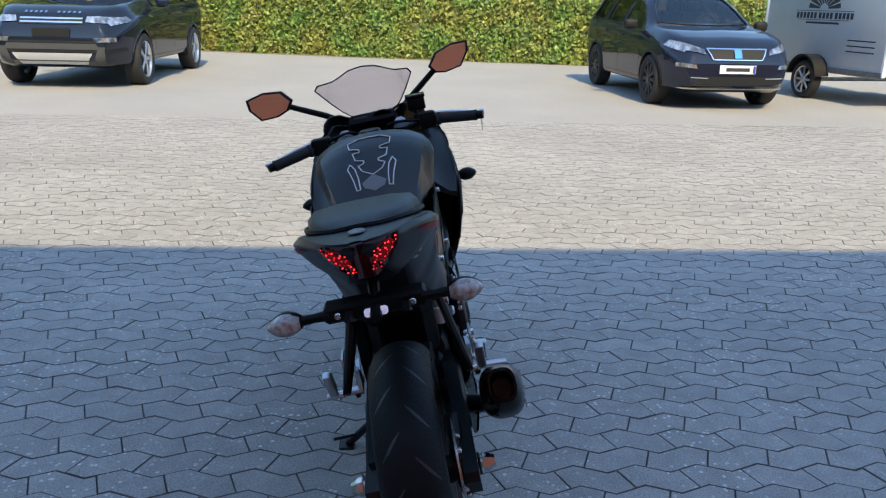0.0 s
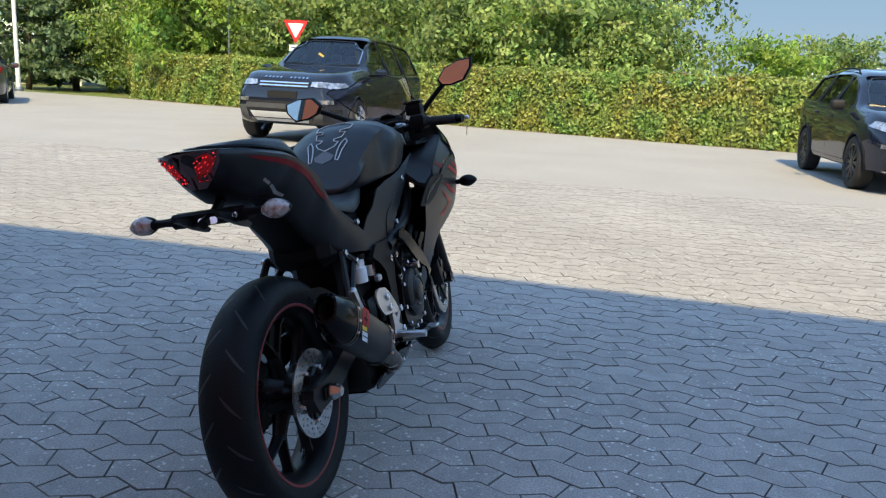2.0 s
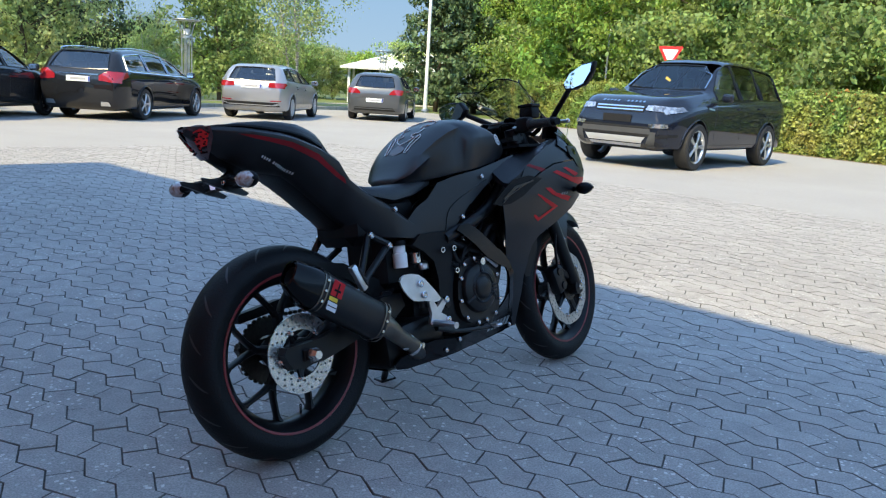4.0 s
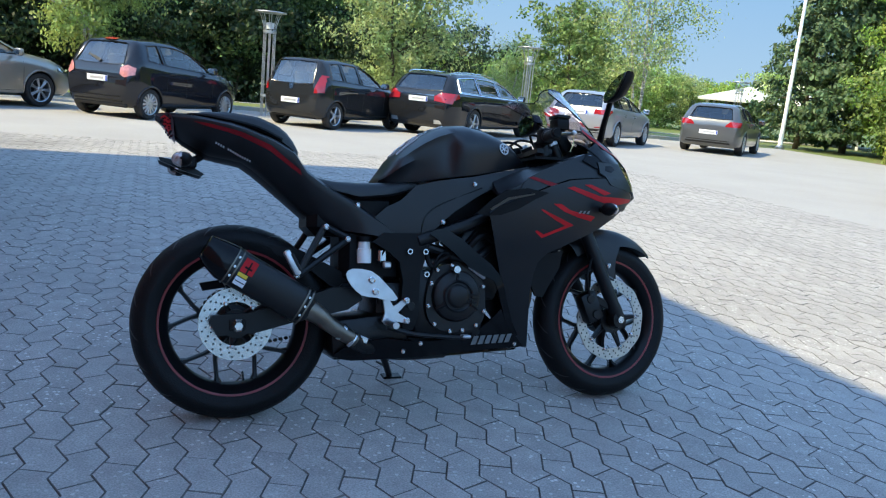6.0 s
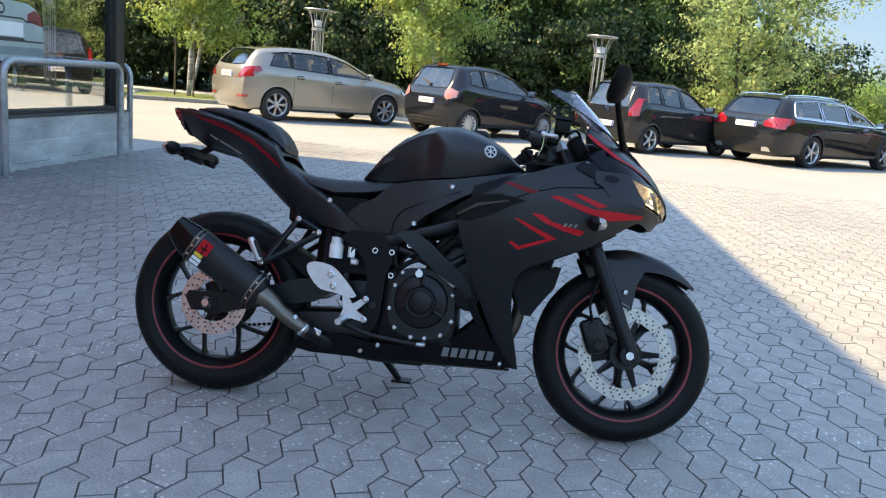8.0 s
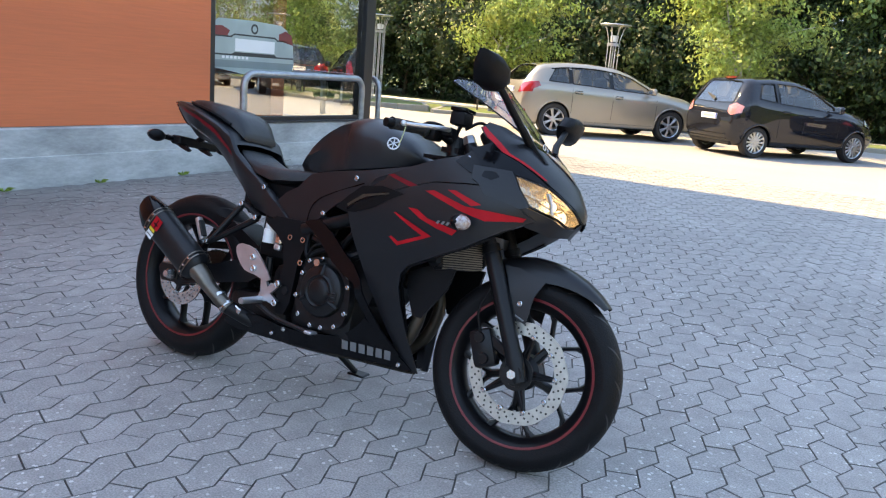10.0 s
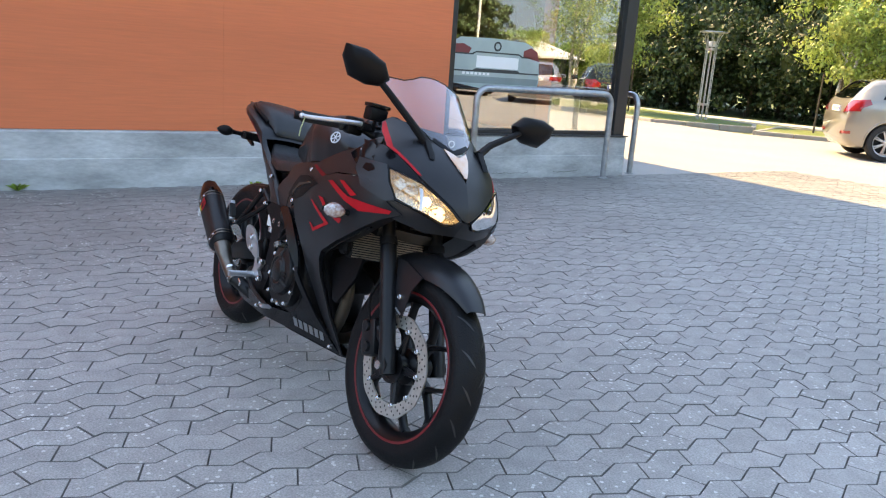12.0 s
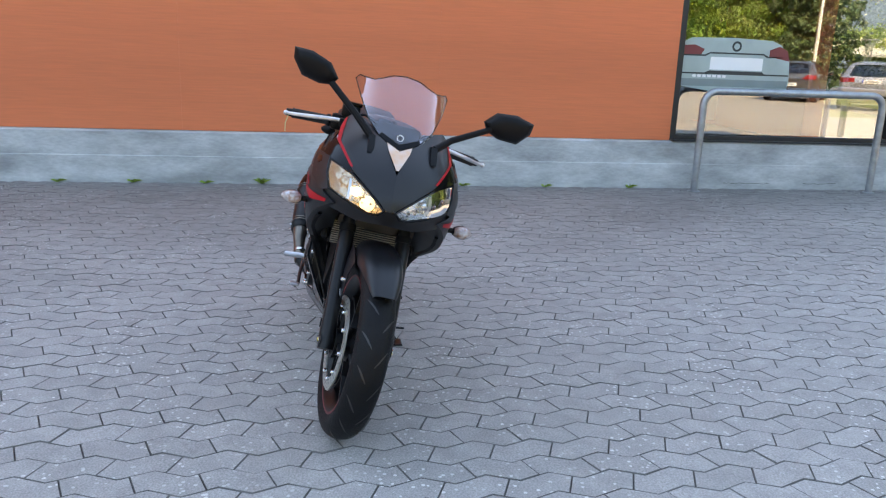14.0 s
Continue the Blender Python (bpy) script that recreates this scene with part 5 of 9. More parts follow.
# beige hatchback
build_car("family_hatchback", "beige metallic five-door hatchback parked at the lawn", at_right_rear(-4.15, 12.95, 46, 0.78), dict(
    w=1.79, wb=2.65, r=0.325, ro=0.68, fo=0.88, h=1.475, paint=paint("beige_car_paint", (0.31, 0.285, 0.245), 0.5),
    top=[(-0.68, 0.78), (-0.665, 0.94), (-0.60, 1.06), (-0.36, 1.34), (-0.24, 1.40), (0.3, 1.465), (0.8, 1.475), (1.35, 1.44), (1.7, 1.355), (2.38, 1.01), (3.0, 0.92), (3.36, 0.79), (3.50, 0.66), (3.53, 0.55)],
    belt=[(-0.68, 0.80), (-0.50, 1.06), (0.2, 1.03), (1.6, 0.955), (2.4, 0.92), (3.2, 0.76), (3.5, 0.58)],
    side=(-0.16, 2.25, [0.34, 1.25]), doors=[0.36, 1.27, 2.28], mirror=2.10, screen=(0.68, 0.54, 1.03, 1.385), back=(0.56, 0.47, 1.07, 1.36), rim=(7, M["alloy"], True), antenna=0.0, point=0.16, seal=M["band"],
    skins=[("tail_lamp", "rear", M["tail_red"], 0.014, "red tail lamp", both([(0.50, 0.80), (0.84, 0.84), (0.84, 1.04), (0.66, 1.02)])),
           ("tail_lamp", "right", M["tail_red"], 0.012, "red tail lamp", [[(-0.64, 0.82), (-0.34, 0.97), (-0.38, 1.05), (-0.56, 1.03)]]),
           ("bumper_reflector", "rear", M["tail_red"], 0.01, "red bumper reflector", both([(0.50, 0.42), (0.78, 0.44), (0.78, 0.49), (0.50, 0.47)])),
           ("headlamp", "front", M["lamp_silver"], 0.012, "clear headlamp", both([(0.42, 0.60), (0.72, 0.66), (0.74, 0.80), (0.56, 0.74)])),
           ("headlamp", "right", M["lamp_silver"], 0.012, "clear headlamp", [[(3.05, 0.72), (3.42, 0.62), (3.40, 0.72), (3.1, 0.80)]])],
    plates=[("plate", "rear", (0.0, 0.86), (0.50, 0.11))]))

# small black hatchback
build_car("small_hatchback", "small black hatchback with clear round tail lamps", at_right_rear(-0.29, 13.38, 50, 0.71), dict(
    w=1.615, wb=2.34, r=0.285, ro=0.52, fo=0.60, h=1.465, tw=0.17, paint=paint("black_car_paint_a", (0.012, 0.013, 0.018), 0.2),
    top=[(-0.52, 0.72), (-0.50, 0.92), (-0.44, 1.0), (-0.22, 1.38), (-0.10, 1.43), (0.4, 1.465), (0.95, 1.45), (1.35, 1.36), (1.95, 0.99), (2.5, 0.90), (2.80, 0.76), (2.92, 0.58), (2.94, 0.5)],
    belt=[(-0.5, 0.80), (-0.3, 1.08), (0.3, 1.0), (1.3, 0.92), (2.0, 0.88), (2.7, 0.74), (2.9, 0.55)],
    side=(-0.02, 1.80, [0.42]), doors=[0.44, 1.02, 1.86], mirror=1.70, screen=(0.62, 0.50, 1.0, 1.38), back=(0.55, 0.46, 0.98, 1.36), rim=(14, M["alloy"]),
    skins=[("tail_lamp", "rear", M["lamp_pink"], 0.014, "clear and red tail lamp", both([(0.52, 0.80), (0.62, 0.74), (0.74, 0.80), (0.74, 0.92), (0.62, 0.97), (0.53, 0.91)])),
           ("high_lamp", "rear", M["tail_red"], 0.016, "red high brake lamp", [[(-0.14, 1.40), (0.14, 1.40), (0.14, 1.43), (-0.14, 1.43)]]),
           ("bumper_trim", "rear", M["car_trim"], 0.008, "", [[(-0.55, 0.30), (0.55, 0.30), (0.55, 0.40), (-0.55, 0.40)]]),
           ("wiper", "rear", M["car_trim"], 0.02, "rear wiper", [[(-0.02, 0.98), (0.30, 1.10), (0.29, 1.12), (-0.04, 1.03)]]),
           ("headlamp", "right", M["lamp_silver"], 0.012, "clear headlamp", [[(2.5, 0.72), (2.84, 0.62), (2.84, 0.74), (2.55, 0.82)]])],
    plates=[("plate", "rear", (-0.02, 0.70), (0.46, 0.105))]) if "lamp_pink" in M or M.setdefault("lamp_pink", material("pale_red_lamp", (0.60, 0.25, 0.24), 0.12, coat=1.0, noise=0.4, scale=30)) else {})

# dark grey city car
build_car("city_car", "dark grey boxy city car with tall red tail lamps", at_right_rear(3.42, 14.3, 42, 0.715), dict(
    w=1.64, wb=2.42, r=0.29, ro=0.55, fo=0.58, h=1.49, tw=0.18, paint=paint("dark_grey_car_paint", (0.018, 0.019, 0.021), 0.3),
    top=[(-0.55, 0.72), (-0.53, 0.95), (-0.49, 1.05), (-0.36, 1.40), (-0.26, 1.45), (0.4, 1.49), (1.0, 1.47), (1.35, 1.38), (1.95, 1.0), (2.5, 0.93), (2.82, 0.80), (2.97, 0.62), (3.0, 0.5)],
    belt=[(-0.5, 0.85), (-0.3, 1.02), (0.5, 0.98), (1.4, 0.93), (2.0, 0.9), (2.8, 0.74), (2.98, 0.55)],
    side=(-0.15, 1.82, [0.35, 1.0]), doors=[0.38, 1.02, 1.88], mirror=1.72, screen=(0.64, 0.52, 1.02, 1.40), back=(0.56, 0.50, 0.93, 1.38), rim=(5, M["alloy"], True),
    skins=[("tail_lamp", "rear", M["tail_red"], 0.014, "tall red tail lamp", both([(0.60, 0.74), (0.76, 0.76), (0.74, 1.10), (0.64, 1.12)])),
           ("badge", "rear", M["chrome"], 0.012, "round chrome badge", [[(0.07 * math.cos(k * 0.6), 0.86 + 0.07 * math.sin(k * 0.6)) for k in range(10)]])],
    plates=[("plate", "rear", (0.0, 0.56), (0.48, 0.11))]))

# black estate
build_car("large_estate_car", "large black estate car with chrome strip and red lamps", at_right_rear(6.85, 14.85, 39, 0.81), dict(
    w=1.85, wb=2.874, r=0.335, ro=1.16, fo=0.86, h=1.50, paint=paint("black_car_paint_b", (0.012, 0.013, 0.016), 0.2),
    top=[(-1.16, 0.74), (-1.14, 0.95), (-1.08, 1.05), (-0.80, 1.36), (-0.62, 1.43), (0.2, 1.48), (1.0, 1.475), (1.6, 1.40), (1.95, 1.30), (2.55, 0.99), (3.2, 0.92), (3.55, 0.80), (3.70, 0.64), (3.734, 0.52)],
    belt=[(-1.1, 0.85), (-0.9, 1.01), (0.4, 0.98), (1.8, 0.94), (2.6, 0.9), (3.4, 0.76), (3.7, 0.56)],
    side=(-0.72, 2.35, [0.30, 1.32]), doors=[0.36, 1.36, 2.40], mirror=2.25, screen=(0.70, 0.56, 1.02, 1.38), back=(0.62, 0.53, 1.04, 1.37), rim=(5, M["alloy"], True), rails=M["chrome"], point=0.10, seal=M["chrome"],
    skins=[("tail_lamp", "rear", M["tail_red"], 0.014, "red tail lamp", both([(0.46, 0.80), (0.86, 0.76), (0.86, 0.98), (0.62, 0.99), (0.46, 0.90)])),
           ("tail_lamp", "right", M["tail_red"], 0.012, "red tail lamp", [[(-1.12, 0.78), (-0.78, 0.90), (-0.80, 0.98), (-1.10, 0.98)]]),
           ("chrome_strip", "rear", M["chrome"], 0.014, "chrome strip", [[(-0.45, 0.905), (0.45, 0.905), (0.45, 0.93), (-0.45, 0.93)]]),
           ("exhaust_tip", "rear", M["chrome"], 0.014, "chrome exhaust trim", both([(0.48, 0.30), (0.68, 0.30), (0.66, 0.38), (0.50, 0.38)])),
           ("window_trim", "right", M["chrome"], 0.014, "chrome window line", [[(-0.72, 1.015), (2.35, 0.945), (2.35, 0.93), (-0.72, 1.0)]])],
    plates=[("plate", "rear", (-0.03, 0.82), (0.50, 0.11))]))

# silver hatchback
build_car("silver_hatchback", "silver five-door hatchback with red tail lamps", at_right_rear(11.3, 15.6, 39.5, 0.79), dict(
    w=1.785, wb=2.637, r=0.32, ro=0.80, fo=0.87, h=1.425, paint=paint("silver_car_paint", (0.37, 0.38, 0.405), 0.6),
    top=[(-0.80, 0.76), (-0.78, 0.96), (-0.72, 1.03), (-0.42, 1.34), (-0.30, 1.385), (0.3, 1.425), (0.9, 1.415), (1.4, 1.34), (1.7, 1.25), (2.35, 0.96), (3.0, 0.88), (3.32, 0.77), (3.48, 0.62), (3.507, 0.5)],
    belt=[(-0.78, 0.85), (-0.55, 1.0), (0.3, 0.96), (1.6, 0.91), (2.4, 0.88), (3.2, 0.73), (3.48, 0.55)],
    side=(-0.38, 2.15, [0.32, 1.2]), doors=[0.35, 1.23, 2.2], mirror=2.05, screen=(0.68, 0.54, 0.98, 1.33), back=(0.60, 0.51, 1.0, 1.30), rim=(10, M["alloy"]),
    skins=[("tail_lamp", "rear", M["tail_red"], 0.014, "red tail lamp", both([(0.44, 0.82), (0.82, 0.80), (0.84, 0.93), (0.46, 0.94)])),
           ("tail_lamp", "right", M["tail_red"], 0.012, "red tail lamp", [[(-0.76, 0.81), (-0.54, 0.88), (-0.56, 0.94), (-0.75, 0.93)]]),
           ("bumper_trim", "rear", M["car_trim"], 0.01, "dark bumper insert", [[(-0.74, 0.34), (0.74, 0.34), (0.70, 0.44), (-0.70, 0.44)]]),
           ("reflector", "rear", M["tail_red"], 0.012, "", both([(0.50, 0.47), (0.76, 0.48), (0.76, 0.50), (0.50, 0.49)]))],
    plates=[("plate", "rear", (0.0, 0.84), (0.52, 0.11))]))

# grey hatchback
build_car("grey_hatchback", "dark grey hatchback with red lamps beside the hedge", at_right_rear(15.6, 15.7, 40, 0.78), dict(
    w=1.765, wb=2.69, r=0.32, ro=0.84, fo=0.79, h=1.42, paint=paint("grey_car_paint", (0.10, 0.105, 0.112), 0.5),
    top=[(-0.84, 0.74), (-0.82, 0.95), (-0.76, 1.02), (-0.46, 1.33), (-0.34, 1.38), (0.3, 1.42), (0.9, 1.41), (1.4, 1.34), (1.7, 1.25), (2.35, 0.96), (3.0, 0.88), (3.30, 0.77), (3.45, 0.62), (3.48, 0.5)],
    belt=[(-0.8, 0.85), (-0.55, 0.99), (0.3, 0.95), (1.6, 0.91), (2.4, 0.88), (3.2, 0.73), (3.46, 0.55)],
    side=(-0.40, 2.15, [0.32, 1.2]), doors=[0.35, 1.23, 2.2], mirror=2.05, screen=(0.68, 0.54, 0.98, 1.33), back=(0.58, 0.49, 0.99, 1.29), rim=(10, M["alloy"]),
    skins=[("tail_lamp", "rear", M["tail_red"], 0.014, "red tail lamp", both([(0.42, 0.78), (0.80, 0.78), (0.82, 0.92), (0.56, 0.93), (0.46, 0.85)])),
           ("bumper_trim", "rear", M["car_trim"], 0.01, "dark bumper insert", [[(-0.62, 0.30), (0.62, 0.30), (0.58, 0.39), (-0.58, 0.39)]])],
    plates=[("plate", "rear", (0.0, 0.60), (0.50, 0.11))]))

# dark blue off-road car
rr_paint = paint("dark_blue_car_paint", (0.010, 0.013, 0.024), 0.25)
build_car("off_road_car", "large dark blue off-road car with silver skid plate", pose(13.92, 4.98, 0, 0, 0, 179.6), dict(
    w=2.03, wb=2.923, r=0.385, ro=1.02, fo=0.90, h=1.90, clear=0.30, tw=0.25, paint=rr_paint, arch=rr_paint,
    top=[(-1.02, 0.9), (-1.0, 1.12), (-0.94, 1.26), (-0.70, 1.72), (-0.58, 1.82), (0.4, 1.89), (1.1, 1.90), (1.5, 1.86), (1.78, 1.76), (2.36, 1.29), (2.9, 1.225), (3.45, 1.14), (3.70, 1.02), (3.80, 0.82), (3.823, 0.66)],
    belt=[(-0.98, 1.05), (-0.7, 1.20), (0.5, 1.18), (1.8, 1.14), (2.4, 1.12), (3.3, 1.02), (3.75, 0.80)],
    side=(-0.62, 2.22, [0.30, 1.22]), doors=[0.35, 1.26, 2.30], mirror=2.16, screen=(0.72, 0.62, 1.33, 1.79), back=(0.66, 0.56, 1.24, 1.70), rim=(5, M["alloy"], True), point=0.05,
    skins=[("headlamp", "front", M["lamp_silver"], 0.014, "clear headlamp", both([(0.47, 0.93), (0.80, 0.91), (0.84, 1.00), (0.49, 1.01)])),
           ("headlamp", "left", M["lamp_silver"], 0.012, "clear headlamp", [[(3.30, 0.95), (3.66, 0.88), (3.68, 0.97), (3.36, 1.01)]]),
           ("grille", "front", M["car_trim"], 0.010, "black mesh grille", [[(-0.44, 0.90), (0.44, 0.90), (0.44, 1.00), (-0.44, 1.00)]]),
           ("grille_bar", "front", M["chrome"], 0.018, "silver grille bar", [[(-0.43, z), (0.43, z), (0.43, z + 0.022), (-0.43, z + 0.022)] for z in (0.915, 0.965)]),
           ("bonnet_letter", "front", M["chrome"], 0.012, "", [[(u, 1.045), (u + 0.035, 1.045), (u + 0.035, 1.07), (u, 1.07)] for u in (-0.40, -0.33, -0.26, -0.19, -0.12, 0.06, 0.13, 0.20, 0.27, 0.34)]),
           ("lower_grille", "front", M["car_trim"], 0.008, "black lower grille", [[(-0.62, 0.52), (0.62, 0.52), (0.66, 0.56), (-0.66, 0.56)], [(-0.66, 0.65), (0.66, 0.65), (0.70, 0.68), (-0.70, 0.68)]]),
           ("bumper_bar", "front", M["bumper_grey"], 0.018, "dark grey bumper bar", [[(-0.66, 0.56), (0.66, 0.56), (0.62, 0.645), (-0.62, 0.645)]] + both([(0.56, 0.36), (0.70, 0.38), (0.74, 0.60), (0.64, 0.60)])),
           ("skid_plate", "front", M["skid"], 0.024, "silver skid plate", [[(-0.46, 0.37), (0.46, 0.37), (0.56, 0.51), (-0.56, 0.51)]]),
           # chrome strips stand in for the sky's reflection on the windscreen pillars
           ("screen_edge", "front", M["chrome"], 0.016, "bright strip for the reflection along the windscreen pillar", both([(0.715, 1.34), (0.735, 1.34), (0.645, 1.77), (0.628, 1.77)])),
           ("bumper_vent", "front", M["car_trim"], 0.012, "black bumper vent", both([(0.72, 0.50), (0.92, 0.54), (0.92, 0.58), (0.72, 0.55)])),
           ("fog_lamp", "front", M["lamp_silver"], 0.014, "fog lamp", both([(0.60, 0.66), (0.84, 0.67), (0.84, 0.73), (0.58, 0.72)])),
           ("side_vent", "left", M["chrome"], 0.01, "silver side vent", [[(2.42, 0.98), (2.62, 1.0), (2.60, 1.03), (2.42, 1.01)]]),
           ("card", "front", M["yellow"], -0.03, "yellow card behind the windscreen", [[(-0.16, 1.52), (-0.02, 1.46), (-0.01, 1.49), (-0.15, 1.56)]])],
    plates=[("car_trim", "front", (0.0, 0.79), (0.52, 0.12))])
    if M.setdefault("bumper_grey", material("dark_grey_bumper", (0.05, 0.052, 0.055), 0.55, noise=0.15, scale=10)) and M.setdefault("skid", material("silver_plastic", (0.5, 0.51, 0.52), 0.4, metal=0.5)) and M.setdefault("yellow", material("yellow_card", (0.75, 0.5, 0.03), 0.6)) else {})

# dark blue compact off-road car
build_car("compact_off_road_car", "dark blue compact off-road car with black rims", pose(12.35, -4.22, 0, 0, 0, 183.0), dict(
    w=1.84, wb=2.63, r=0.345, ro=0.87, fo=0.86, h=1.63, clear=0.24, tw=0.225, paint=paint("dark_blue_car_paint_b", (0.010, 0.014, 0.030), 0.25),
    top=[(-0.87, 0.84), (-0.85, 1.05), (-0.79, 1.13), (-0.52, 1.50), (-0.40, 1.57), (0.3, 1.63), (0.95, 1.62), (1.4, 1.55), (1.7, 1.44), (2.25, 1.09), (2.8, 1.03), (3.22, 0.93), (3.42, 0.78), (3.48, 0.62), (3.49, 0.55)],
    belt=[(-0.85, 0.95), (-0.6, 1.13), (0.4, 1.08), (1.6, 1.02), (2.3, 0.99), (3.1, 0.86), (3.45, 0.66)],
    side=(-0.42, 2.08, [0.30, 1.15]), doors=[0.34, 1.18, 2.15], mirror=2.0, screen=(0.68, 0.56, 1.11, 1.50), back=(0.62, 0.53, 1.12, 1.48), rim=(10, M["alloy_dark"], True), rails=M["car_trim"], arch=M["car_trim"],
    mirror_mat=M["car_trim"],
    skins=[("headlamp", "front", M["lamp_silver"], 0.014, "clear headlamp", both([(0.44, 0.74), (0.76, 0.80), (0.80, 0.90), (0.70, 0.88), (0.46, 0.80)])),
           ("headlamp", "right", M["lamp_silver"], 0.012, "clear headlamp", [[(3.0, 0.84), (3.34, 0.76), (3.32, 0.84), (3.04, 0.90)]]),
           ("grille", "front", M["car_trim"], 0.010, "black grille", [[(-0.40, 0.80), (-0.32, 0.68), (0.32, 0.68), (0.40, 0.80)]]),
           ("grille_rim", "front", M["chrome"], 0.016, "chrome grille rim", [[(-0.42, 0.815), (0.42, 0.815), (0.42, 0.80), (-0.42, 0.80)], [(-0.33, 0.68), (0.33, 0.68), (0.33, 0.667), (-0.33, 0.667)]]
            + both([(0.33, 0.67), (0.345, 0.67), (0.425, 0.81), (0.405, 0.81)])),
           ("badge", "front", M["badge_blue"], 0.03, "square badge", [[(-0.05, 0.69), (0.05, 0.69), (0.05, 0.79), (-0.05, 0.79)]]),
           ("lower_grille", "front", M["car_trim"], 0.008, "black lower grille", [[(-0.60, 0.36), (0.60, 0.36), (0.56, 0.46), (-0.56, 0.46)]]),
           ("chrome_strip", "front", M["chrome"], 0.014, "chrome bumper strip", both([(0.40, 0.43), (0.64, 0.44), (0.64, 0.455), (0.40, 0.445)])),
           ("fog_lamp", "front", M["lamp_silver"], 0.012, "fog lamp", both([(0.56, 0.56), (0.78, 0.58), (0.78, 0.63), (0.58, 0.61)])),
           ("bumper_lip", "front", M["chrome"], 0.02, "bright edge under the bumper", [[(-0.74, 0.30), (0.74, 0.30), (0.72, 0.318), (-0.72, 0.318)]])],
    plates=[("plate", "front", (0.0, 0.555), (0.50, 0.11))])
    if M.setdefault("badge_blue", material("blue_badge", (0.10, 0.32, 0.65), 0.25, metal=0.5)) else {})


def trailer(m):
    t = thing("box_trailer", m, "silver-grey closed box trailer with printed emblem", "trailer")
    alu = material("silver_trailer_panel", (0.50, 0.53, 0.56), 0.4, metal=0.35, noise=0.08, scale=3)
    part("box", slab(3.0, 1.55, 1.7, (0, 0, 1.30), 0.03, seg=2), alu, t)
    for s in (-1, 1):
        for x in (-1.49, 1.49):
            part("corner_post", slab(0.06, 0.06, 1.72, (x, s * 0.765, 1.30), 0.012), M["white_paint"], t, "white corner trim")
        part("side_rail", slab(3.0, 0.05, 0.10, (0, s * 0.77, 0.47), 0.01), M["galvanised"], t)
        fen = lathe([(0.34, -0.12), (0.37, -0.12), (0.37, 0.12), (0.34, 0.12)], 32, "y", (0, s * 0.9, 0.31), closed=True)
        bmesh.ops.bisect_plane(fen, geom=fen.verts[:] + fen.edges[:] + fen.faces[:], plane_co=(0, 0, 0.36), plane_no=(0, 0, -1), clear_outer=True)
        part("mudguard", fen, M["car_trim"], t, "black plastic mudguard")
        wheel = None
        for b, mat, nm in car_wheel(0.29, 0.16, 8, M["alloy"]):
            moved(b, Matrix.Translation((0, s * 0.9, 0.29)) @ (Matrix.Rotation(math.pi, 4, "Z") if s > 0 else Matrix()))
            wheel = part("wheel", b, mat, t) if wheel is None else part(nm, b, mat, wheel)
    part("axle", tube([(0, -0.85, 0.29), (0, 0.85, 0.29)], 0.03, 10), M["galvanised"], t)
    part("drawbar", tube([(1.4, 0.3, 0.42), (2.6, 0.0, 0.42), (1.4, -0.3, 0.42)], 0.035, 8), M["galvanised"], t)
    part("support_leg", tube([(2.3, 0, 0.0), (2.3, 0, 0.75)], 0.03, 10), M["galvanised"], t)
    ink = M["plate_ink"]
    bm = bmesh.new()                     # printed fan of rays with two lines of print below
    for s in (1,):
        y = s * 0.7775
        for k in range(9):
            a = math.pi * (k + 0.5) / 9
            c, d = math.cos(a), math.sin(a)
            q = [(0.10 * c - 0.012 * d, 0.08 * d + 0.012 * c), (0.38 * c - 0.045 * d, 0.30 * d + 0.04 * c), (0.38 * c + 0.045 * d, 0.30 * d - 0.04 * c), (0.10 * c + 0.012 * d, 0.08 * d - 0.012 * c)]
            bm.faces.new([bm.verts.new((0.0 - u, y, 1.36 + v)) for u, v in q])
        for w0, n in ((0.66, 6), (0.10, 4), (-0.28, 5)):       # one bar to a letter, in three groups
            for k in range(n):
                x = w0 - 0.088 * k
                bm.faces.new([bm.verts.new((x - u, y, 1.26 + v)) for u, v in ((0, -0.045), (0.062, -0.045), (0.062, 0.045), (0, 0.045))])
        for zc, half, h in ((1.33, 0.70, 0.008), (1.195, 0.62, 0.008), (1.15, 0.40, 0.03)):
            bm.faces.new([bm.verts.new((0.0 - u, y, zc + v)) for u, v in ((-half, -h / 2), (half, -h / 2), (half, h / 2), (-half, h / 2))])
        for zc in (0.92, 0.84, 0.76):
            bm.faces.new([bm.verts.new((-0.95 - u, y, zc + v)) for u, v in ((-0.3, -0.008), (0.3, -0.008), (0.3, 0.008), (-0.3, 0.008))])
    part("print", bm, ink, t, "dark printed fan emblem and lines", smooth=0)


trailer(pose(10.9, -7.25, 0, 0, 0, 8))

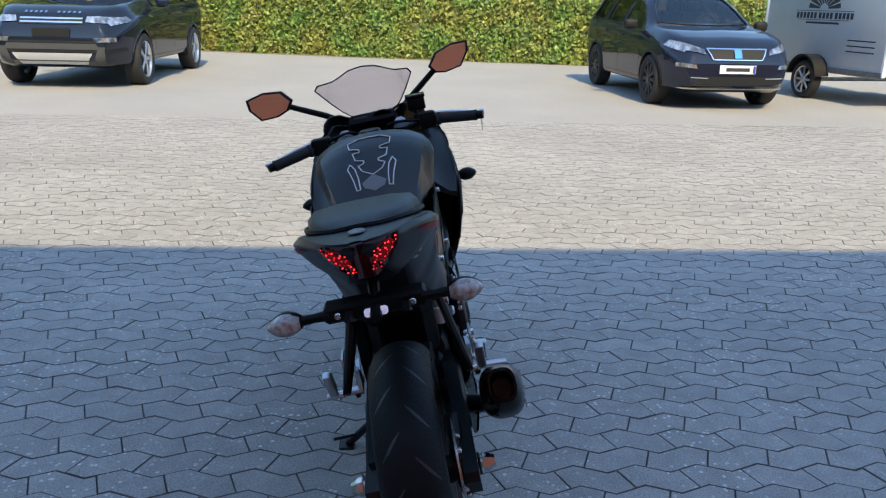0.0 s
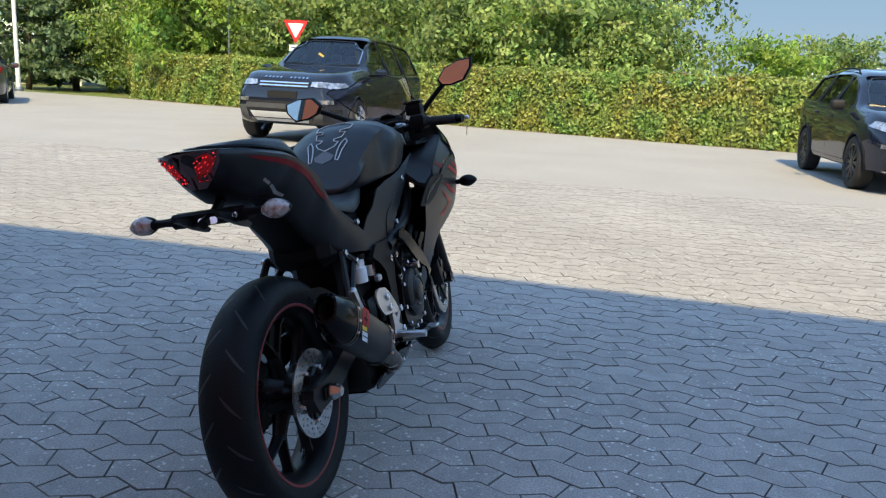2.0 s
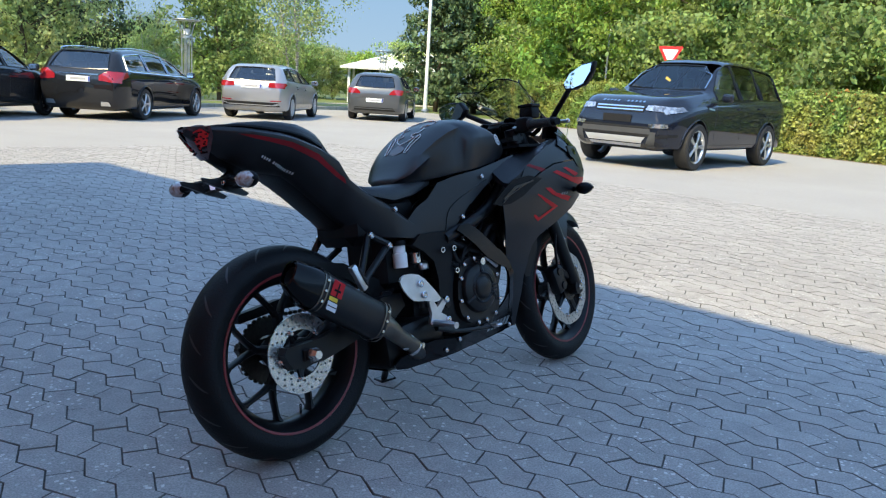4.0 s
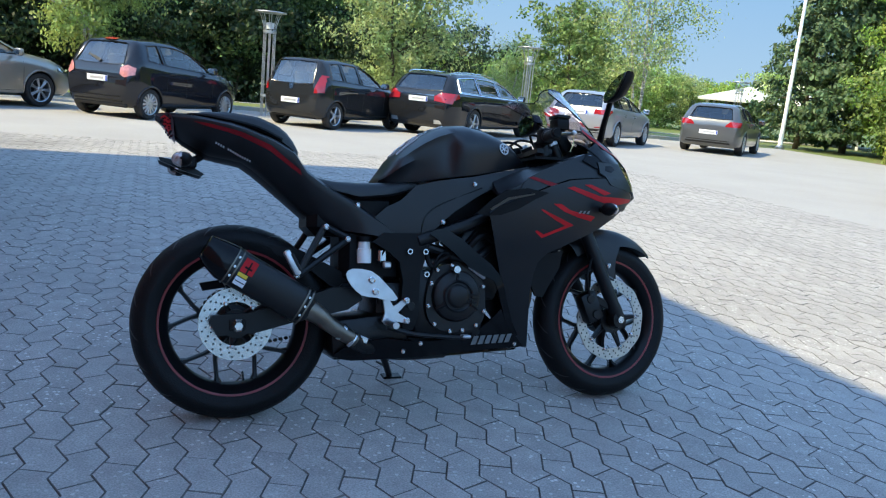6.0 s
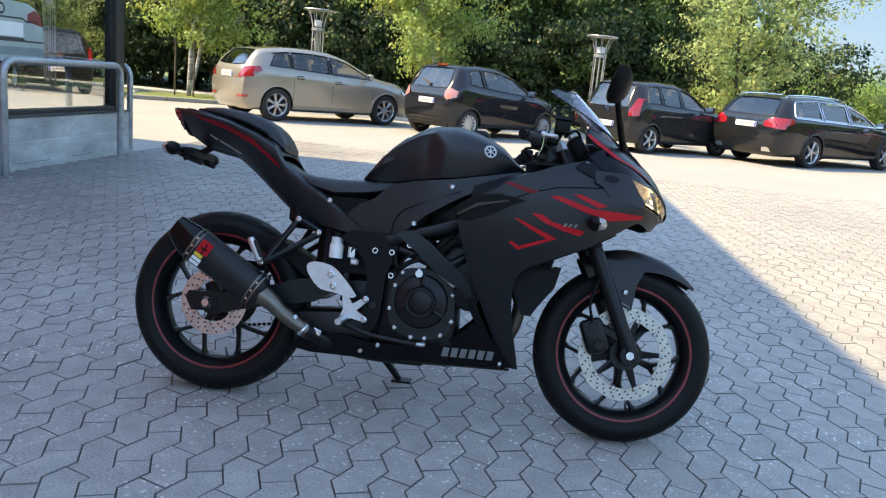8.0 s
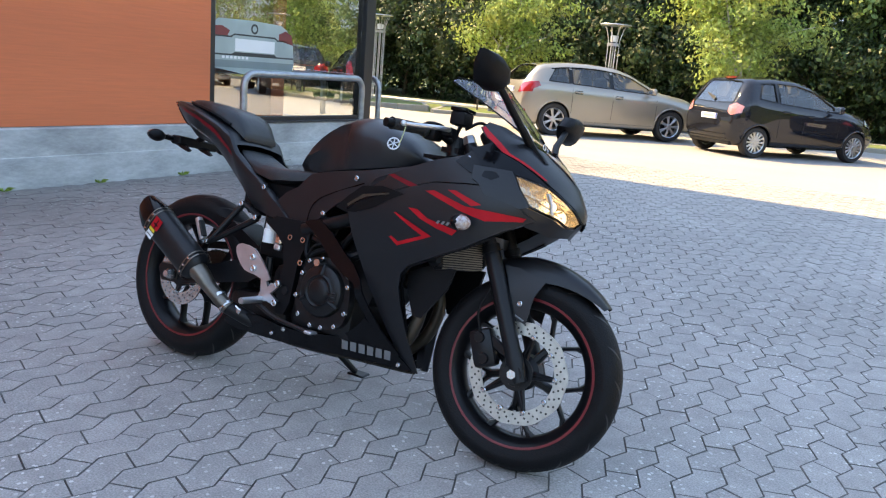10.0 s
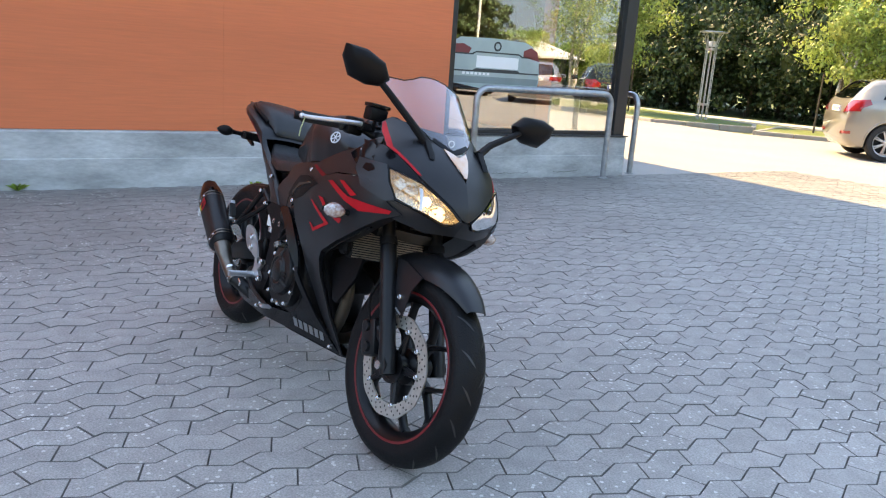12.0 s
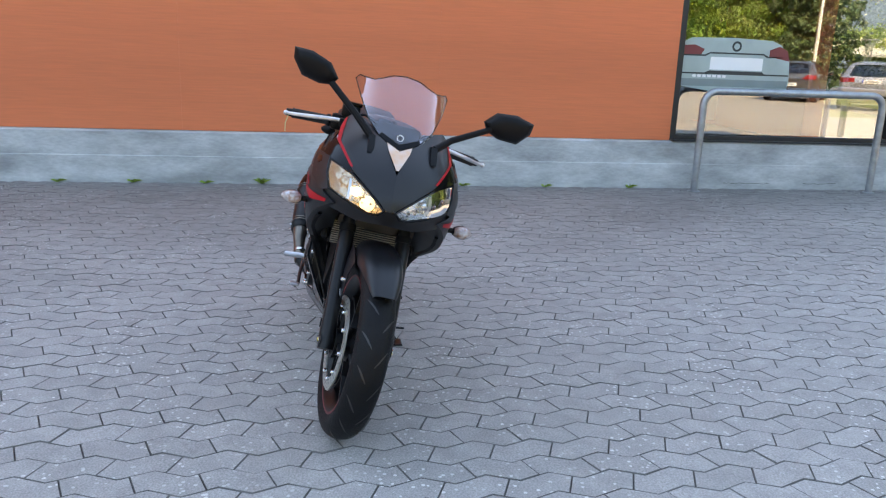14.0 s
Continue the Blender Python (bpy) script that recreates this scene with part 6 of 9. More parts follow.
# ---- the motorcycle ----
# Built upright: x forward from the rear axle, y to the left, z up from the ground; then leaned on its side stand.
LEAN, STEER = 12.3, 5.0
B = dict(
    matt=material("matt_black_fairing", (0.0074, 0.0078, 0.0098), 0.40, noise=0.15, scale=9, bump=0.02, bump_scale=400, spec=0.42),
    gloss=material("gloss_black_fairing", (0.0035, 0.0035, 0.0045), 0.13, spec=0.20, noise=0.1, scale=12),
    plastic=material("black_plastic", (0.0042, 0.0042, 0.005), 0.5, noise=0.25, scale=30, bump=0.08, bump_scale=300, spec=0.16),
    frame=material("black_frame_paint", (0.0062, 0.0066, 0.0078), 0.36, noise=0.2, scale=20, spec=0.26),
    engine=material("dark_engine_alloy", (0.0085, 0.0085, 0.0095), 0.36, metal=0.15, spec=0.32, noise=0.35, scale=26, bump=0.12, bump_scale=180),
    seat=material("seat_leather", (0.009, 0.0095, 0.011), 0.45, noise=0.15, scale=14, bump=0.12, bump_scale=420, spec=0.5),
    tyre=material("bike_tyre_rubber", (0.0056, 0.0058, 0.0066), 0.55, noise=0.35, scale=16, bump=0.22, bump_scale=190, spec=0.18),
    rim=material("black_rim_paint", (0.006, 0.006, 0.007), 0.32, coat=0.0, spec=0.2, noise=0.2, scale=20),
    red=material("red_decal", (0.46, 0.008, 0.016), 0.42, noise=0.2, scale=30, spec=0.2),
    dark_red=material("dark_red_decal", (0.20, 0.006, 0.012), 0.45, noise=0.25, scale=30, spec=0.2),
    disc=material("brake_disc_steel", (0.64, 0.64, 0.63), 0.24, metal=0.85, noise=0.2, scale=40, bump=0.05, bump_scale=300),
    alloy=material("brushed_alloy", (0.60, 0.61, 0.63), 0.34, metal=0.85, noise=0.15, scale=30, bump=0.04, bump_scale=200),
    bolt=material("bolt_steel", (0.62, 0.62, 0.62), 0.25, metal=1.0),
    pipe=material("stainless_exhaust_pipe", (0.20, 0.175, 0.145), 0.34, metal=0.9, noise=0.4, scale=16),
    header=material("brown_exhaust_header", (0.105, 0.085, 0.065), 0.5, metal=0.8, noise=0.5, scale=12),
    muffler=material("carbon_muffler_sleeve", (0.009, 0.009, 0.010), 0.38, spec=0.32, noise=0.2, scale=40, bump=0.06, bump_scale=260),
    radiator=material("radiator_fins", (0.34, 0.30, 0.25), 0.5, metal=0.5, noise=0.3, scale=30),
    white=material("white_print", (0.62, 0.64, 0.66), 0.5),
    grey=material("grey_print", (0.16, 0.165, 0.17), 0.5),
    yellow=material("yellow_print", (0.65, 0.45, 0.02), 0.5),
    grip=material("grip_rubber", (0.012, 0.012, 0.012), 0.8, noise=0.2, scale=60, bump=0.4, bump_scale=220),
    chain=material("oily_chain", (0.06, 0.055, 0.045), 0.45, metal=0.8, noise=0.4, scale=90),
    orange=material("orange_bulb", (0.60, 0.20, 0.05), 0.3, coat=0.6),
    reflector=material("lamp_reflector_bright", (0.70, 0.70, 0.70), 0.22, metal=1.0, bump=0.9, bump_scale=45),
    mirror=material("mirror_glass", (0.82, 0.82, 0.82), 0.015, metal=1.0),
    lens_red=material("tail_lens_red", (0.06, 0.002, 0.003), 0.10, coat=1.0),
    pearl=material("pale_lamp_wedge", (0.60, 0.50, 0.46), 0.22, coat=0.6, noise=0.25, scale=22, color2=(0.62, 0.36, 0.22)),
    bronze=material("dull_bronze", (0.06, 0.047, 0.032), 0.45, metal=0.3, noise=0.3, scale=30),
    disc_front=material("worn_front_disc", (0.52, 0.50, 0.45), 0.36, metal=0.6, noise=0.25, scale=40),
    rim_red=material("rim_tape_red", (0.17, 0.009, 0.013), 0.4, noise=0.3, scale=20),
    tank=material("matt_black_tank", (0.008, 0.0085, 0.011), 0.38, noise=0.15, scale=7, bump=0.02, bump_scale=400, spec=0.5),
    cloth=material("pale_tag", (0.55, 0.56, 0.30), 0.7),
)
led_red = glowing("red_led", (1.0, 0.02, 0.03), 1.7)
led_dim = glowing("red_lamp_glow", (0.45, 0.006, 0.010), 0.022)
led_white = glowing("plate_led", (0.75, 0.72, 1.0), 0.12)
bulb = glowing("headlamp_bulb", (1.0, 0.80, 0.50), 0.9)
warm_lamp = glowing("headlamp_glow", (1.0, 0.76, 0.46), 0.30)
lit_reflector = material("lit_lamp_reflector", (0.62, 0.55, 0.44), 0.16, metal=1.0, bump=1.0, bump_scale=55)
lit_reflector.node_tree.nodes["Principled BSDF"].inputs["Emission Color"].default_value = (1.0, 0.74, 0.42, 1)
lit_reflector.node_tree.nodes["Principled BSDF"].inputs["Emission Strength"].default_value = 0.018
screen_glass = glass("smoked_windscreen", (0.80, 0.76, 0.84), 0.0, 1.72)
lens_glass = thin_pane("clear_lens", (0.96, 0.96, 0.96), 1.45)

bike = thing("motorcycle", Matrix.Translation((0, -0.022, 0)) @ Matrix.Rotation(radians(0.5), 4, "Z") @ Matrix.Rotation(radians(-LEAN), 4, "X"), "matt black sports motorcycle with red stripes on its side stand", "motorcycle")


def put_on(name, bm, mat, parent=bike, label="", smooth=35):
    return part(name, bm, B.get(mat, mat) if isinstance(mat, str) else mat, parent, label, smooth)


def curve_at(pts):
    xs, ys = [p[0] for p in pts], [p[1] for p in pts]
    return lambda x: float(np.interp(x, xs, ys))


def bolt(x, y, z, r=0.009, axis="y", s=-1, parent=bike):
    d = 0.006 * s
    prof = [(0.0, d * 1.0), (r * 0.45, d * 1.0), (r * 0.5, d * 0.6), (r * 0.75, d * 1.1), (r, d * 0.8), (r, 0.0), (r, -d)]
    return put_on("bolt", lathe(prof, 12, axis, (x, y, z)), "bolt", parent, "small steel bolt")


# steering: everything turned with the front wheel sits under one part
AXLE_F = Vector((1.385, 0, 0.296))
AX_P, AX_D = Vector((1.480, 0, 0)), Vector((-math.sin(radians(24.8)), 0, math.cos(radians(24.8))))
TURN = Matrix.Translation(AX_P) @ Matrix.Rotation(radians(STEER), 4, AX_D) @ Matrix.Translation(-AX_P)


# -- wheels
def bike_wheel(name, centre, r, w, rim_r, disc_r, disc_y, m=Matrix(), spin=0.0, front=False):
    c = Vector(centre)
    prof = [(rim_r - 0.004, -w * 0.395)]
    for k in range(1, 20):
        a = math.pi * k / 20
        prof.append((rim_r + (r - rim_r) * math.sin(a) ** 0.70, -w / 2 * math.cos(a) * (0.965 if k in (1, 19) else 1.0)))
    prof.append((rim_r - 0.004, w * 0.395))
    tyre = moved(lathe(prof, 80, "y", c, closed=True), m)
    wheel = put_on("wheel", tyre, "tyre", bike, "black road tyre with sparse grooves", 60)
    # tread grooves cut as dark slots into the crown
    for k in range(18):
        for s in (-1, 1):
            g = bmesh.new()
            a0 = 2 * math.pi * (k + (0.5 if s > 0 else 0)) / 18
            rows = []
            for u in np.linspace(0, 1, 7):
                y = s * w * (0.06 + 0.30 * u + (0.04 if k % 2 else 0))
                a = a0 + 0.17 * u
                cr = rim_r + (r - rim_r) * max(0.0, 1 - (2 * y / w) ** 2) ** 0.35
                wd = 0.0095 * math.sin(math.pi * min(1, u * 0.9 + 0.08)) + 0.001
                t1 = Vector((-math.sin(a), 0, math.cos(a)))
                rad = Vector((math.cos(a), 0, math.sin(a)))
                p = rad * (cr + 0.0006) + Vector((0, y, 0))
                rows.append([c + p - t1 * wd / 2, c + p + t1 * wd / 2])
            vs = [[g.verts.new(q) for q in row] for row in rows]
            for a_, b_ in zip(vs, vs[1:]):
                g.faces.new((a_[0], a_[1], b_[1], b_[0]))
            put_on("tread_groove", moved(g, m), M["dark_frame"], wheel, "", 0)
    well = rim_r - 0.040
    inner_side = [(rim_r + 0.004, 0.385), (rim_r + 0.001, 0.402), (rim_r - 0.011, 0.388), (rim_r - 0.018, 0.34), (well + 0.006, 0.22), (well, 0.10)]
    outer_side = [(well + 0.012, 0.14), (rim_r - 0.008, 0.33)]
    ring = [(q, -y * w) for q, y in inner_side] + [(q, y * w) for q, y in inner_side[::-1]] + [(q, y * w) for q, y in outer_side[::-1]] + [(q, -y * w) for q, y in outer_side]
    rim_o = put_on("rim", moved(lathe(ring, 72, "y", c, closed=True), m), "rim", wheel, "gloss black cast rim")
    for s in (-1, 1):
        put_on("rim_stripe", moved(lathe([(rim_r - 0.0110, s * w * 0.396), (rim_r - 0.0045, s * w * 0.405), (rim_r - 0.0035, s * w * 0.398), (rim_r - 0.0105, s * w * 0.388)], 72, "y", c, closed=True), m), "rim_red", wheel, "thin red rim stripe")
    # five forked spokes
    def bar(p0, p1, sizes, bend):
        d = (p1 - p0).normalized()
        t1 = Vector((-d.z, 0, d.x))
        rows = []
        for u, hw, hy in sizes:
            p = p0.lerp(p1, u) + t1 * bend * math.sin(math.pi * u)
            rows.append([c + p + t1 * hw * ca_ + Vector((0, hy * sa_, 0)) for ca_, sa_ in ((-1, -0.5), (-0.5, -1), (0.5, -1), (1, -0.5), (1, 0.5), (0.5, 1), (-0.5, 1), (-1, 0.5))])
        return loft(rows)
    for k in range(5):
        a0 = spin + 2 * math.pi * k / 5
        at_r = lambda q, a: Vector((math.cos(a) * q, 0, math.sin(a) * q))
        put_on("spoke", moved(bar(at_r(0.040, a0), at_r(0.116, a0), ((0, 0.016, 0.026), (0.5, 0.0125, 0.020), (1, 0.0135, 0.016)), 0), m), "rim", rim_o)
        for d in (-1, 1):
            put_on("spoke", moved(bar(at_r(0.106, a0 + d * 0.045), at_r(well + 0.006, a0 + d * 0.345), ((0, 0.0085, 0.016), (0.3, 0.0068, 0.015), (0.8, 0.0066, 0.014), (1.0, 0.0135, 0.020)), -d * 0.005), m), "rim", rim_o)
    put_on("hub", moved(lathe([(0.0, -w * 0.55), (0.030, -w * 0.55), (0.034, -w * 0.3), (0.055, -w * 0.2), (0.055, w * 0.2), (0.034, w * 0.3), (0.030, w * 0.55), (0, w * 0.55)], 28, "y", c), m), "rim", wheel)
    put_on("valve", moved(tube([c + Vector((math.cos(4.9) * (well + 0.002), 0, math.sin(4.9) * (well + 0.002))), c + Vector((math.cos(4.9) * (well - 0.030), -0.012, math.sin(4.9) * (well - 0.030)))], 0.004, 8), m), "bolt", wheel)
    # drilled disc
    d = bmesh.new()
    n_h, rows_n = (30, 3) if front else (20, 3)
    inner = disc_r * (0.74 if front else 0.60)
    wave = lambda a: disc_r * (1 + (0.012 * math.sin(a * 10) if front else 0))
    ring = 144
    vo, vi, wo, wi = [], [], [], []
    for k in range(ring):
        a = 2 * math.pi * k / ring
        for lst, rr, yy in ((vo, wave(a), -0.0025), (vi, inner, -0.0025), (wo, wave(a), 0.0025), (wi, inner, 0.0025)):
            lst.append(d.verts.new(c + Vector((math.cos(a) * rr, disc_y + yy, math.sin(a) * rr))))
    for k in range(ring):
        j = (k + 1) % ring
        for q in ((vo[k], vo[j], vi[j], vi[k]), (wi[k], wi[j], wo[j], wo[k]), (vo[k], wo[k], wo[j], vo[j]), (vi[j], wi[j], wi[k], vi[k])):
            d.faces.new(q)
    bmesh.ops.recalc_face_normals(d, faces=d.faces)
    disc = put_on("brake_disc", moved(d, m), "disc_front" if front else "disc", wheel, "drilled steel brake disc")
    h = bmesh.new()
    for k in range(n_h):
        for q in range(rows_n):
            a = 2 * math.pi * (k + q * 0.33) / n_h
            rr = inner + (disc_r - inner) * (0.22 + 0.28 * q)
            for s in (-1, 1):
                bmesh.ops.create_circle(h, cap_ends=True, segments=8, radius=0.0034, matrix=Matrix.Translation(c + Vector((math.cos(a) * rr, disc_y + s * 0.0029, math.sin(a) * rr))) @ Matrix.Rotation(math.pi / 2, 4, "X"))
    put_on("disc_hole", moved(h, m), M["dark_frame"], disc, "", 0)
    for k in range(5):
        a = spin + 0.4 + 2 * math.pi * k / 5
        arm_bm = bmesh.new()
        for off in (-0.22, 0.22):
            tube([c + Vector((math.cos(a + off) * 0.036, disc_y + 0.004, math.sin(a + off) * 0.036)), c + Vector((math.cos(a) * inner * 1.02, disc_y, math.sin(a) * inner * 1.02))], 0.0075, 6, arm_bm)
        put_on("disc_arm", moved(arm_bm, m), "frame", disc)
    put_on("disc_carrier", moved(lathe([(0.028, disc_y - 0.008), (0.045, disc_y - 0.008), (0.045, disc_y + 0.012), (0.028, disc_y + 0.012)], 24, "y", c, closed=True), m), "frame", disc)
    if front:
        put_on("sensor_ring", moved(lathe([(0.040, disc_y - 0.012), (0.052, disc_y - 0.012), (0.052, disc_y - 0.009), (0.040, disc_y - 0.009)], 40, "y", c, closed=True), m), "engine", disc, "slotted sensor ring")
    for k in range(10 if front else 5):
        a = spin + 0.4 + 2 * math.pi * k / (10 if front else 5)
        q = m @ (c + Vector((math.cos(a) * inner * 1.03, disc_y - 0.004, math.sin(a) * inner * 1.03)))
        bolt(*q, 0.008, parent=disc)
    return wheel


rear_wheel = bike_wheel("rear", (0, 0, 0.311), 0.311, 0.146, 0.237, 0.114, -0.088, spin=0.384)
front_wheel = bike_wheel("front", AXLE_F, 0.296, 0.114, 0.229, 0.152, -0.062, TURN, 0.925, True)

# -- rear end: swingarm, axle, chain, caliper
for s in (-1, 1):
    arm = [(-0.085, 0.322), (-0.075, 0.342), (0.03, 0.346), (0.18, 0.384), (0.30, 0.425), (0.385, 0.425), (0.40, 0.385), (0.35, 0.352), (0.20, 0.322), (0.05, 0.284), (-0.06, 0.278)]
    put_on("swingarm", outline(arm, lambda u, v, s=s: Vector((u, s * (0.128 - 0.05 * max(0, u - 0.1)), v)), 0.06, 0.034 * s), "frame", bike, "black box-section swingarm")
put_on("swingarm_bridge", slab(0.07, 0.20, 0.07, (0.355, 0, 0.40), 0.02), "frame")
put_on("rear_axle", tube([(0, -0.165, 0.311), (0, 0.165, 0.311)], 0.012, 14), "bolt", bike, "steel axle")
for s in (-1, 1):
    put_on("axle_nut", lathe([(0, s * 0.168), (0.013, s * 0.168), (0.016, s * 0.160), (0.022, s * 0.150), (0.022, s * 0.140), (0, s * 0.140)], 6, "y", (0, 0, 0.311)), "bolt", bike, "steel axle nut")
    put_on("chain_adjuster", slab(0.05, 0.006, 0.034, (0.0, s * 0.132, 0.311), 0.003), "engine", bike)
cal = slab(0.10, 0.040, 0.055, (0.085, -0.085, 0.345), 0.012, Matrix.Rotation(radians(-30), 4, "Y"), 2)
put_on("rear_caliper", cal, "frame", bike, "black brake caliper")
put_on("sprocket", lathe([(0.045, 0.075), (0.098, 0.075), (0.098, 0.082), (0.045, 0.082)], 44, "y", (0, 0, 0.311), closed=True), "chain", bike, "steel chain sprocket")
ch = bmesh.new()
loop = [(0.098 * math.cos(a), 0.079, 0.311 + 0.098 * math.sin(a)) for a in np.linspace(1.45, 4.83, 18)]
loop = loop + [(x, 0.079, 0.311 - 0.098 + (x - 0.0) * 0.16) for x in np.linspace(0.05, 0.52, 14)] + [(0.55 + 0.035 * math.cos(a), 0.079, 0.335 + 0.035 * math.sin(a)) for a in np.linspace(-1.4, 1.4, 6)] \
    + [(x, 0.079, 0.405 + (0.55 - x) * 0.005) for x in np.linspace(0.52, 0.05, 14)]
for a_, b_ in zip(loop, loop[1:] + loop[:1]):
    a_, b_ = Vector(a_), Vector(b_)
    n = max(1, round((b_ - a_).length / 0.016))
    for i in range(n):
        q = a_.lerp(b_, (i + 0.5) / n)
        d = b_ - a_
        slab(0.0135, 0.012, 0.011, q, 0.003, Matrix.Rotation(-math.atan2(d.z, d.x), 4, "Y"), bm=ch)
put_on("drive_chain", ch, "chain", bike, "oily drive chain", 0)
put_on("chain_guard", outline([(-0.10, 0.43), (0.05, 0.455), (0.35, 0.45), (0.36, 0.42), (0.05, 0.425), (-0.09, 0.405)], lambda u, v: Vector((u, 0.10, v)), 0.1, 0.03), "plastic")
put_on("hugger", outline([(0.10, 0.56), (0.20, 0.545), (0.33, 0.48), (0.40, 0.44), (0.38, 0.40), (0.30, 0.43), (0.22, 0.49), (0.12, 0.53)], lambda u, v: Vector((u, -0.07, v)), 0.08, -0.14), "plastic")

# -- frame, engine
for s in (-1, 1):
    fr = [(0.42, 0.575), (0.46, 0.605), (0.62, 0.605), (0.615, 0.555), (0.586, 0.47), (0.580, 0.33), (0.563, 0.285), (0.526, 0.285), (0.520, 0.36), (0.526, 0.45), (0.512, 0.512), (0.470, 0.548)]
    put_on("frame_plate", outline(fr, lambda u, v, s=s: Vector((u, s * 0.152, v)), 0.08, s * 0.03), "plastic", bike, "black frame plate")
    put_on("frame_tube", tube([(0.58, s * 0.14, 0.58), (0.80, s * 0.15, 0.66), (0.98, s * 0.10, 0.78), (1.08, s * 0.03, 0.84)], 0.022, 12, smooth=4), "frame")
    put_on("frame_tube", tube([(0.62, s * 0.13, 0.56), (0.80, s * 0.14, 0.53), (0.98, s * 0.08, 0.72)], 0.016, 10, smooth=4), "frame")
    put_on("seat_tube", tube([(0.46, s * 0.12, 0.60), (0.30, s * 0.095, 0.66), (0.12, s * 0.075, 0.79)], 0.014, 10), "frame")
    put_on("frame_plug", lathe([(0, s * 0.156), (0.013, s * 0.156), (0.015, s * 0.150), (0.0, s * 0.150)], 14, "y", (0.555, 0, 0.365)), "engine")
put_on("engine_block", slab(0.26, 0.27, 0.24, (0.70, 0, 0.37), 0.03, seg=2), "engine", bike, "dark engine block")
put_on("cylinder_block", slab(0.20, 0.25, 0.24, (0.82, 0, 0.52), 0.02, Matrix.Rotation(radians(20), 4, "Y"), 2), "engine", bike, "dark finned cylinder")
put_on("gear_case", slab(0.20, 0.22, 0.20, (0.54, 0, 0.35), 0.04, seg=2), "engine")
put_on("sump", slab(0.26, 0.16, 0.07, (0.70, 0, 0.240), 0.025, seg=2), "engine")
CL = (0.712, 0, 0.398)
cover = [(0.615, 0.44), (0.64, 0.49), (0.70, 0.505), (0.78, 0.485), (0.815, 0.43), (0.82, 0.34), (0.79, 0.29), (0.70, 0.275), (0.63, 0.30), (0.605, 0.36)]
cov = put_on("engine_cover", outline(cover, lambda u, v: Vector((u, -0.158, v)), 0.05, -0.05, curve=4), "engine", bike, "dark cast engine cover")
put_on("clutch_cover", lathe([(0.0, -0.189), (0.030, -0.189), (0.036, -0.186), (0.040, -0.180), (0.068, -0.179), (0.082, -0.172), (0.088, -0.160), (0.088, -0.150)], 40, "y", CL), "engine", cov, "round clutch cover")
for k in range(3):
    a = radians(-20 + 14 * k)
    put_on("cover_rib", slab(0.034, 0.006, 0.006, (CL[0] + 0.055 * math.cos(a), -0.181, CL[2] + 0.055 * math.sin(a) - 0.005), 0.002), "frame", cov)
for k, (u, v) in enumerate([(0.622, 0.44), (0.643, 0.485), (0.695, 0.50), (0.775, 0.482), (0.81, 0.43), (0.815, 0.345), (0.785, 0.297), (0.735, 0.282), (0.69, 0.28), (0.635, 0.305), (0.612, 0.365)]):
    bolt(u, -0.162, v, 0.0075, parent=cov)
put_on("cover_ring", lathe([(0.044, -0.1795), (0.050, -0.184), (0.056, -0.1795)], 36, "y", CL), "frame", cov)
for k in range(3):
    a = radians(90 + 120 * k)
    put_on("cover_arm", tube([(CL[0] + 0.052 * math.cos(a), -0.178, CL[2] + 0.052 * math.sin(a)), (CL[0] + 0.086 * math.cos(a), -0.168, CL[2] + 0.086 * math.sin(a))], [0.010, 0.007], 8), "frame", cov)
for q in ((0.60, 0.545), (0.655, 0.575), (0.605, 0.47), (0.545, 0.545)):
    put_on("hose_clip", lathe([(0.006, -0.166), (0.0095, -0.166), (0.0095, -0.158), (0.006, -0.158)], 12, "y", (q[0], 0, q[1]), closed=True), "bolt", bike, "small steel hose clip")
put_on("wiring_plug", slab(0.028, 0.020, 0.022, (0.475, -0.135, 0.500), 0.005), "alloy", bike, "small bare metal plug")
put_on("pipe_bracket", slab(0.035, 0.008, 0.020, (0.385, -0.180, 0.262), 0.003, Matrix.Rotation(radians(20), 4, "Y")), "bolt", bike, "steel pipe bracket")
put_on("oil_filler", lathe([(0, -0.20), (0.012, -0.20), (0.013, -0.165), (0, -0.165)], 12, "y", (0.70, 0, 0.488)), "bolt", cov)
put_on("clutch_arm", slab(0.075, 0.012, 0.014, (0.785, -0.165, 0.478), 0.005, Matrix.Rotation(radians(35), 4, "Y")), "alloy", cov, "bare alloy lever")
put_on("hose", tube([(0.60, -0.14, 0.58), (0.62, -0.155, 0.50), (0.66, -0.15, 0.52), (0.74, -0.14, 0.56), (0.80, -0.13, 0.62)], 0.009, 8, smooth=5), "plastic")
put_on("hose", tube([(0.75, -0.15, 0.55), (0.80, -0.16, 0.60), (0.86, -0.14, 0.58), (0.90, -0.13, 0.50)], 0.011, 8, smooth=5), "plastic")
put_on("wire", tube([(0.62, -0.155, 0.46), (0.645, -0.165, 0.53), (0.70, -0.15, 0.56), (0.72, -0.14, 0.62)], 0.004, 6, smooth=5), "plastic")
put_on("wire", tube([(0.45, -0.12, 0.50), (0.47, -0.13, 0.55), (0.50, -0.12, 0.52), (0.53, -0.12, 0.56)], 0.004, 6, smooth=5), "plastic")
put_on("reservoir", lathe([(0, 0.505), (0.023, 0.505), (0.024, 0.55), (0.020, 0.553), (0.020, 0.575), (0, 0.575)], 18, "z", (0.405, -0.105, 0)), M["white_paint"], bike, "pale fluid reservoir with black cap")
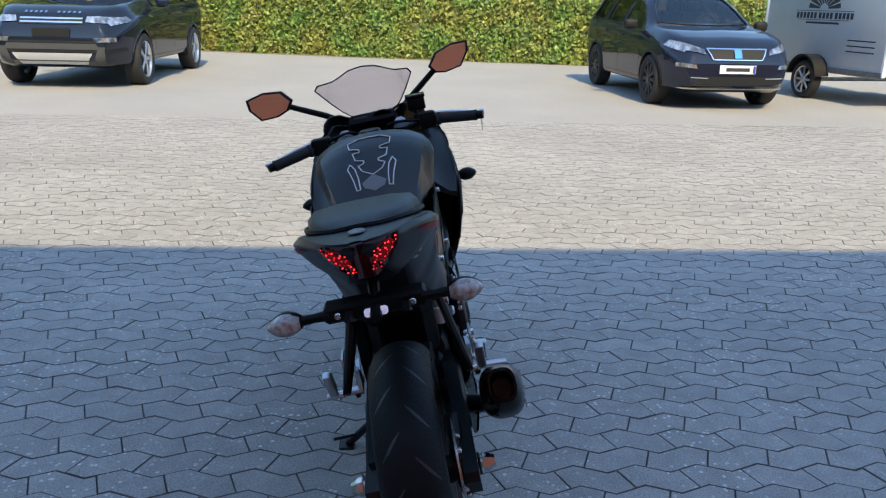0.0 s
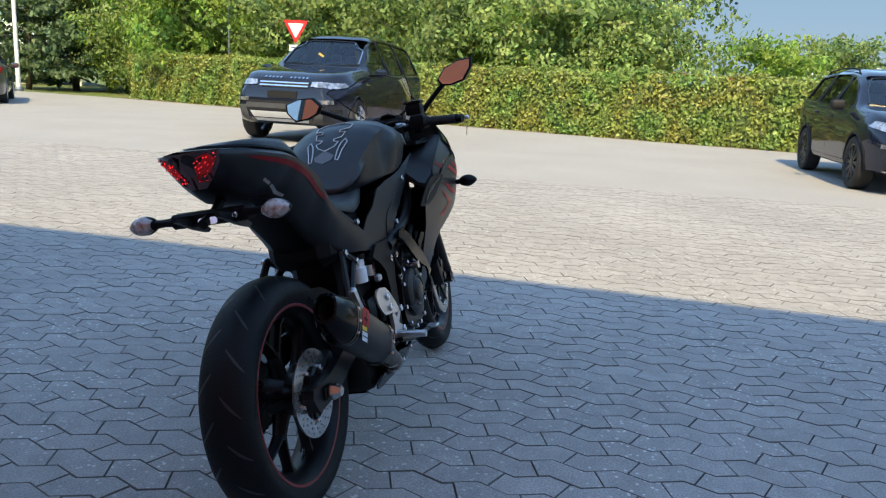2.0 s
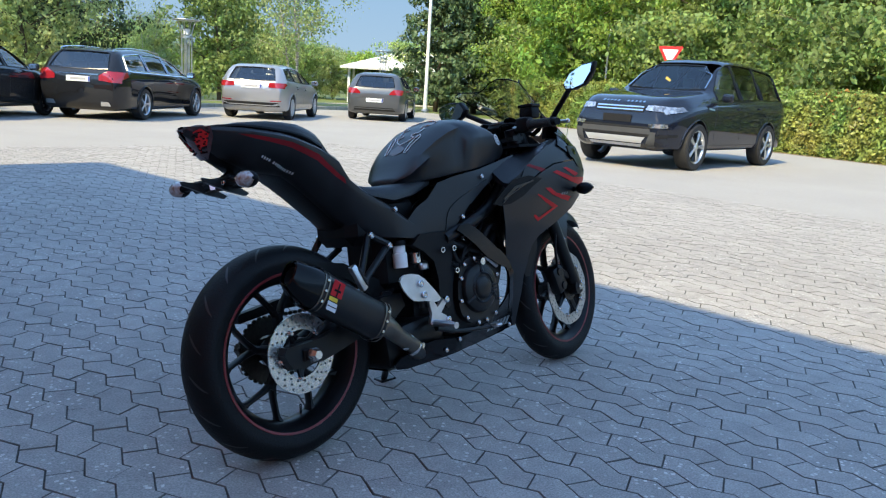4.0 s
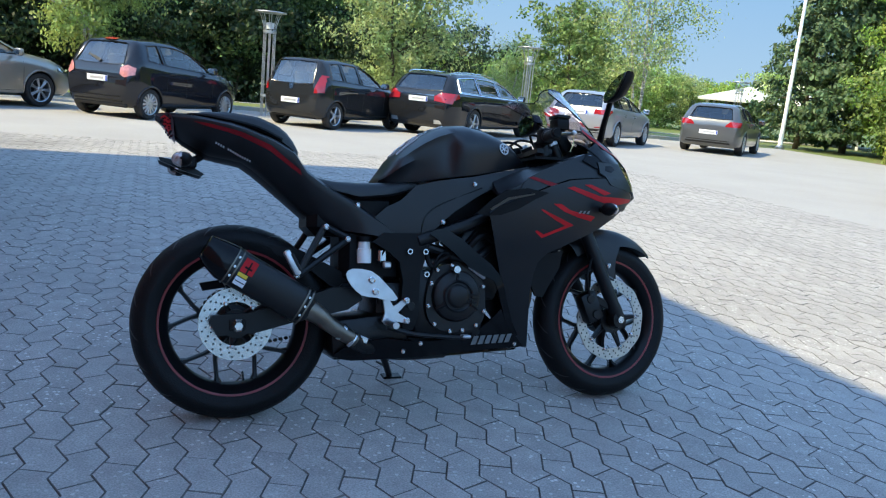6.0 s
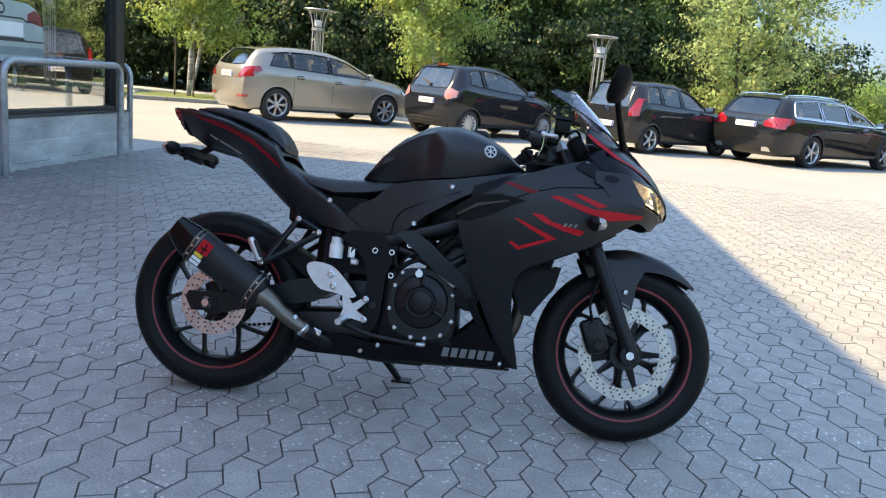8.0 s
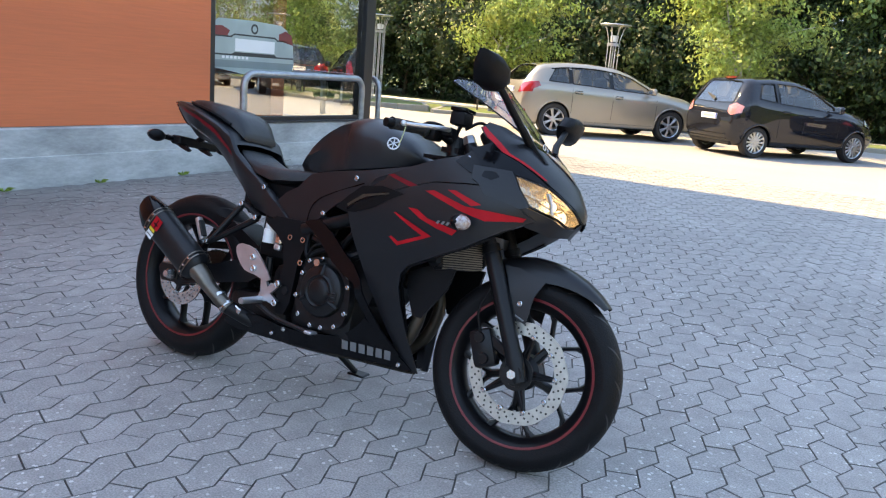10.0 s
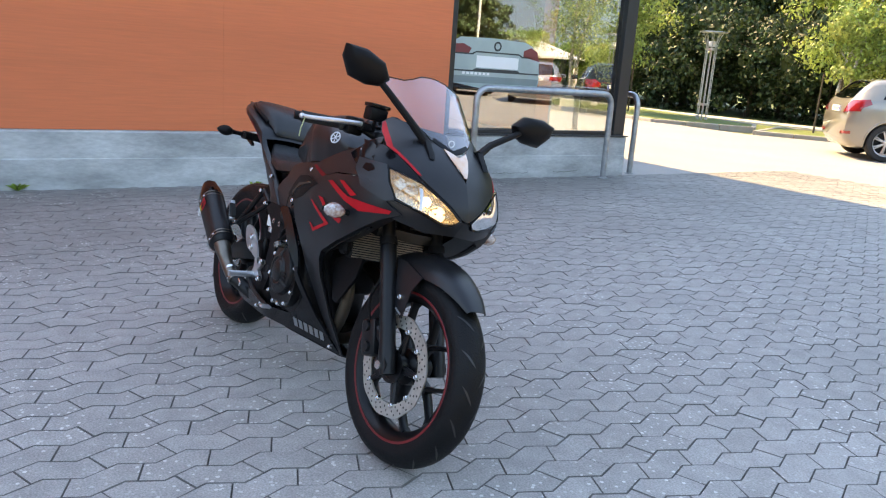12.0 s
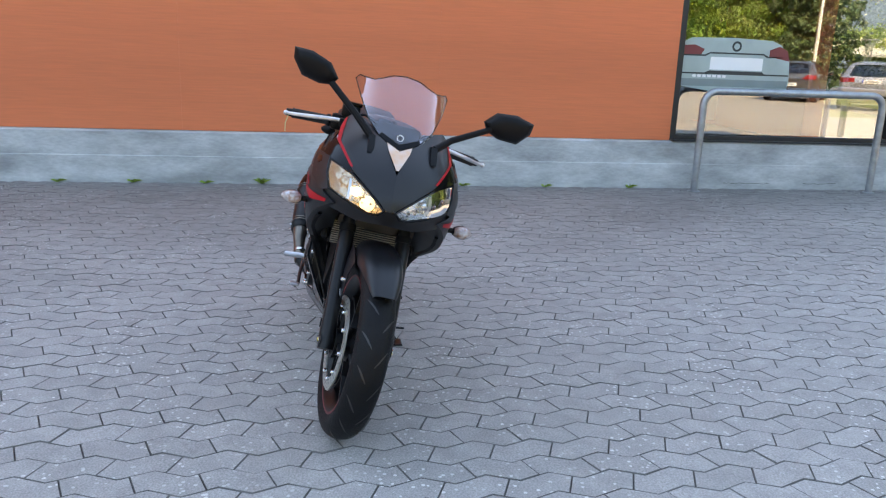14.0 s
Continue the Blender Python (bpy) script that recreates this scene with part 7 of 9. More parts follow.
put_on("reservoir_cap", lathe([(0, 0.577), (0.025, 0.577), (0.025, 0.592), (0, 0.594)], 18, "z", (0.405, -0.105, 0)), "plastic")
put_on("fitting", slab(0.03, 0.03, 0.045, (0.463, -0.115, 0.53), 0.006), "bolt", bike, "small bare metal fitting")
put_on("shock_spring", tube([(0.40 + 0.035 * math.cos(a), 0.035 * math.sin(a), 0.40 + a * 0.006) for a in np.linspace(0, 30, 120)], 0.006, 6), "frame", bike, "black coil spring")
put_on("seat_base", slab(0.30, 0.19, 0.15, (0.37, 0, 0.665), 0.03), "plastic")
put_on("rear_block", slab(0.22, 0.18, 0.20, (0.44, 0, 0.53), 0.03), "plastic")

put_on("airbox", slab(0.25, 0.17, 0.14, (0.815, 0, 0.692), 0.03, seg=3), "plastic", bike, "black air box under the tank")
# radiator and exhaust headers
rad = put_on("radiator", slab(0.035, 0.28, 0.17, (1.085, 0, 0.632), 0.006, Matrix.Rotation(radians(-12), 4, "Y")), "plastic", bike, "radiator with fine fins")
fin_me = bpy.data.meshes.new("fin")
fin_bm = slab(0.008, 0.265, 0.0036)
fin_bm.to_mesh(fin_me)
fin_bm.free()
fin_me.materials.append(B["radiator"])
for k in range(21):
    z = 0.556 + 0.0073 * k
    ob = new("fin", fin_me)
    ob.parent = rad
    ob.location = (1.106 - 0.21 * (z - 0.620), 0, z)
for s in (-1, 1):
    put_on("radiator_tank", slab(0.045, 0.03, 0.16, (1.085, s * 0.150, 0.636), 0.01, Matrix.Rotation(radians(-12), 4, "Y")), "plastic", rad)
    put_on("header_pipe", tube([(0.90, s * 0.055, 0.50), (1.00, s * 0.06, 0.47), (1.03, s * 0.06, 0.40), (0.99, s * 0.055, 0.29), (0.88, s * 0.04, 0.215), (0.70, -0.02, 0.195)], 0.021, 12, smooth=5), "header", bike, "brown heat-stained exhaust header")
put_on("collector_pipe", tube([(0.72, -0.02, 0.195), (0.55, -0.07, 0.20), (0.42, -0.13, 0.23), (0.345, -0.185, 0.265)], 0.026, 14, smooth=5), "engine", bike, "dark exhaust pipe")

put_on("exhaust_chamber", slab(0.27, 0.20, 0.135, (0.425, -0.030, 0.268), 0.030, Matrix.Rotation(radians(-6), 4, "Y"), 2), "engine", bike, "dark exhaust chamber under the engine")
for s in (-1, 1):
    cowl = [(0.995, 0.520), (1.06, 0.552), (1.15, 0.558), (1.135, 0.490), (1.085, 0.420), (1.066, 0.388), (1.035, 0.392), (1.00, 0.47)]
    put_on("inner_cowl", outline(cowl, lambda u, v, s=s: Vector((u, s * (0.118 - 0.10 * max(0.0, u - 1.05)), v)), 0.05, s * 0.010), "plastic", bike, "black inner cowl behind the front wheel", 40)

# muffler
mu0, mu1 = Vector((0.205, -0.210, 0.362)), Vector((-0.088, -0.212, 0.532))
md = (mu1 - mu0).normalized()
mup = Vector((0, 0, 1)) - md * md.z
mup.normalize()
mside = md.cross(mup)


def oval(p, a, b, n=28, flat=2.6):
    out = []
    for k in range(n):
        c, s = math.cos(2 * math.pi * k / n), math.sin(2 * math.pi * k / n)
        out.append(p + mup * b * math.copysign(abs(s) ** (2 / flat), s) + mside * a * math.copysign(abs(c) ** (2 / flat), c))
    return out


sleeve = loft([oval(mu0.lerp(mu1, u), a, b) for u, a, b in ((0.0, 0.030, 0.036), (0.04, 0.042, 0.050), (0.10, 0.046, 0.0555), (0.80, 0.0475, 0.058), (0.82, 0.0475, 0.058))])
muf = put_on("muffler", sleeve, "muffler", bike, "matt black hexagonal muffler")
endc = loft([oval(mu0.lerp(mu1, u) + mup * dz, a, b) for u, a, b, dz in ((0.80, 0.0485, 0.059, 0), (0.88, 0.0470, 0.0575, 0), (1.0, 0.038, 0.047, 0.004), (1.07, 0.030, 0.037, 0.010), (1.075, 0.0245, 0.030, 0.010), (1.0, 0.024, 0.028, 0.004), (0.9, 0.023, 0.027, 0))], caps=False)
put_on("end_cap", endc, "gloss", muf, "gloss black muffler end cap")
put_on("outlet", loft([oval(mu0.lerp(mu1, u) + mup * 0.006, 0.022, 0.026, 20, 2) for u in (0.82, 1.05)], caps=False), M["dark_frame"], muf, "dark open outlet")
put_on("outlet_back", loft([oval(mu0.lerp(mu1, u), 0.024, 0.028, 20, 2) for u in (0.80, 0.83)]), M["dark_frame"], muf)
for u, half in ((0.06, 0.008), (0.105, 0.008), (0.765, 0.007), (0.81, 0.007)):
    put_on("clamp", loft([oval(mu0.lerp(mu1, u + d), 0.0495, 0.0605) for d in (-half, half)], caps=False), "pipe", muf, "thin steel muffler strap")
for u in (0.082, 0.787):
    for v in (-0.030, 0.0, 0.030):
        p = mu0.lerp(mu1, u) + mup * v + (mside if mside.y < 0 else -mside) * (0.0495 - 0.004 * (abs(v) > 0.01))
        put_on("rivet", lathe([(0.0, -0.003), (0.004, -0.003), (0.005, 0.0), (0.005, 0.004)], 8, "y", p), "bolt", muf, "small steel rivet")
pipe_pts = [mu0 + md * 0.02, mu0 - md * 0.03, Vector((0.27, -0.205, 0.315)), Vector((0.32, -0.198, 0.283)), Vector((0.355, -0.188, 0.262))]
put_on("link_pipe", tube(pipe_pts, [0.036, 0.030, 0.0245, 0.024, 0.024], 18, smooth=4), "pipe", bike, "stainless link pipe")
for q in (0.31, 0.345):
    put_on("pipe_ring", lathe([(0.0245, -0.006), (0.0275, -0.006), (0.0275, 0.006), (0.0245, 0.006)], 20, "x", closed=True), "bolt", bike).matrix_basis = Matrix.Translation((q, -0.195 + (q - 0.31) * 0.2, 0.29 - (q - 0.31) * 0.7)) @ Matrix.Rotation(radians(35), 4, "Y")


def on_muffler(u, v, off=0.0505):
    return mu0.lerp(mu1, u) + mup * v - mside * 0 + (mside if mside.y < 0 else -mside) * off


for nm, mat, u0, u1, v0, v1 in (("label", "red", 0.615, 0.735, -0.004, 0.040), ("label", "yellow", 0.645, 0.735, -0.018, -0.007), ("label", "white", 0.635, 0.735, -0.045, -0.021), ("label_cross", "plastic", 0.64, 0.71, 0.010, 0.016), ("label_cross", "plastic", 0.665, 0.68, -0.004, 0.034), ("label_line", "plastic", 0.64, 0.73, -0.035, -0.032)):
    b = bmesh.new()
    off = 0.0492 + (0.0006 if nm != "label" else 0)
    b.faces.new([b.verts.new(on_muffler(u, v, off)) for u, v in ((u0, v0), (u1, v0), (u1, v1), (u0, v1))])
    put_on(nm, b, mat, muf, "printed maker's label" if mat == "red" else "", 0)

# -- foot controls
for s in (-1, 1):
    hp = [(0.328, 0.470), (0.350, 0.488), (0.412, 0.480), (0.455, 0.445), (0.502, 0.392), (0.470, 0.385), (0.430, 0.395), (0.381, 0.402), (0.345, 0.435)]
    plate = put_on("heel_plate", outline(hp, lambda u, v, s=s: Vector((u, s * 0.176, v)), 0.06, s * 0.006, curve=2), "alloy", bike, "brushed alloy heel plate")
    for u, v in ((0.412, 0.452), (0.424, 0.415)):
        bolt(u, s * 0.178, v, 0.0115, s=s, parent=plate)
    put_on("peg_bracket", outline([(0.455, 0.385), (0.475, 0.388), (0.490, 0.365), (0.528, 0.390), (0.540, 0.380), (0.505, 0.345), (0.538, 0.325), (0.532, 0.310), (0.49, 0.318), (0.465, 0.305), (0.452, 0.318), (0.462, 0.345)],
           lambda u, v, s=s: Vector((u, s * 0.168, v)), 0.06, s * 0.012), "alloy", bike, "alloy footpeg bracket")
    for u, v in ((0.533, 0.384), (0.534, 0.318)):
        bolt(u, s * 0.170, v, 0.011, s=s)
    put_on("footpeg", tube([(0.470, s * 0.165, 0.318), (0.470, s * 0.262, 0.312)], [0.012, 0.011], 10), "alloy", bike, "alloy footpeg")
    put_on("pillion_bracket", tube([(0.27, s * 0.115, 0.622), (0.175, s * 0.155, 0.462)], 0.011, 8), "frame")
    put_on("pillion_bracket", tube([(0.345, s * 0.115, 0.580), (0.175, s * 0.155, 0.462)], 0.011, 8), "frame")
    put_on("pillion_bracket", tube([(0.27, s * 0.115, 0.622), (0.35, s * 0.115, 0.585)], 0.011, 8), "frame")
    for u, v in ((0.272, 0.620), (0.344, 0.582), (0.172, 0.464)):
        bolt(u, s * (0.128 if u > 0.2 else 0.168), v, 0.0095, s=s)
    peg = put_on("pillion_peg", slab(0.022, 0.022, 0.085, (0.155, s * 0.185, 0.505), 0.006, Matrix.Rotation(radians(-28), 4, "Y"), 2), "alloy", bike, "folded alloy pillion peg with rubber")
    put_on("peg_rubber", slab(0.010, 0.025, 0.06, (0.166, s * 0.187, 0.508), 0.003, Matrix.Rotation(radians(-28), 4, "Y")), "grip", peg)
put_on("brake_pedal", tube([(0.47, -0.175, 0.300), (0.56, -0.185, 0.275), (0.70, -0.19, 0.262), (0.735, -0.20, 0.262)], [0.009, 0.0075, 0.007, 0.007], 10, smooth=4), "engine", bike, "dark brake pedal")
put_on("pedal_pad", slab(0.030, 0.040, 0.010, (0.73, -0.205, 0.266), 0.004), "alloy")
put_on("gear_pedal", tube([(0.47, 0.175, 0.300), (0.60, 0.185, 0.275), (0.70, 0.20, 0.285), (0.70, 0.235, 0.285)], 0.008, 8, smooth=4), "frame")
put_on("side_stand", tube([(0.50, 0.10, 0.235), (0.56, 0.17, 0.155), (0.615, 0.265, 0.068)], [0.016, 0.013, 0.012], 10), "frame", bike, "black side stand")
put_on("stand_foot", slab(0.075, 0.05, 0.010, (0.625, 0.272, 0.062), 0.004, Matrix.Rotation(radians(11.5), 4, "X")), "frame")
put_on("stand_hook", tube([(0.585, 0.215, 0.11), (0.575, 0.30, 0.115)], 0.005, 8), "frame")
put_on("master_cylinder_rear", tube([(0.455, -0.135, 0.37), (0.45, -0.135, 0.46)], 0.013, 10), "engine")

# -- gloss lower cowl
low_w = curve_at([(0.19, 0.030), (0.25, 0.062), (0.33, 0.105), (0.40, 0.135), (0.45, 0.160), (0.515, 0.185), (0.60, 0.222)])


def keel(u, v):
    """Half width of the belly: the two sides draw together towards the front."""
    return low_w(v) + 0.24 * max(0.0, 1.03 - u)


def cowl_y(u, v):
    return min(0.10 + 0.105 * min(1, max(0, (v - 0.17) / 0.30)) ** 0.7 + 0.01 * (u - 0.7), keel(u, v) - 0.022)


blade = [(0.608, 0.604), (0.625, 0.618), (0.668, 0.622), (0.72, 0.592), (0.79, 0.535), (0.832, 0.505), (0.862, 0.47), (0.90, 0.385), (0.945, 0.305), (0.99, 0.25), (0.975, 0.24), (0.92, 0.30), (0.872, 0.385), (0.842, 0.450), (0.80, 0.468), (0.745, 0.500), (0.69, 0.548), (0.64, 0.585)]
belly = [(0.300, 0.212), (0.33, 0.232), (0.40, 0.252), (0.47, 0.262), (0.56, 0.248), (0.66, 0.248), (0.77, 0.262), (0.82, 0.285), (0.865, 0.325), (0.885, 0.35), (0.92, 0.31), (0.965, 0.262), (1.030, 0.205), (1.00, 0.200), (0.90, 0.203), (0.70, 0.196), (0.50, 0.190), (0.36, 0.188), (0.315, 0.196)]
for s in (-1, 1):
    put_on("cowl_blade", outline(blade, lambda u, v, s=s: Vector((u, s * min(0.180 + 0.03 * (0.55 - v) * (v > 0.3) + 0.02 * max(0, u - 0.8), keel(u, v) + 0.002), v)), 0.03, s * 0.008), "gloss", bike, "gloss black fairing blade")
    put_on("belly_pan", outline(belly, lambda u, v, s=s: Vector((u, s * (cowl_y(u, v) + 0.022), v)), 0.03, s * 0.006), "gloss", bike, "gloss black belly pan")
    for u, v in ((0.587, 0.241), (0.53, 0.215), (0.985, 0.216)):
        bolt(u, s * (cowl_y(u, v) + 0.024), v, 0.0075, s=s)
    for k in range(6):                      # maker's lettering as plain slanted bars
        x = 0.792 + 0.029 * k
        put_on("letter_bar", outline([(x, 0.224), (x + 0.021, 0.224), (x + 0.026, 0.256), (x + 0.005, 0.256)], lambda u, v, s=s: Vector((u, s * (cowl_y(u, v) + 0.0235), v)), 0.02, 0), "grey", bike, "", 0)
put_on("belly_floor", outline([(0.31, -0.10), (0.72, -0.095), (1.0, -0.02), (1.02, 0), (1.0, 0.02), (0.72, 0.095), (0.31, 0.10)], lambda u, v: Vector((u, v, 0.195)), 0.08, 0.006), "gloss")

# -- main fairing: one smooth shell, given by its half width and its nose line
half_w = curve_at([(0.19, 0.030), (0.25, 0.062), (0.33, 0.105), (0.40, 0.135), (0.45, 0.160), (0.515, 0.185), (0.60, 0.222), (0.68, 0.243), (0.76, 0.250), (0.82, 0.246), (0.87, 0.236), (0.93, 0.208), (0.98, 0.182), (1.03, 0.16)])
nose_x = curve_at([(0.19, 1.40), (0.55, 1.42), (0.66, 1.425), (0.72, 1.455), (0.757, 1.484), (0.80, 1.476), (0.86, 1.442), (0.90, 1.405), (0.94, 1.356), (0.98, 1.292), (1.03, 1.215)])


def shell_y(x, z):
    x0 = 1.08
    xt = nose_x(z)
    u = max(0.0, (x - x0) / (xt - x0))
    back = 1 - 0.16 * max(0, (0.98 - x) / 0.4) ** 1.3
    return half_w(z) * back * max(0.0, 1 - u ** 3.6) ** 0.62


def shell_x(y, z):
    x0 = 1.08
    k = min(1.0, abs(y) / half_w(z))
    return x0 + (nose_x(z) - x0) * max(0.0, 1 - k ** (1 / 0.62)) ** (1 / 3.6)


def side(s, off=0.0):
    return lambda u, v: Vector((u, s * (shell_y(u, v) + off), v))


def face(off=0.0):
    def put(u, v):
        return Vector((shell_x(u, v) + off, u, v))
    return put


main = [(0.800, 0.676), (0.835, 0.702), (0.90, 0.728), (0.965, 0.752), (1.02, 0.775), (1.10, 0.80), (1.20, 0.81), (1.285, 0.815), (1.325, 0.790), (1.375, 0.760), (1.400, 0.742), (1.345, 0.712), (1.285, 0.672), (1.217, 0.630), (1.12, 0.584),
        (1.035, 0.545), (1.008, 0.515), (0.999, 0.470), (1.003, 0.40), (1.018, 0.32), (1.046, 0.200), (1.000, 0.206), (0.960, 0.290), (0.915, 0.385), (0.870, 0.480), (0.828, 0.590)]
upper = [(0.935, 0.800), (0.99, 0.828), (1.08, 0.866), (1.18, 0.898), (1.235, 0.912), (1.27, 0.885), (1.288, 0.840), (1.285, 0.819), (1.20, 0.814), (1.10, 0.804), (1.02, 0.779), (0.965, 0.756), (0.90, 0.732), (0.905, 0.76)]
for s in (-1, 1):
    put_on("side_fairing", outline(main, side(s), 0.025, s * 0.005), "matt", bike, "matt black side fairing with red stripes", 40)
    put_on("upper_fairing", outline(upper, side(s, -0.006), 0.025, s * 0.005), "matt", bike, "matt black upper fairing", 40)
    # intake duct behind the upper edge: flush black panel, its recess's shade as colour
    put_on("duct", outline([(0.753, 0.676), (0.80, 0.718), (0.852, 0.755), (0.93, 0.765), (1.012, 0.752), (0.96, 0.728), (0.902, 0.694), (0.84, 0.672), (0.788, 0.668)], lambda u, v, s=s: Vector((u, s * (shell_y(u, v) + 0.0015), v)), 0.03, s * 0.004), "plastic", bike, "flush black panel for the shaded air duct")
    put_on("duct_bar", outline([(0.80, 0.692), (0.86, 0.730), (0.955, 0.748), (0.958, 0.744), (0.866, 0.723), (0.806, 0.687)], lambda u, v, s=s: Vector((u, s * (shell_y(u, v) + 0.004), v)), 0.03, s * 0.004), "bronze", bike, "bronze bar in the duct")
    rows = []
    for x, zo, yi, zi in ((0.84, 0.742, 0.150, 0.800), (0.90, 0.772, 0.155, 0.815), (0.96, 0.808, 0.150, 0.838), (1.02, 0.838, 0.135, 0.852), (1.10, 0.870, 0.125, 0.868), (1.18, 0.895, 0.120, 0.880)):
        yo = shell_y(x, zo) - 0.010
        rows.append([Vector((x, s * yo, zo)), Vector((x, s * (yo * 0.7 + yi * 0.3), zo + 0.006)), Vector((x, s * (yo * 0.3 + yi * 0.7), (zo + zi) / 2 + 0.006)), Vector((x, s * yi, zi)), Vector((x, s * (yi - 0.01), zi - 0.03)), Vector((x, s * yo, zo - 0.02))])
    put_on("inner_cover", loft(rows), "matt", bike, "matt black inner cover beside the tank", 45)
    put_on("duct_edge", tube([(0.800, s * shell_y(0.80, 0.676), 0.678), (0.835, s * shell_y(0.835, 0.702), 0.704), (0.90, s * shell_y(0.90, 0.73), 0.731), (0.945, s * shell_y(0.945, 0.745), 0.747)], 0.004, 8), "gloss")
    # dark inner closing panel and inner fairing turned inwards towards the wheel
    put_on("inner_fairing", outline([(1.035, 0.545), (1.12, 0.584), (1.217, 0.630), (1.30, 0.68), (1.25, 0.70), (1.10, 0.66), (1.02, 0.60), (0.985, 0.50), (0.985, 0.36), (1.01, 0.30), (1.003, 0.40), (0.999, 0.47), (1.008, 0.515)],
           lambda u, v, s=s: Vector((u, s * (shell_y(u, v) - 0.030), v)), 0.04, s * 0.012), "plastic", bike, "black inner fairing")
    lip = [(1.046, s * shell_y(1.046, 0.2), 0.200), (1.018, s * shell_y(1.018, 0.32), 0.32), (1.003, s * shell_y(1.0, 0.4), 0.40), (0.999, s * shell_y(1.0, 0.47), 0.47), (1.008, s * shell_y(1.0, 0.515), 0.515), (1.035, s * shell_y(1.035, 0.545), 0.545)]
    rows = [[Vector(p), Vector((p[0] - 0.02, p[1] * 0.72, p[2]))] for p in lip]
    put_on("fairing_lip", loft(rows, False, False), "matt")
    chin = [(1.035, 0.545), (1.12, 0.584), (1.217, 0.630), (1.285, 0.672), (1.345, 0.712), (1.400, 0.742)]
    rows = [[Vector((u, s * shell_y(u, v), v)), Vector((u - 0.015, s * shell_y(u, v) * 0.86, v - 0.006)), Vector((u - 0.03, s * shell_y(u, v) * 0.6, v + 0.012))] for u, v in chin]
    put_on("fairing_underside", loft(rows, False, False), "matt")
    for nm, mat, poly in (
            ("red_stripe", "dark_red", [(0.935, 0.801), (0.955, 0.806), (1.065, 0.780), (1.050, 0.768)]),
            ("red_stripe", "red", [(1.080, 0.772), (1.108, 0.778), (1.215, 0.748), (1.380, 0.745), (1.372, 0.734), (1.275, 0.717), (1.200, 0.733)]),
            ("red_stripe", "red", [(1.150, 0.786), (1.176, 0.788), (1.262, 0.760), (1.232, 0.752)]),
            ("red_stripe", "red", [(0.982, 0.694), (0.990, 0.696), (1.118, 0.645), (1.000, 0.598), (0.970, 0.620), (0.978, 0.624), (1.004, 0.611), (1.085, 0.642), (1.04, 0.662)]),
            ("red_stripe", "red", [(1.030, 0.716), (1.062, 0.716), (1.10, 0.695), (1.20, 0.676), (1.185, 0.660), (1.13, 0.672), (1.075, 0.690)])):
        put_on(nm, outline(poly, side(s, 0.0022 if poly[0][1] < 0.8 else -0.004), 0.03, 0), mat, bike, "red fairing stripe")
    for k in range(3):
        put_on("stripe_print", outline([(1.130 + 0.016 * k, 0.686), (1.138 + 0.016 * k, 0.685), (1.145 + 0.016 * k, 0.695), (1.137 + 0.016 * k, 0.696)], side(s, 0.0032), 0.03, 0), "grey", bike, "", 0)
    for u, v in ((0.66, 0.645), (1.185, 0.885)):
        bolt(u, s * (shell_y(u, v) - (0.045 if u < 1 else 0.008)), v, 0.0085, s=s)

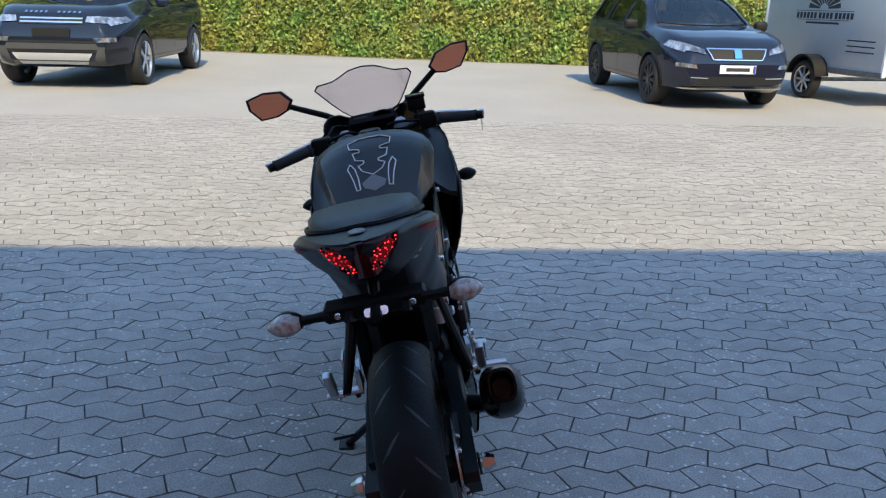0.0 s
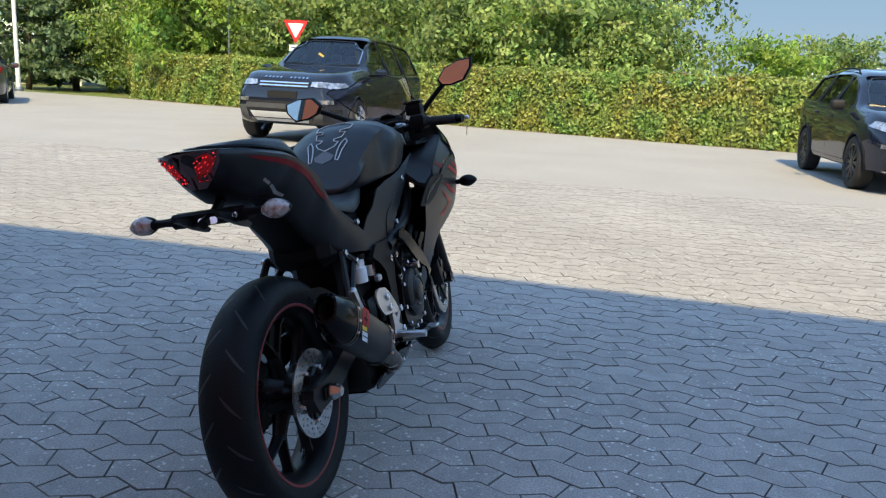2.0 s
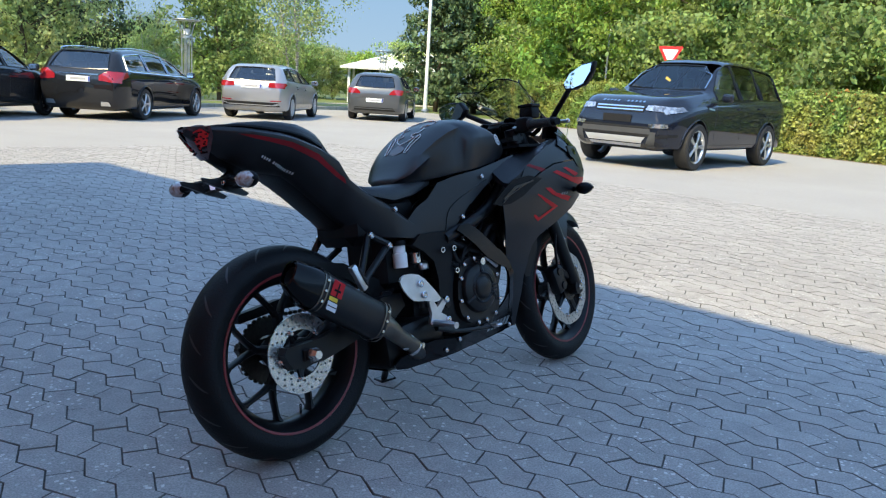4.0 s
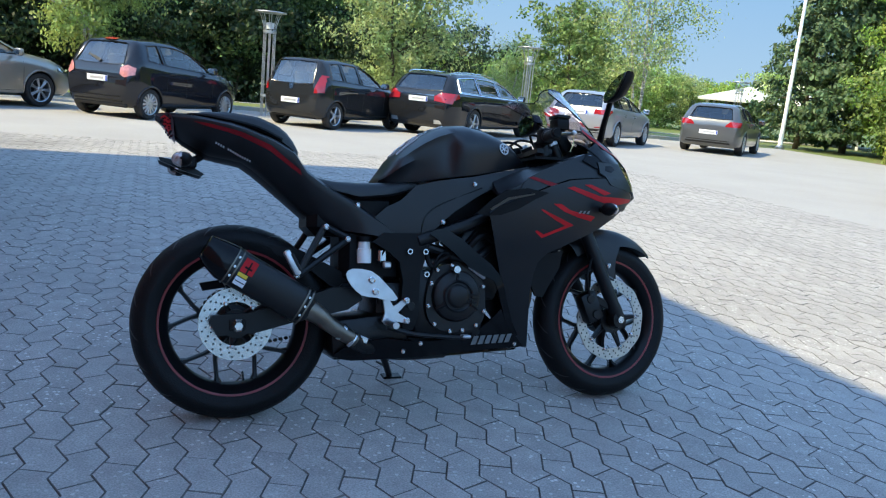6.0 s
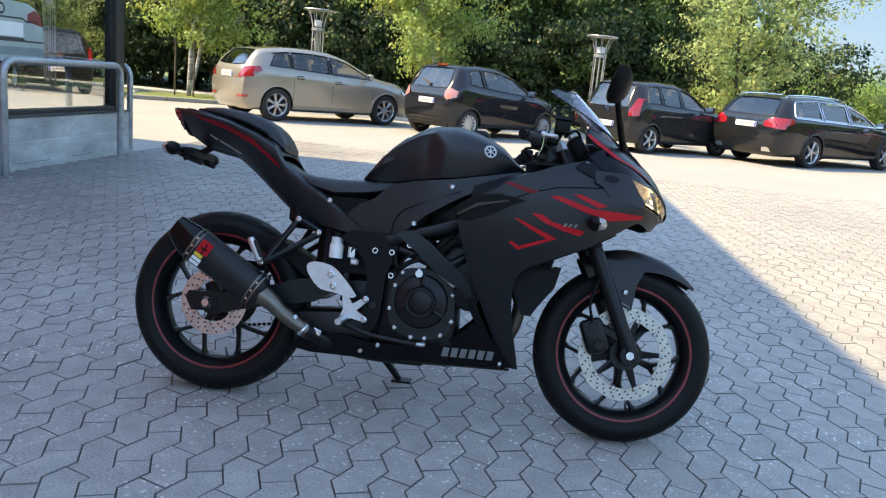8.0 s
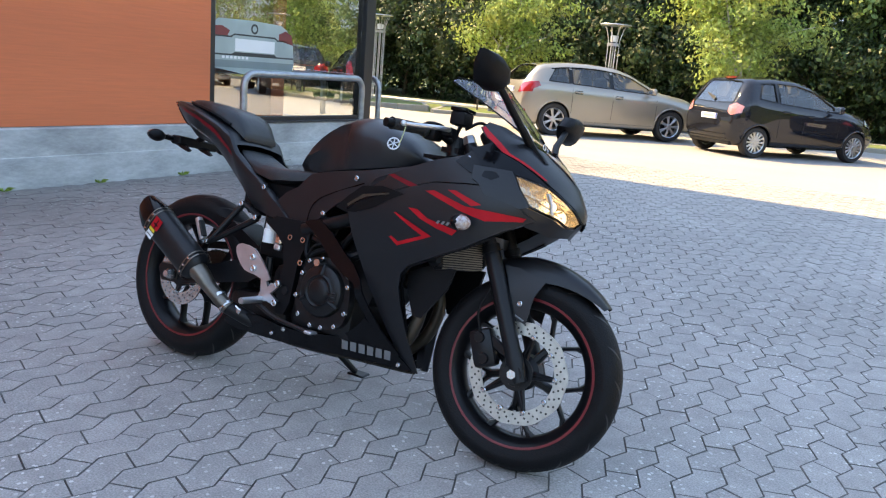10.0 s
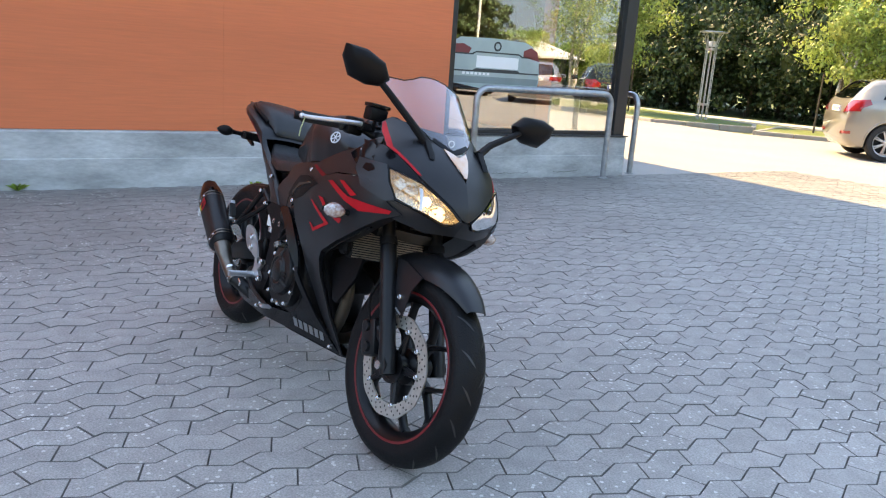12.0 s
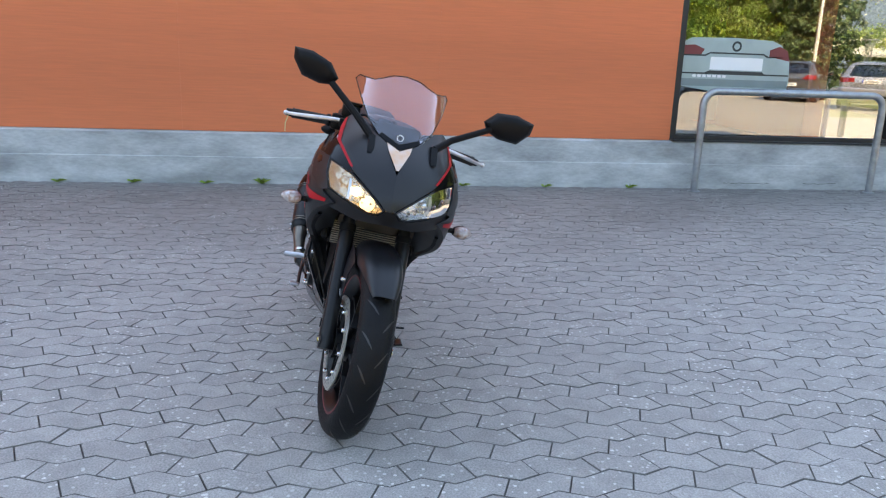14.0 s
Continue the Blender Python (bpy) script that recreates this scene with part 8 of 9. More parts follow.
# nose between the headlamps
beak_half = [(0.0, 0.868), (0.030, 0.930), (0.040, 0.948), (0.075, 0.968), (0.115, 1.000), (0.150, 1.005), (0.172, 0.985), (0.183, 0.958), (0.189, 0.920), (0.136, 0.859), (0.122, 0.847), (0.085, 0.821), (0.050, 0.796), (0.018, 0.769), (0.0, 0.762)]
for s in (-1, 1):
    put_on("nose_cowl", outline([(s * u, v) for u, v in beak_half], face(), 0.02, 0.005 * -s), "matt", bike, "matt black nose cowl", 45)
    hl = [(0.198, 0.862), (0.199, 0.822), (0.186, 0.780), (0.115, 0.758), (0.062, 0.742), (0.036, 0.744), (0.018, 0.762), (0.050, 0.790), (0.085, 0.815), (0.128, 0.842)]
    put_on("lamp_brow", outline([(s * u, v) for u, v in ((0.190, 0.920), (0.136, 0.859), (0.124, 0.846), (0.160, 0.852), (0.199, 0.864), (0.227, 0.870), (0.210, 0.920))], face(-0.011), 0.02, -0.004 * s), "gloss", bike, "gloss black recess above the headlamp", 45)
    put_on("lamp_cheek", outline([(s * u, v) for u, v in ((0.199, 0.868), (0.200, 0.822), (0.187, 0.777), (0.203, 0.768), (0.238, 0.79), (0.240, 0.83), (0.232, 0.868))], face(-0.004), 0.02, -0.004 * s), "matt", bike, "matt black cheek beside the headlamp", 45)
    lamp = put_on("headlamp", outline([(s * u, v) for u, v in hl], face(-0.045), 0.02, 0), lit_reflector if s < 0 else "reflector", bike, "headlamp reflector, lit" if s < 0 else "headlamp reflector, unlit", 20)
    rows = [[Vector((shell_x(u, v) - 0.003, s * u, v)) for u, v in hl + hl[:1]], [Vector((shell_x(u, v) - 0.046, s * u, v)) for u, v in hl + hl[:1]]]
    put_on("lamp_housing", loft(rows, False, False), lit_reflector if s < 0 else "reflector", lamp)
    for q in range(7):                      # ribs of the bowl
        u = 0.035 + 0.023 * q
        lo, hi = 0.728 + 0.42 * (u - 0.02), 0.752 + 0.60 * (u - 0.01)
        put_on("bowl_rib", tube([Vector((shell_x(u, lo) - 0.020, s * u, lo + 0.012)), Vector((shell_x(u, hi) - 0.038, s * (u + 0.008), (lo + hi) / 2)), Vector((shell_x(u, hi) - 0.018, s * u, hi - 0.010))], 0.0035, 6), lit_reflector if s < 0 else "alloy", lamp)
    put_on("lamp_divider", outline([(s * 0.118, 0.765), (s * 0.126, 0.768), (s * 0.128, 0.825), (s * 0.120, 0.822)], face(-0.02), 0.03, 0.01), "alloy", lamp)
    gl = put_on("lamp_lens", outline([(s * u, v) for u, v in hl], face(-0.003), 0.025, 0), lens_glass, lamp, "clear headlamp lens", 60)
    gl.visible_shadow = False
    put_on("lamp_bezel", tube([Vector((shell_x(u, v) - 0.004, s * u, v)) for u, v in hl + hl[:1]], 0.0042, 6), "gloss", lamp, "black lamp bezel")
    bm = bmesh.new()
    bmesh.ops.create_uvsphere(bm, u_segments=16, v_segments=10, radius=0.015, matrix=Matrix.Translation((shell_x(0.105, 0.79) - 0.035, s * 0.105, 0.792)))
    put_on("bulb", bm, bulb if s < 0 else "reflector", lamp, "glowing bulb" if s < 0 else "")
    if s < 0:
        bm = bmesh.new()
        bmesh.ops.create_uvsphere(bm, u_segments=16, v_segments=10, radius=0.024, matrix=Matrix.Translation((shell_x(0.07, 0.768) - 0.042, s * 0.066, 0.764)))
        put_on("bulb_reflector", bm, warm_lamp, lamp, "warm glowing reflector")
    put_on("lower_lip", outline([(s * u, v) for u, v in ((0.0, 0.760), (0.018, 0.758), (0.036, 0.740), (0.062, 0.738), (0.115, 0.754), (0.190, 0.776), (0.21, 0.770), (0.225, 0.775), (0.222, 0.752), (0.17, 0.722), (0.09, 0.706), (0.0, 0.712))], face(-0.012), 0.02, -0.005 * s), "matt", bike, "matt black chin below the headlamps", 45)
    put_on("red_edge", outline([(s * u, v) for u, v in ((0.166, 0.990), (0.172, 0.984), (0.183, 0.957), (0.189, 0.920), (0.138, 0.861), (0.130, 0.862), (0.178, 0.921), (0.173, 0.955))], face(0.0025), 0.02, 0), "red", bike, "red edge stripe on the nose")
    put_on("air_wedge", outline([(1.15, 0.872), (1.20, 0.925), (1.235, 0.945), (1.25, 0.905), (1.29, 0.845), (1.27, 0.835), (1.20, 0.848)], lambda u, v, s=s: Vector((u, s * (shell_y(u, v) + 0.0005), v)), 0.02, s * 0.004), "gloss", bike, "gloss black wedge beside the headlamp")
put_on("nose_lamp", outline([(-0.040, 0.950), (0.0, 0.934), (0.040, 0.950), (0.033, 0.930), (0.004, 0.882), (-0.004, 0.882), (-0.033, 0.930)], face(0.004), 0.02, 0.002), "pearl", bike, "pale pinkish wedge lamp above the nose")
put_on("nose_inside", slab(0.16, 0.26, 0.10, (1.22, 0.0, 0.79), 0.03), "plastic")
put_on("cockpit_floor", outline([(1.0, -0.17), (1.18, -0.19), (1.30, -0.12), (1.34, 0), (1.30, 0.12), (1.18, 0.19), (1.0, 0.17)], lambda u, v: Vector((u, v, 0.885)), 0.06, 0.01), "plastic", bike, "black cockpit liner")

# windscreen
ws_x = curve_at([(0.90, 1.350), (0.96, 1.312), (1.02, 1.260), (1.08, 1.200), (1.16, 1.115)])
ws = [(0.0, 0.935), (0.040, 0.950), (0.070, 0.968), (0.104, 1.003), (0.134, 1.055), (0.160, 1.112), (0.150, 1.126), (0.130, 1.124), (0.105, 1.124), (0.080, 1.134), (0.045, 1.150), (0.0, 1.156)]
ws = ws + [(-u, v) for u, v in ws[-2:0:-1]]
ws_put = lambda off: (lambda u, v: Vector((ws_x(v) - 1.3 * u * u - 13.0 * max(0.0, abs(u) - 0.078) ** 2 + off, u, v)))
scr = put_on("windscreen", outline(ws, ws_put(0.004), 0.02, 0.003), screen_glass, bike, "smoked transparent windscreen", 60)
scr.visible_shadow = False
put_on("screen_edge", tube([ws_put(0.003)(u, v) for u, v in ws + ws[:1]], 0.0022, 6), "gloss", scr)
put_on("screen_base", outline([(-0.066, 0.968), (-0.050, 0.957), (0, 0.935), (0.050, 0.957), (0.066, 0.968), (0.060, 0.976), (0.0, 0.951), (-0.060, 0.976)], ws_put(0.009), 0.03, 0.004), "gloss", bike, "black trim at the screen's foot")
put_on("badge_ring", lathe([(0.0085, -0.001), (0.011, -0.001), (0.011, 0.001), (0.0085, 0.001)], 24, "x", (ws_x(0.970) + 0.009, 0, 0.970), closed=True), "white", bike, "pale ring badge")

# mirrors
for s, base, elbow, mid, tilt in ((-1, (1.308, -0.092, 0.958), (1.285, -0.150, 1.010), (1.245, -0.298, 1.118), -6), (1, (1.300, 0.118, 0.960), (1.282, 0.165, 0.998), (1.245, 0.345, 1.080), 8)):
    hd = Vector(mid)
    inner = hd + Vector((0.008, -s * 0.052, -0.030 if s < 0 else -0.016))
    foot = put_on("mirror_foot", loft([[Vector((base[0] - 0.3 * c_ + a_, base[1] - s * (0.004 - b_), base[2] + c_)) for a_, b_ in ((-w_, -0.010), (w_, -0.010), (w_ * 1.1, 0.0), (w_, 0.010), (-w_, 0.010), (-w_ * 1.1, 0.0))] for c_, w_ in ((-0.045, 0.046), (-0.026, 0.036), (-0.010, 0.022), (0.006, 0.012))]), "plastic", bike, "black mirror mount")
    put_on("mirror_stalk", tube([base, elbow, inner], [0.013, 0.011, 0.010], 10), "plastic", foot, "black mirror stalk")
    hexa = [(-0.078, -0.010), (-0.045, 0.030), (0.020, 0.046), (0.078, 0.040), (0.075, 0.005), (0.040, -0.040), (-0.020, -0.046), (-0.060, -0.036)]
    rot = radians(tilt)
    rows = []
    for xx, k in ((-0.016, 1.0), (-0.012, 1.05), (0.008, 1.03), (0.026, 0.80), (0.034, 0.45)):
        k = k * (0.92 if s < 0 else 1.0)
        rows.append([hd + Vector((xx + (0.17 * s * k * p[0] if s < 0 else 0.0) + (0.34 if s < 0 else 0.21) * k * (p[1] - p[0] * math.sin(rot)), s * k * p[0] * math.cos(rot), k * (p[1] - p[0] * math.sin(rot)))) for p in hexa])
    head = put_on("mirror_head", loft(rows), "plastic", foot, "black angular mirror housing", 50)
    g = bmesh.new()
    g.faces.new([g.verts.new(hd + Vector((-0.0205 + (0.17 * s * (0.84 if s < 0 else 0.91) * p[0] * math.cos(rot) if s < 0 else 0.0) + (0.34 if s < 0 else 0.21) * (0.84 if s < 0 else 0.91) * (p[1] - p[0] * math.sin(rot)), s * (0.84 if s < 0 else 0.91) * p[0] * math.cos(rot), (0.84 if s < 0 else 0.91) * (p[1] - p[0] * math.sin(rot))))) for p in hexa])
    put_on("mirror_glass", g, "mirror", head, "mirror glass", 0)

# -- tank, side panels, seats, tail
t_top = curve_at([(0.462, 0.790), (0.485, 0.815), (0.52, 0.866), (0.56, 0.905), (0.60, 0.938), (0.65, 0.968), (0.70, 0.986), (0.76, 0.991), (0.82, 0.979), (0.87, 0.960), (0.92, 0.936), (0.965, 0.892), (1.00, 0.862)])
t_bot = curve_at([(0.462, 0.770), (0.588, 0.776), (0.777, 0.803), (1.00, 0.853)])
t_w = curve_at([(0.462, 0.060), (0.48, 0.095), (0.52, 0.128), (0.58, 0.152), (0.66, 0.172), (0.76, 0.180), (0.85, 0.172), (0.92, 0.150), (0.97, 0.118), (1.00, 0.085)])
rows = []
for x in [0.462, 0.468, 0.478, 0.49] + list(np.linspace(0.505, 0.96, 26)) + [0.975, 0.988, 0.996, 1.0]:
    h, w = t_top(x) - t_bot(x), t_w(x)
    knee = 1 - 0.20 * math.exp(-((x - 0.55) / 0.09) ** 2)
    half = [(0, 0), (0.6 * w, 0.0), (w * 0.88 * knee, 0.03), (w * 0.93 * knee, 0.18), (w * 0.97 * (0.5 + 0.5 * knee), 0.38), (w, 0.55), (w * 0.97, 0.68), (w * 0.86, 0.81), (w * 0.66, 0.915), (w * 0.42, 0.972), (w * 0.2, 0.993), (0, 1.0)]
    dent = max(0.0, min(1.0, (0.72 - x) / 0.03)) * max(0.0, min(1.0, (x - 0.50) / 0.06)) * 0.16
    half = [(y * (1 - dent * (1 if 0.30 < f < 0.75 else 0.45 if f < 0.30 else 0)), f) for y, f in half]
    ring = [Vector((x, y, t_bot(x) + h * f)) for y, f in half]
    rows.append(ring + [Vector((v.x, -v.y, v.z)) for v in ring[-2:0:-1]])
tank_bm = loft(rows)
tank_bvh = BVHTree.FromBMesh(tank_bm)
tank = put_on("fuel_tank", tank_bm, "tank", bike, "matt black fuel tank", 45)


def on_tank(x, y, off=0.0018):
    hit, no, _, _ = tank_bvh.ray_cast(Vector((x, y, 2)), Vector((0, 0, -1)))
    return hit + (no if no.z > 0 else -no) * off


def pad_line(pts):
    dense = []
    for a_, b_ in zip(pts, pts[1:]):
        for k in range(6):
            u = k / 6
            dense.append(on_tank(a_[0] + (b_[0] - a_[0]) * u, a_[1] + (b_[1] - a_[1]) * u))
    dense.append(on_tank(*pts[-1]))
    return tube(dense, 0.0019, 5)


# tank pad: dark shield with a white outline
for s in (-1, 1):
    put_on("pad_outline", pad_line([(0.70, 0.0), (0.70, s * 0.035), (0.685, s * 0.062), (0.655, s * 0.058), (0.645, s * 0.030), (0.635, s * 0.030), (0.636, s * 0.050), (0.610, s * 0.044), (0.602, s * 0.020), (0.594, s * 0.022), (0.590, s * 0.038), (0.574, s * 0.028), (0.560, 0.0)]), "white", tank, "white tank pad outline")
    put_on("pad_outline", pad_line([(0.602, s * 0.060), (0.590, s * 0.068), (0.556, s * 0.056), (0.530, s * 0.050), (0.532, s * 0.040), (0.560, s * 0.042), (0.585, s * 0.048), (0.602, s * 0.060)]), "white", tank)
put_on("pad_badge", outline([(0.532, -0.028), (0.545, -0.034), (0.562, 0.0), (0.545, 0.034), (0.532, 0.028), (0.522, 0.0)], lambda u, v: on_tank(u, v, 0.002), 0.02, 0), "grey", tank, "grey pad badge")
put_on("tank_cap", lathe([(0, 0.012), (0.030, 0.012), (0.034, 0.008), (0.036, 0.0), (0.036, -0.01)], 28, "z", (0.83, 0, 0.976)), "frame", tank, "black filler cap")
for s in (-1, 1):
    em = Vector((0.884, s * 0.171, 0.905))
    hit, no, _, _ = tank_bvh.find_nearest(em)
    b = lathe([(0.0165, -0.001), (0.0205, -0.001), (0.0205, 0.0012), (0.0165, 0.0012)], 28, "y", closed=True)
    for k in range(3):
        slab(0.003, 0.0014, 0.036, (0, 0, 0), 0, Matrix.Rotation(math.pi * k / 3, 4, "Y"), bm=b)
    moved(b, Matrix.Translation(hit + (no if no.y * s > 0 else -no) * 0.0015) @ (no if no.y * s > 0 else -no).to_track_quat("Y", "Z").to_matrix().to_4x4())
    put_on("tank_badge", b, "white", tank, "round pale badge")
    # side panel between tank and seat
    sp = [(0.428, 0.652), (0.47, 0.690), (0.52, 0.715), (0.57, 0.765), (0.64, 0.782), (0.776, 0.803), (0.90, 0.830), (0.990, 0.850), (0.965, 0.822), (0.935, 0.803), (0.86, 0.778), (0.78, 0.732), (0.70, 0.680), (0.655, 0.640), (0.60, 0.585), (0.575, 0.568), (0.50, 0.605)]
    sp_y = lambda u, v: 0.130 + 0.032 * min(1, max(0, (u - 0.42) / 0.3)) - 0.25 * max(0, v - 0.79) - 0.1 * max(0, 0.62 - v)
    put_on("side_panel", outline(sp, lambda u, v, s=s: Vector((u, s * sp_y(u, v), v)), 0.03, s * 0.005), "matt", bike, "matt black side panel", 40)
    put_on("panel_crease", tube([(0.585, s * (sp_y(0.585, 0.585) + 0.001), 0.585), (0.60, s * (sp_y(0.6, 0.68) + 0.001), 0.66), (0.655, s * (sp_y(0.655, 0.71) + 0.001), 0.705), (0.80, s * (sp_y(0.8, 0.765) + 0.001), 0.765)], 0.0022, 6, smooth=5), "gloss")
    for u, v in ((0.772, 0.776), (0.372, 0.692)):
        bolt(u, s * (sp_y(u, v) + 0.004 if u > 0.5 else 0.139), v, 0.0085, s=s)

s_top = curve_at([(0.185, 0.815), (0.21, 0.800), (0.25, 0.782), (0.30, 0.772), (0.40, 0.771), (0.50, 0.778), (0.56, 0.788), (0.60, 0.800)])
s_bot = curve_at([(0.185, 0.79), (0.25, 0.745), (0.38, 0.712), (0.50, 0.728), (0.60, 0.760)])
s_w = curve_at([(0.185, 0.085), (0.22, 0.100), (0.30, 0.125), (0.40, 0.132), (0.48, 0.115), (0.54, 0.098), (0.60, 0.080)])
rows = []
for x in [0.185, 0.19, 0.20] + list(np.linspace(0.22, 0.57, 14)) + [0.585, 0.595, 0.60]:
    h, w = s_top(x) - s_bot(x), s_w(x)
    half = [(0, 0), (0.8 * w, 0), (w, 0.15), (w * 1.0, 0.55), (w * 0.92, 0.82), (w * 0.7, 0.95), (w * 0.35, 0.99), (0, 1)]
    ring = [Vector((x, y, s_bot(x) + h * f)) for y, f in half]
    rows.append(ring + [Vector((v.x, -v.y, v.z)) for v in ring[-2:0:-1]])
put_on("rider_seat", loft(rows), "seat", bike, "black rider seat", 50)
put_on("seat_seam", tube([(0.57, 0.10, 0.770), (0.48, 0.118, 0.748), (0.38, 0.133, 0.735)], 0.002, 5), "gloss")

# tail: shell by half width at each height
tl_w = curve_at([(-0.244, 0.018), (-0.230, 0.046), (-0.195, 0.076), (-0.14, 0.106), (-0.09, 0.131), (-0.03, 0.150), (0.04, 0.154), (0.10, 0.148), (0.25, 0.134), (0.40, 0.137), (0.56, 0.150)])
tl_top = curve_at([(-0.244, 0.957), (-0.12, 0.945), (0.0, 0.921), (0.10, 0.887), (0.17, 0.850), (0.20, 0.800), (0.27, 0.752), (0.347, 0.712), (0.43, 0.657), (0.56, 0.566)])
tl_bot = curve_at([(-0.244, 0.941), (-0.165, 0.876), (-0.09, 0.834), (0.01, 0.818), (0.06, 0.785), (0.141, 0.718), (0.20, 0.668), (0.267, 0.618), (0.376, 0.604), (0.47, 0.590), (0.56, 0.555)])
for s in (-1, 1):
    xs = np.linspace(-0.244, 0.56, 42)
    rows = []
    for x in xs:
        a, b, w = tl_top(x), tl_bot(x), tl_w(x)
        rows.append([Vector((x, s * w * (0.93 - 0.03), a + 0.004)), Vector((x, s * w * 0.985, a - 0.006))] + [Vector((x, s * w * (1 - 0.62 * f ** 1.8 * (1 if x < 0.2 else max(0.0, 1 - (x - 0.2) / 0.2))), a + (b - a) * f)) for f in np.linspace(0.12, 1, 9)])
    rows = [r + [Vector((q.x, q.y - s * min(0.005, abs(q.y) * 0.4), q.z)) for q in r[::-1]] for r in rows]
    bm = loft(rows)
    bmesh.ops.recalc_face_normals(bm, faces=bm.faces)
    put_on("tail_fairing", bm, "matt", bike, "matt black tail fairing", 40)
    put_on("tail_stripe", outline([(-0.14, 0.932), (-0.10, 0.926), (0.0, 0.903), (0.09, 0.868), (0.185, 0.796), (0.19, 0.780), (0.09, 0.850), (0.0, 0.889), (-0.10, 0.917)], lambda u, v, s=s: Vector((u, s * (tl_w(u) * (1 - 0.62 * (max(0, (tl_top(u) - v)) / (tl_top(u) - tl_bot(u))) ** 1.8 * (u < 0.2)) + 0.003), v)), 0.03, 0), "dark_red", bike, "dark red tail stripe")
    for k in range(15):                     # small print as bars
        if k == 4:
            continue
        u0 = -0.072 + 0.0074 * k
        v0 = 0.868 - 0.0035 * k
        put_on("print_bar", outline([(u0, v0), (u0 + 0.0040, v0 - 0.0020), (u0 + 0.0049, v0 + 0.0036), (u0 + 0.0010, v0 + 0.0056)], lambda u, v, s=s: Vector((u, s * (tl_w(u) * (1 - 0.62 * (max(0, (tl_top(u) - v)) / (tl_top(u) - tl_bot(u))) ** 1.8) + 0.0035), v)), 0.03, 0), "white", bike, "", 0)
# underside of the tail
rows = []
for x in np.linspace(-0.20, 0.40, 18):
    w, b = tl_w(x) * (0.38 + (0.62 * max(0, (x - 0.2) / 0.2) if x > 0.2 else 0)), tl_bot(x)
    rows.append([Vector((x, -w, b)), Vector((x, -w * 0.5, b - 0.008)), Vector((x, w * 0.5, b - 0.008)), Vector((x, w, b))])
put_on("undertail", loft(rows, False, False), "plastic", bike, "black plastic undertail")
put_on("undertail_box", slab(0.24, 0.10, 0.06, (0.16, 0, 0.755), 0.02, Matrix.Rotation(radians(40), 4, "Y")), "plastic")
# top cover and pillion seat
rows = []
for x in np.linspace(-0.244, 0.19, 18):
    w = tl_w(x) * 0.915
    z = tl_top(x)
    rows.append([Vector((x, y * w, z + 0.004 + 0.012 * min(1.0, w / 0.13) * (1 - y * y))) for y in np.linspace(-1, 1, 9)])
put_on("tail_top", loft(rows, False, False), "matt", bike, "matt black tail top cover", 45)
p_top = curve_at([(-0.145, 0.962), (-0.11, 0.971), (-0.03, 0.973), (0.06, 0.964), (0.12, 0.944), (0.16, 0.915), (0.185, 0.870)])
p_bot = curve_at([(-0.145, 0.948), (0.0, 0.925), (0.10, 0.892), (0.185, 0.845)])
p_w = curve_at([(-0.145, 0.042), (-0.12, 0.072), (-0.06, 0.104), (0.04, 0.122), (0.12, 0.108), (0.185, 0.085)])
rows = []
for x in [-0.145, -0.14, -0.13] + list(np.linspace(-0.11, 0.15, 12)) + [0.17, 0.18, 0.185]:
    h, w = p_top(x) - p_bot(x), p_w(x)
    half = [(0, 0), (0.85 * w, 0), (w, 0.2), (w * 0.98, 0.6), (w * 0.86, 0.88), (w * 0.5, 0.98), (0, 1)]
    ring = [Vector((x, y, p_bot(x) + h * f)) for y, f in half]
    rows.append(ring + [Vector((v.x, -v.y, v.z)) for v in ring[-2:0:-1]])
put_on("pillion_seat", loft(rows), "seat", bike, "black pillion seat pad", 50)
put_on("seat_band", tube([(0.13, 0.108, 0.892), (0.05, 0.122, 0.924), (-0.05, 0.110, 0.944), (-0.11, 0.080, 0.955), (-0.143, 0.042, 0.960), (-0.150, 0.0, 0.963), (-0.143, -0.042, 0.960), (-0.11, -0.080, 0.955), (-0.05, -0.110, 0.944), (0.05, -0.122, 0.924), (0.13, -0.108, 0.892)], 0.006, 6, smooth=3), B["plastic"], bike, "black seat edge band")
put_on("tail_badge", lathe([(0.0, 0.0015), (0.014, 0.0015), (0.016, 0.0)], 24, "z", (-0.192, 0, 0.9660)), "grey", bike, "pale oval tail badge")
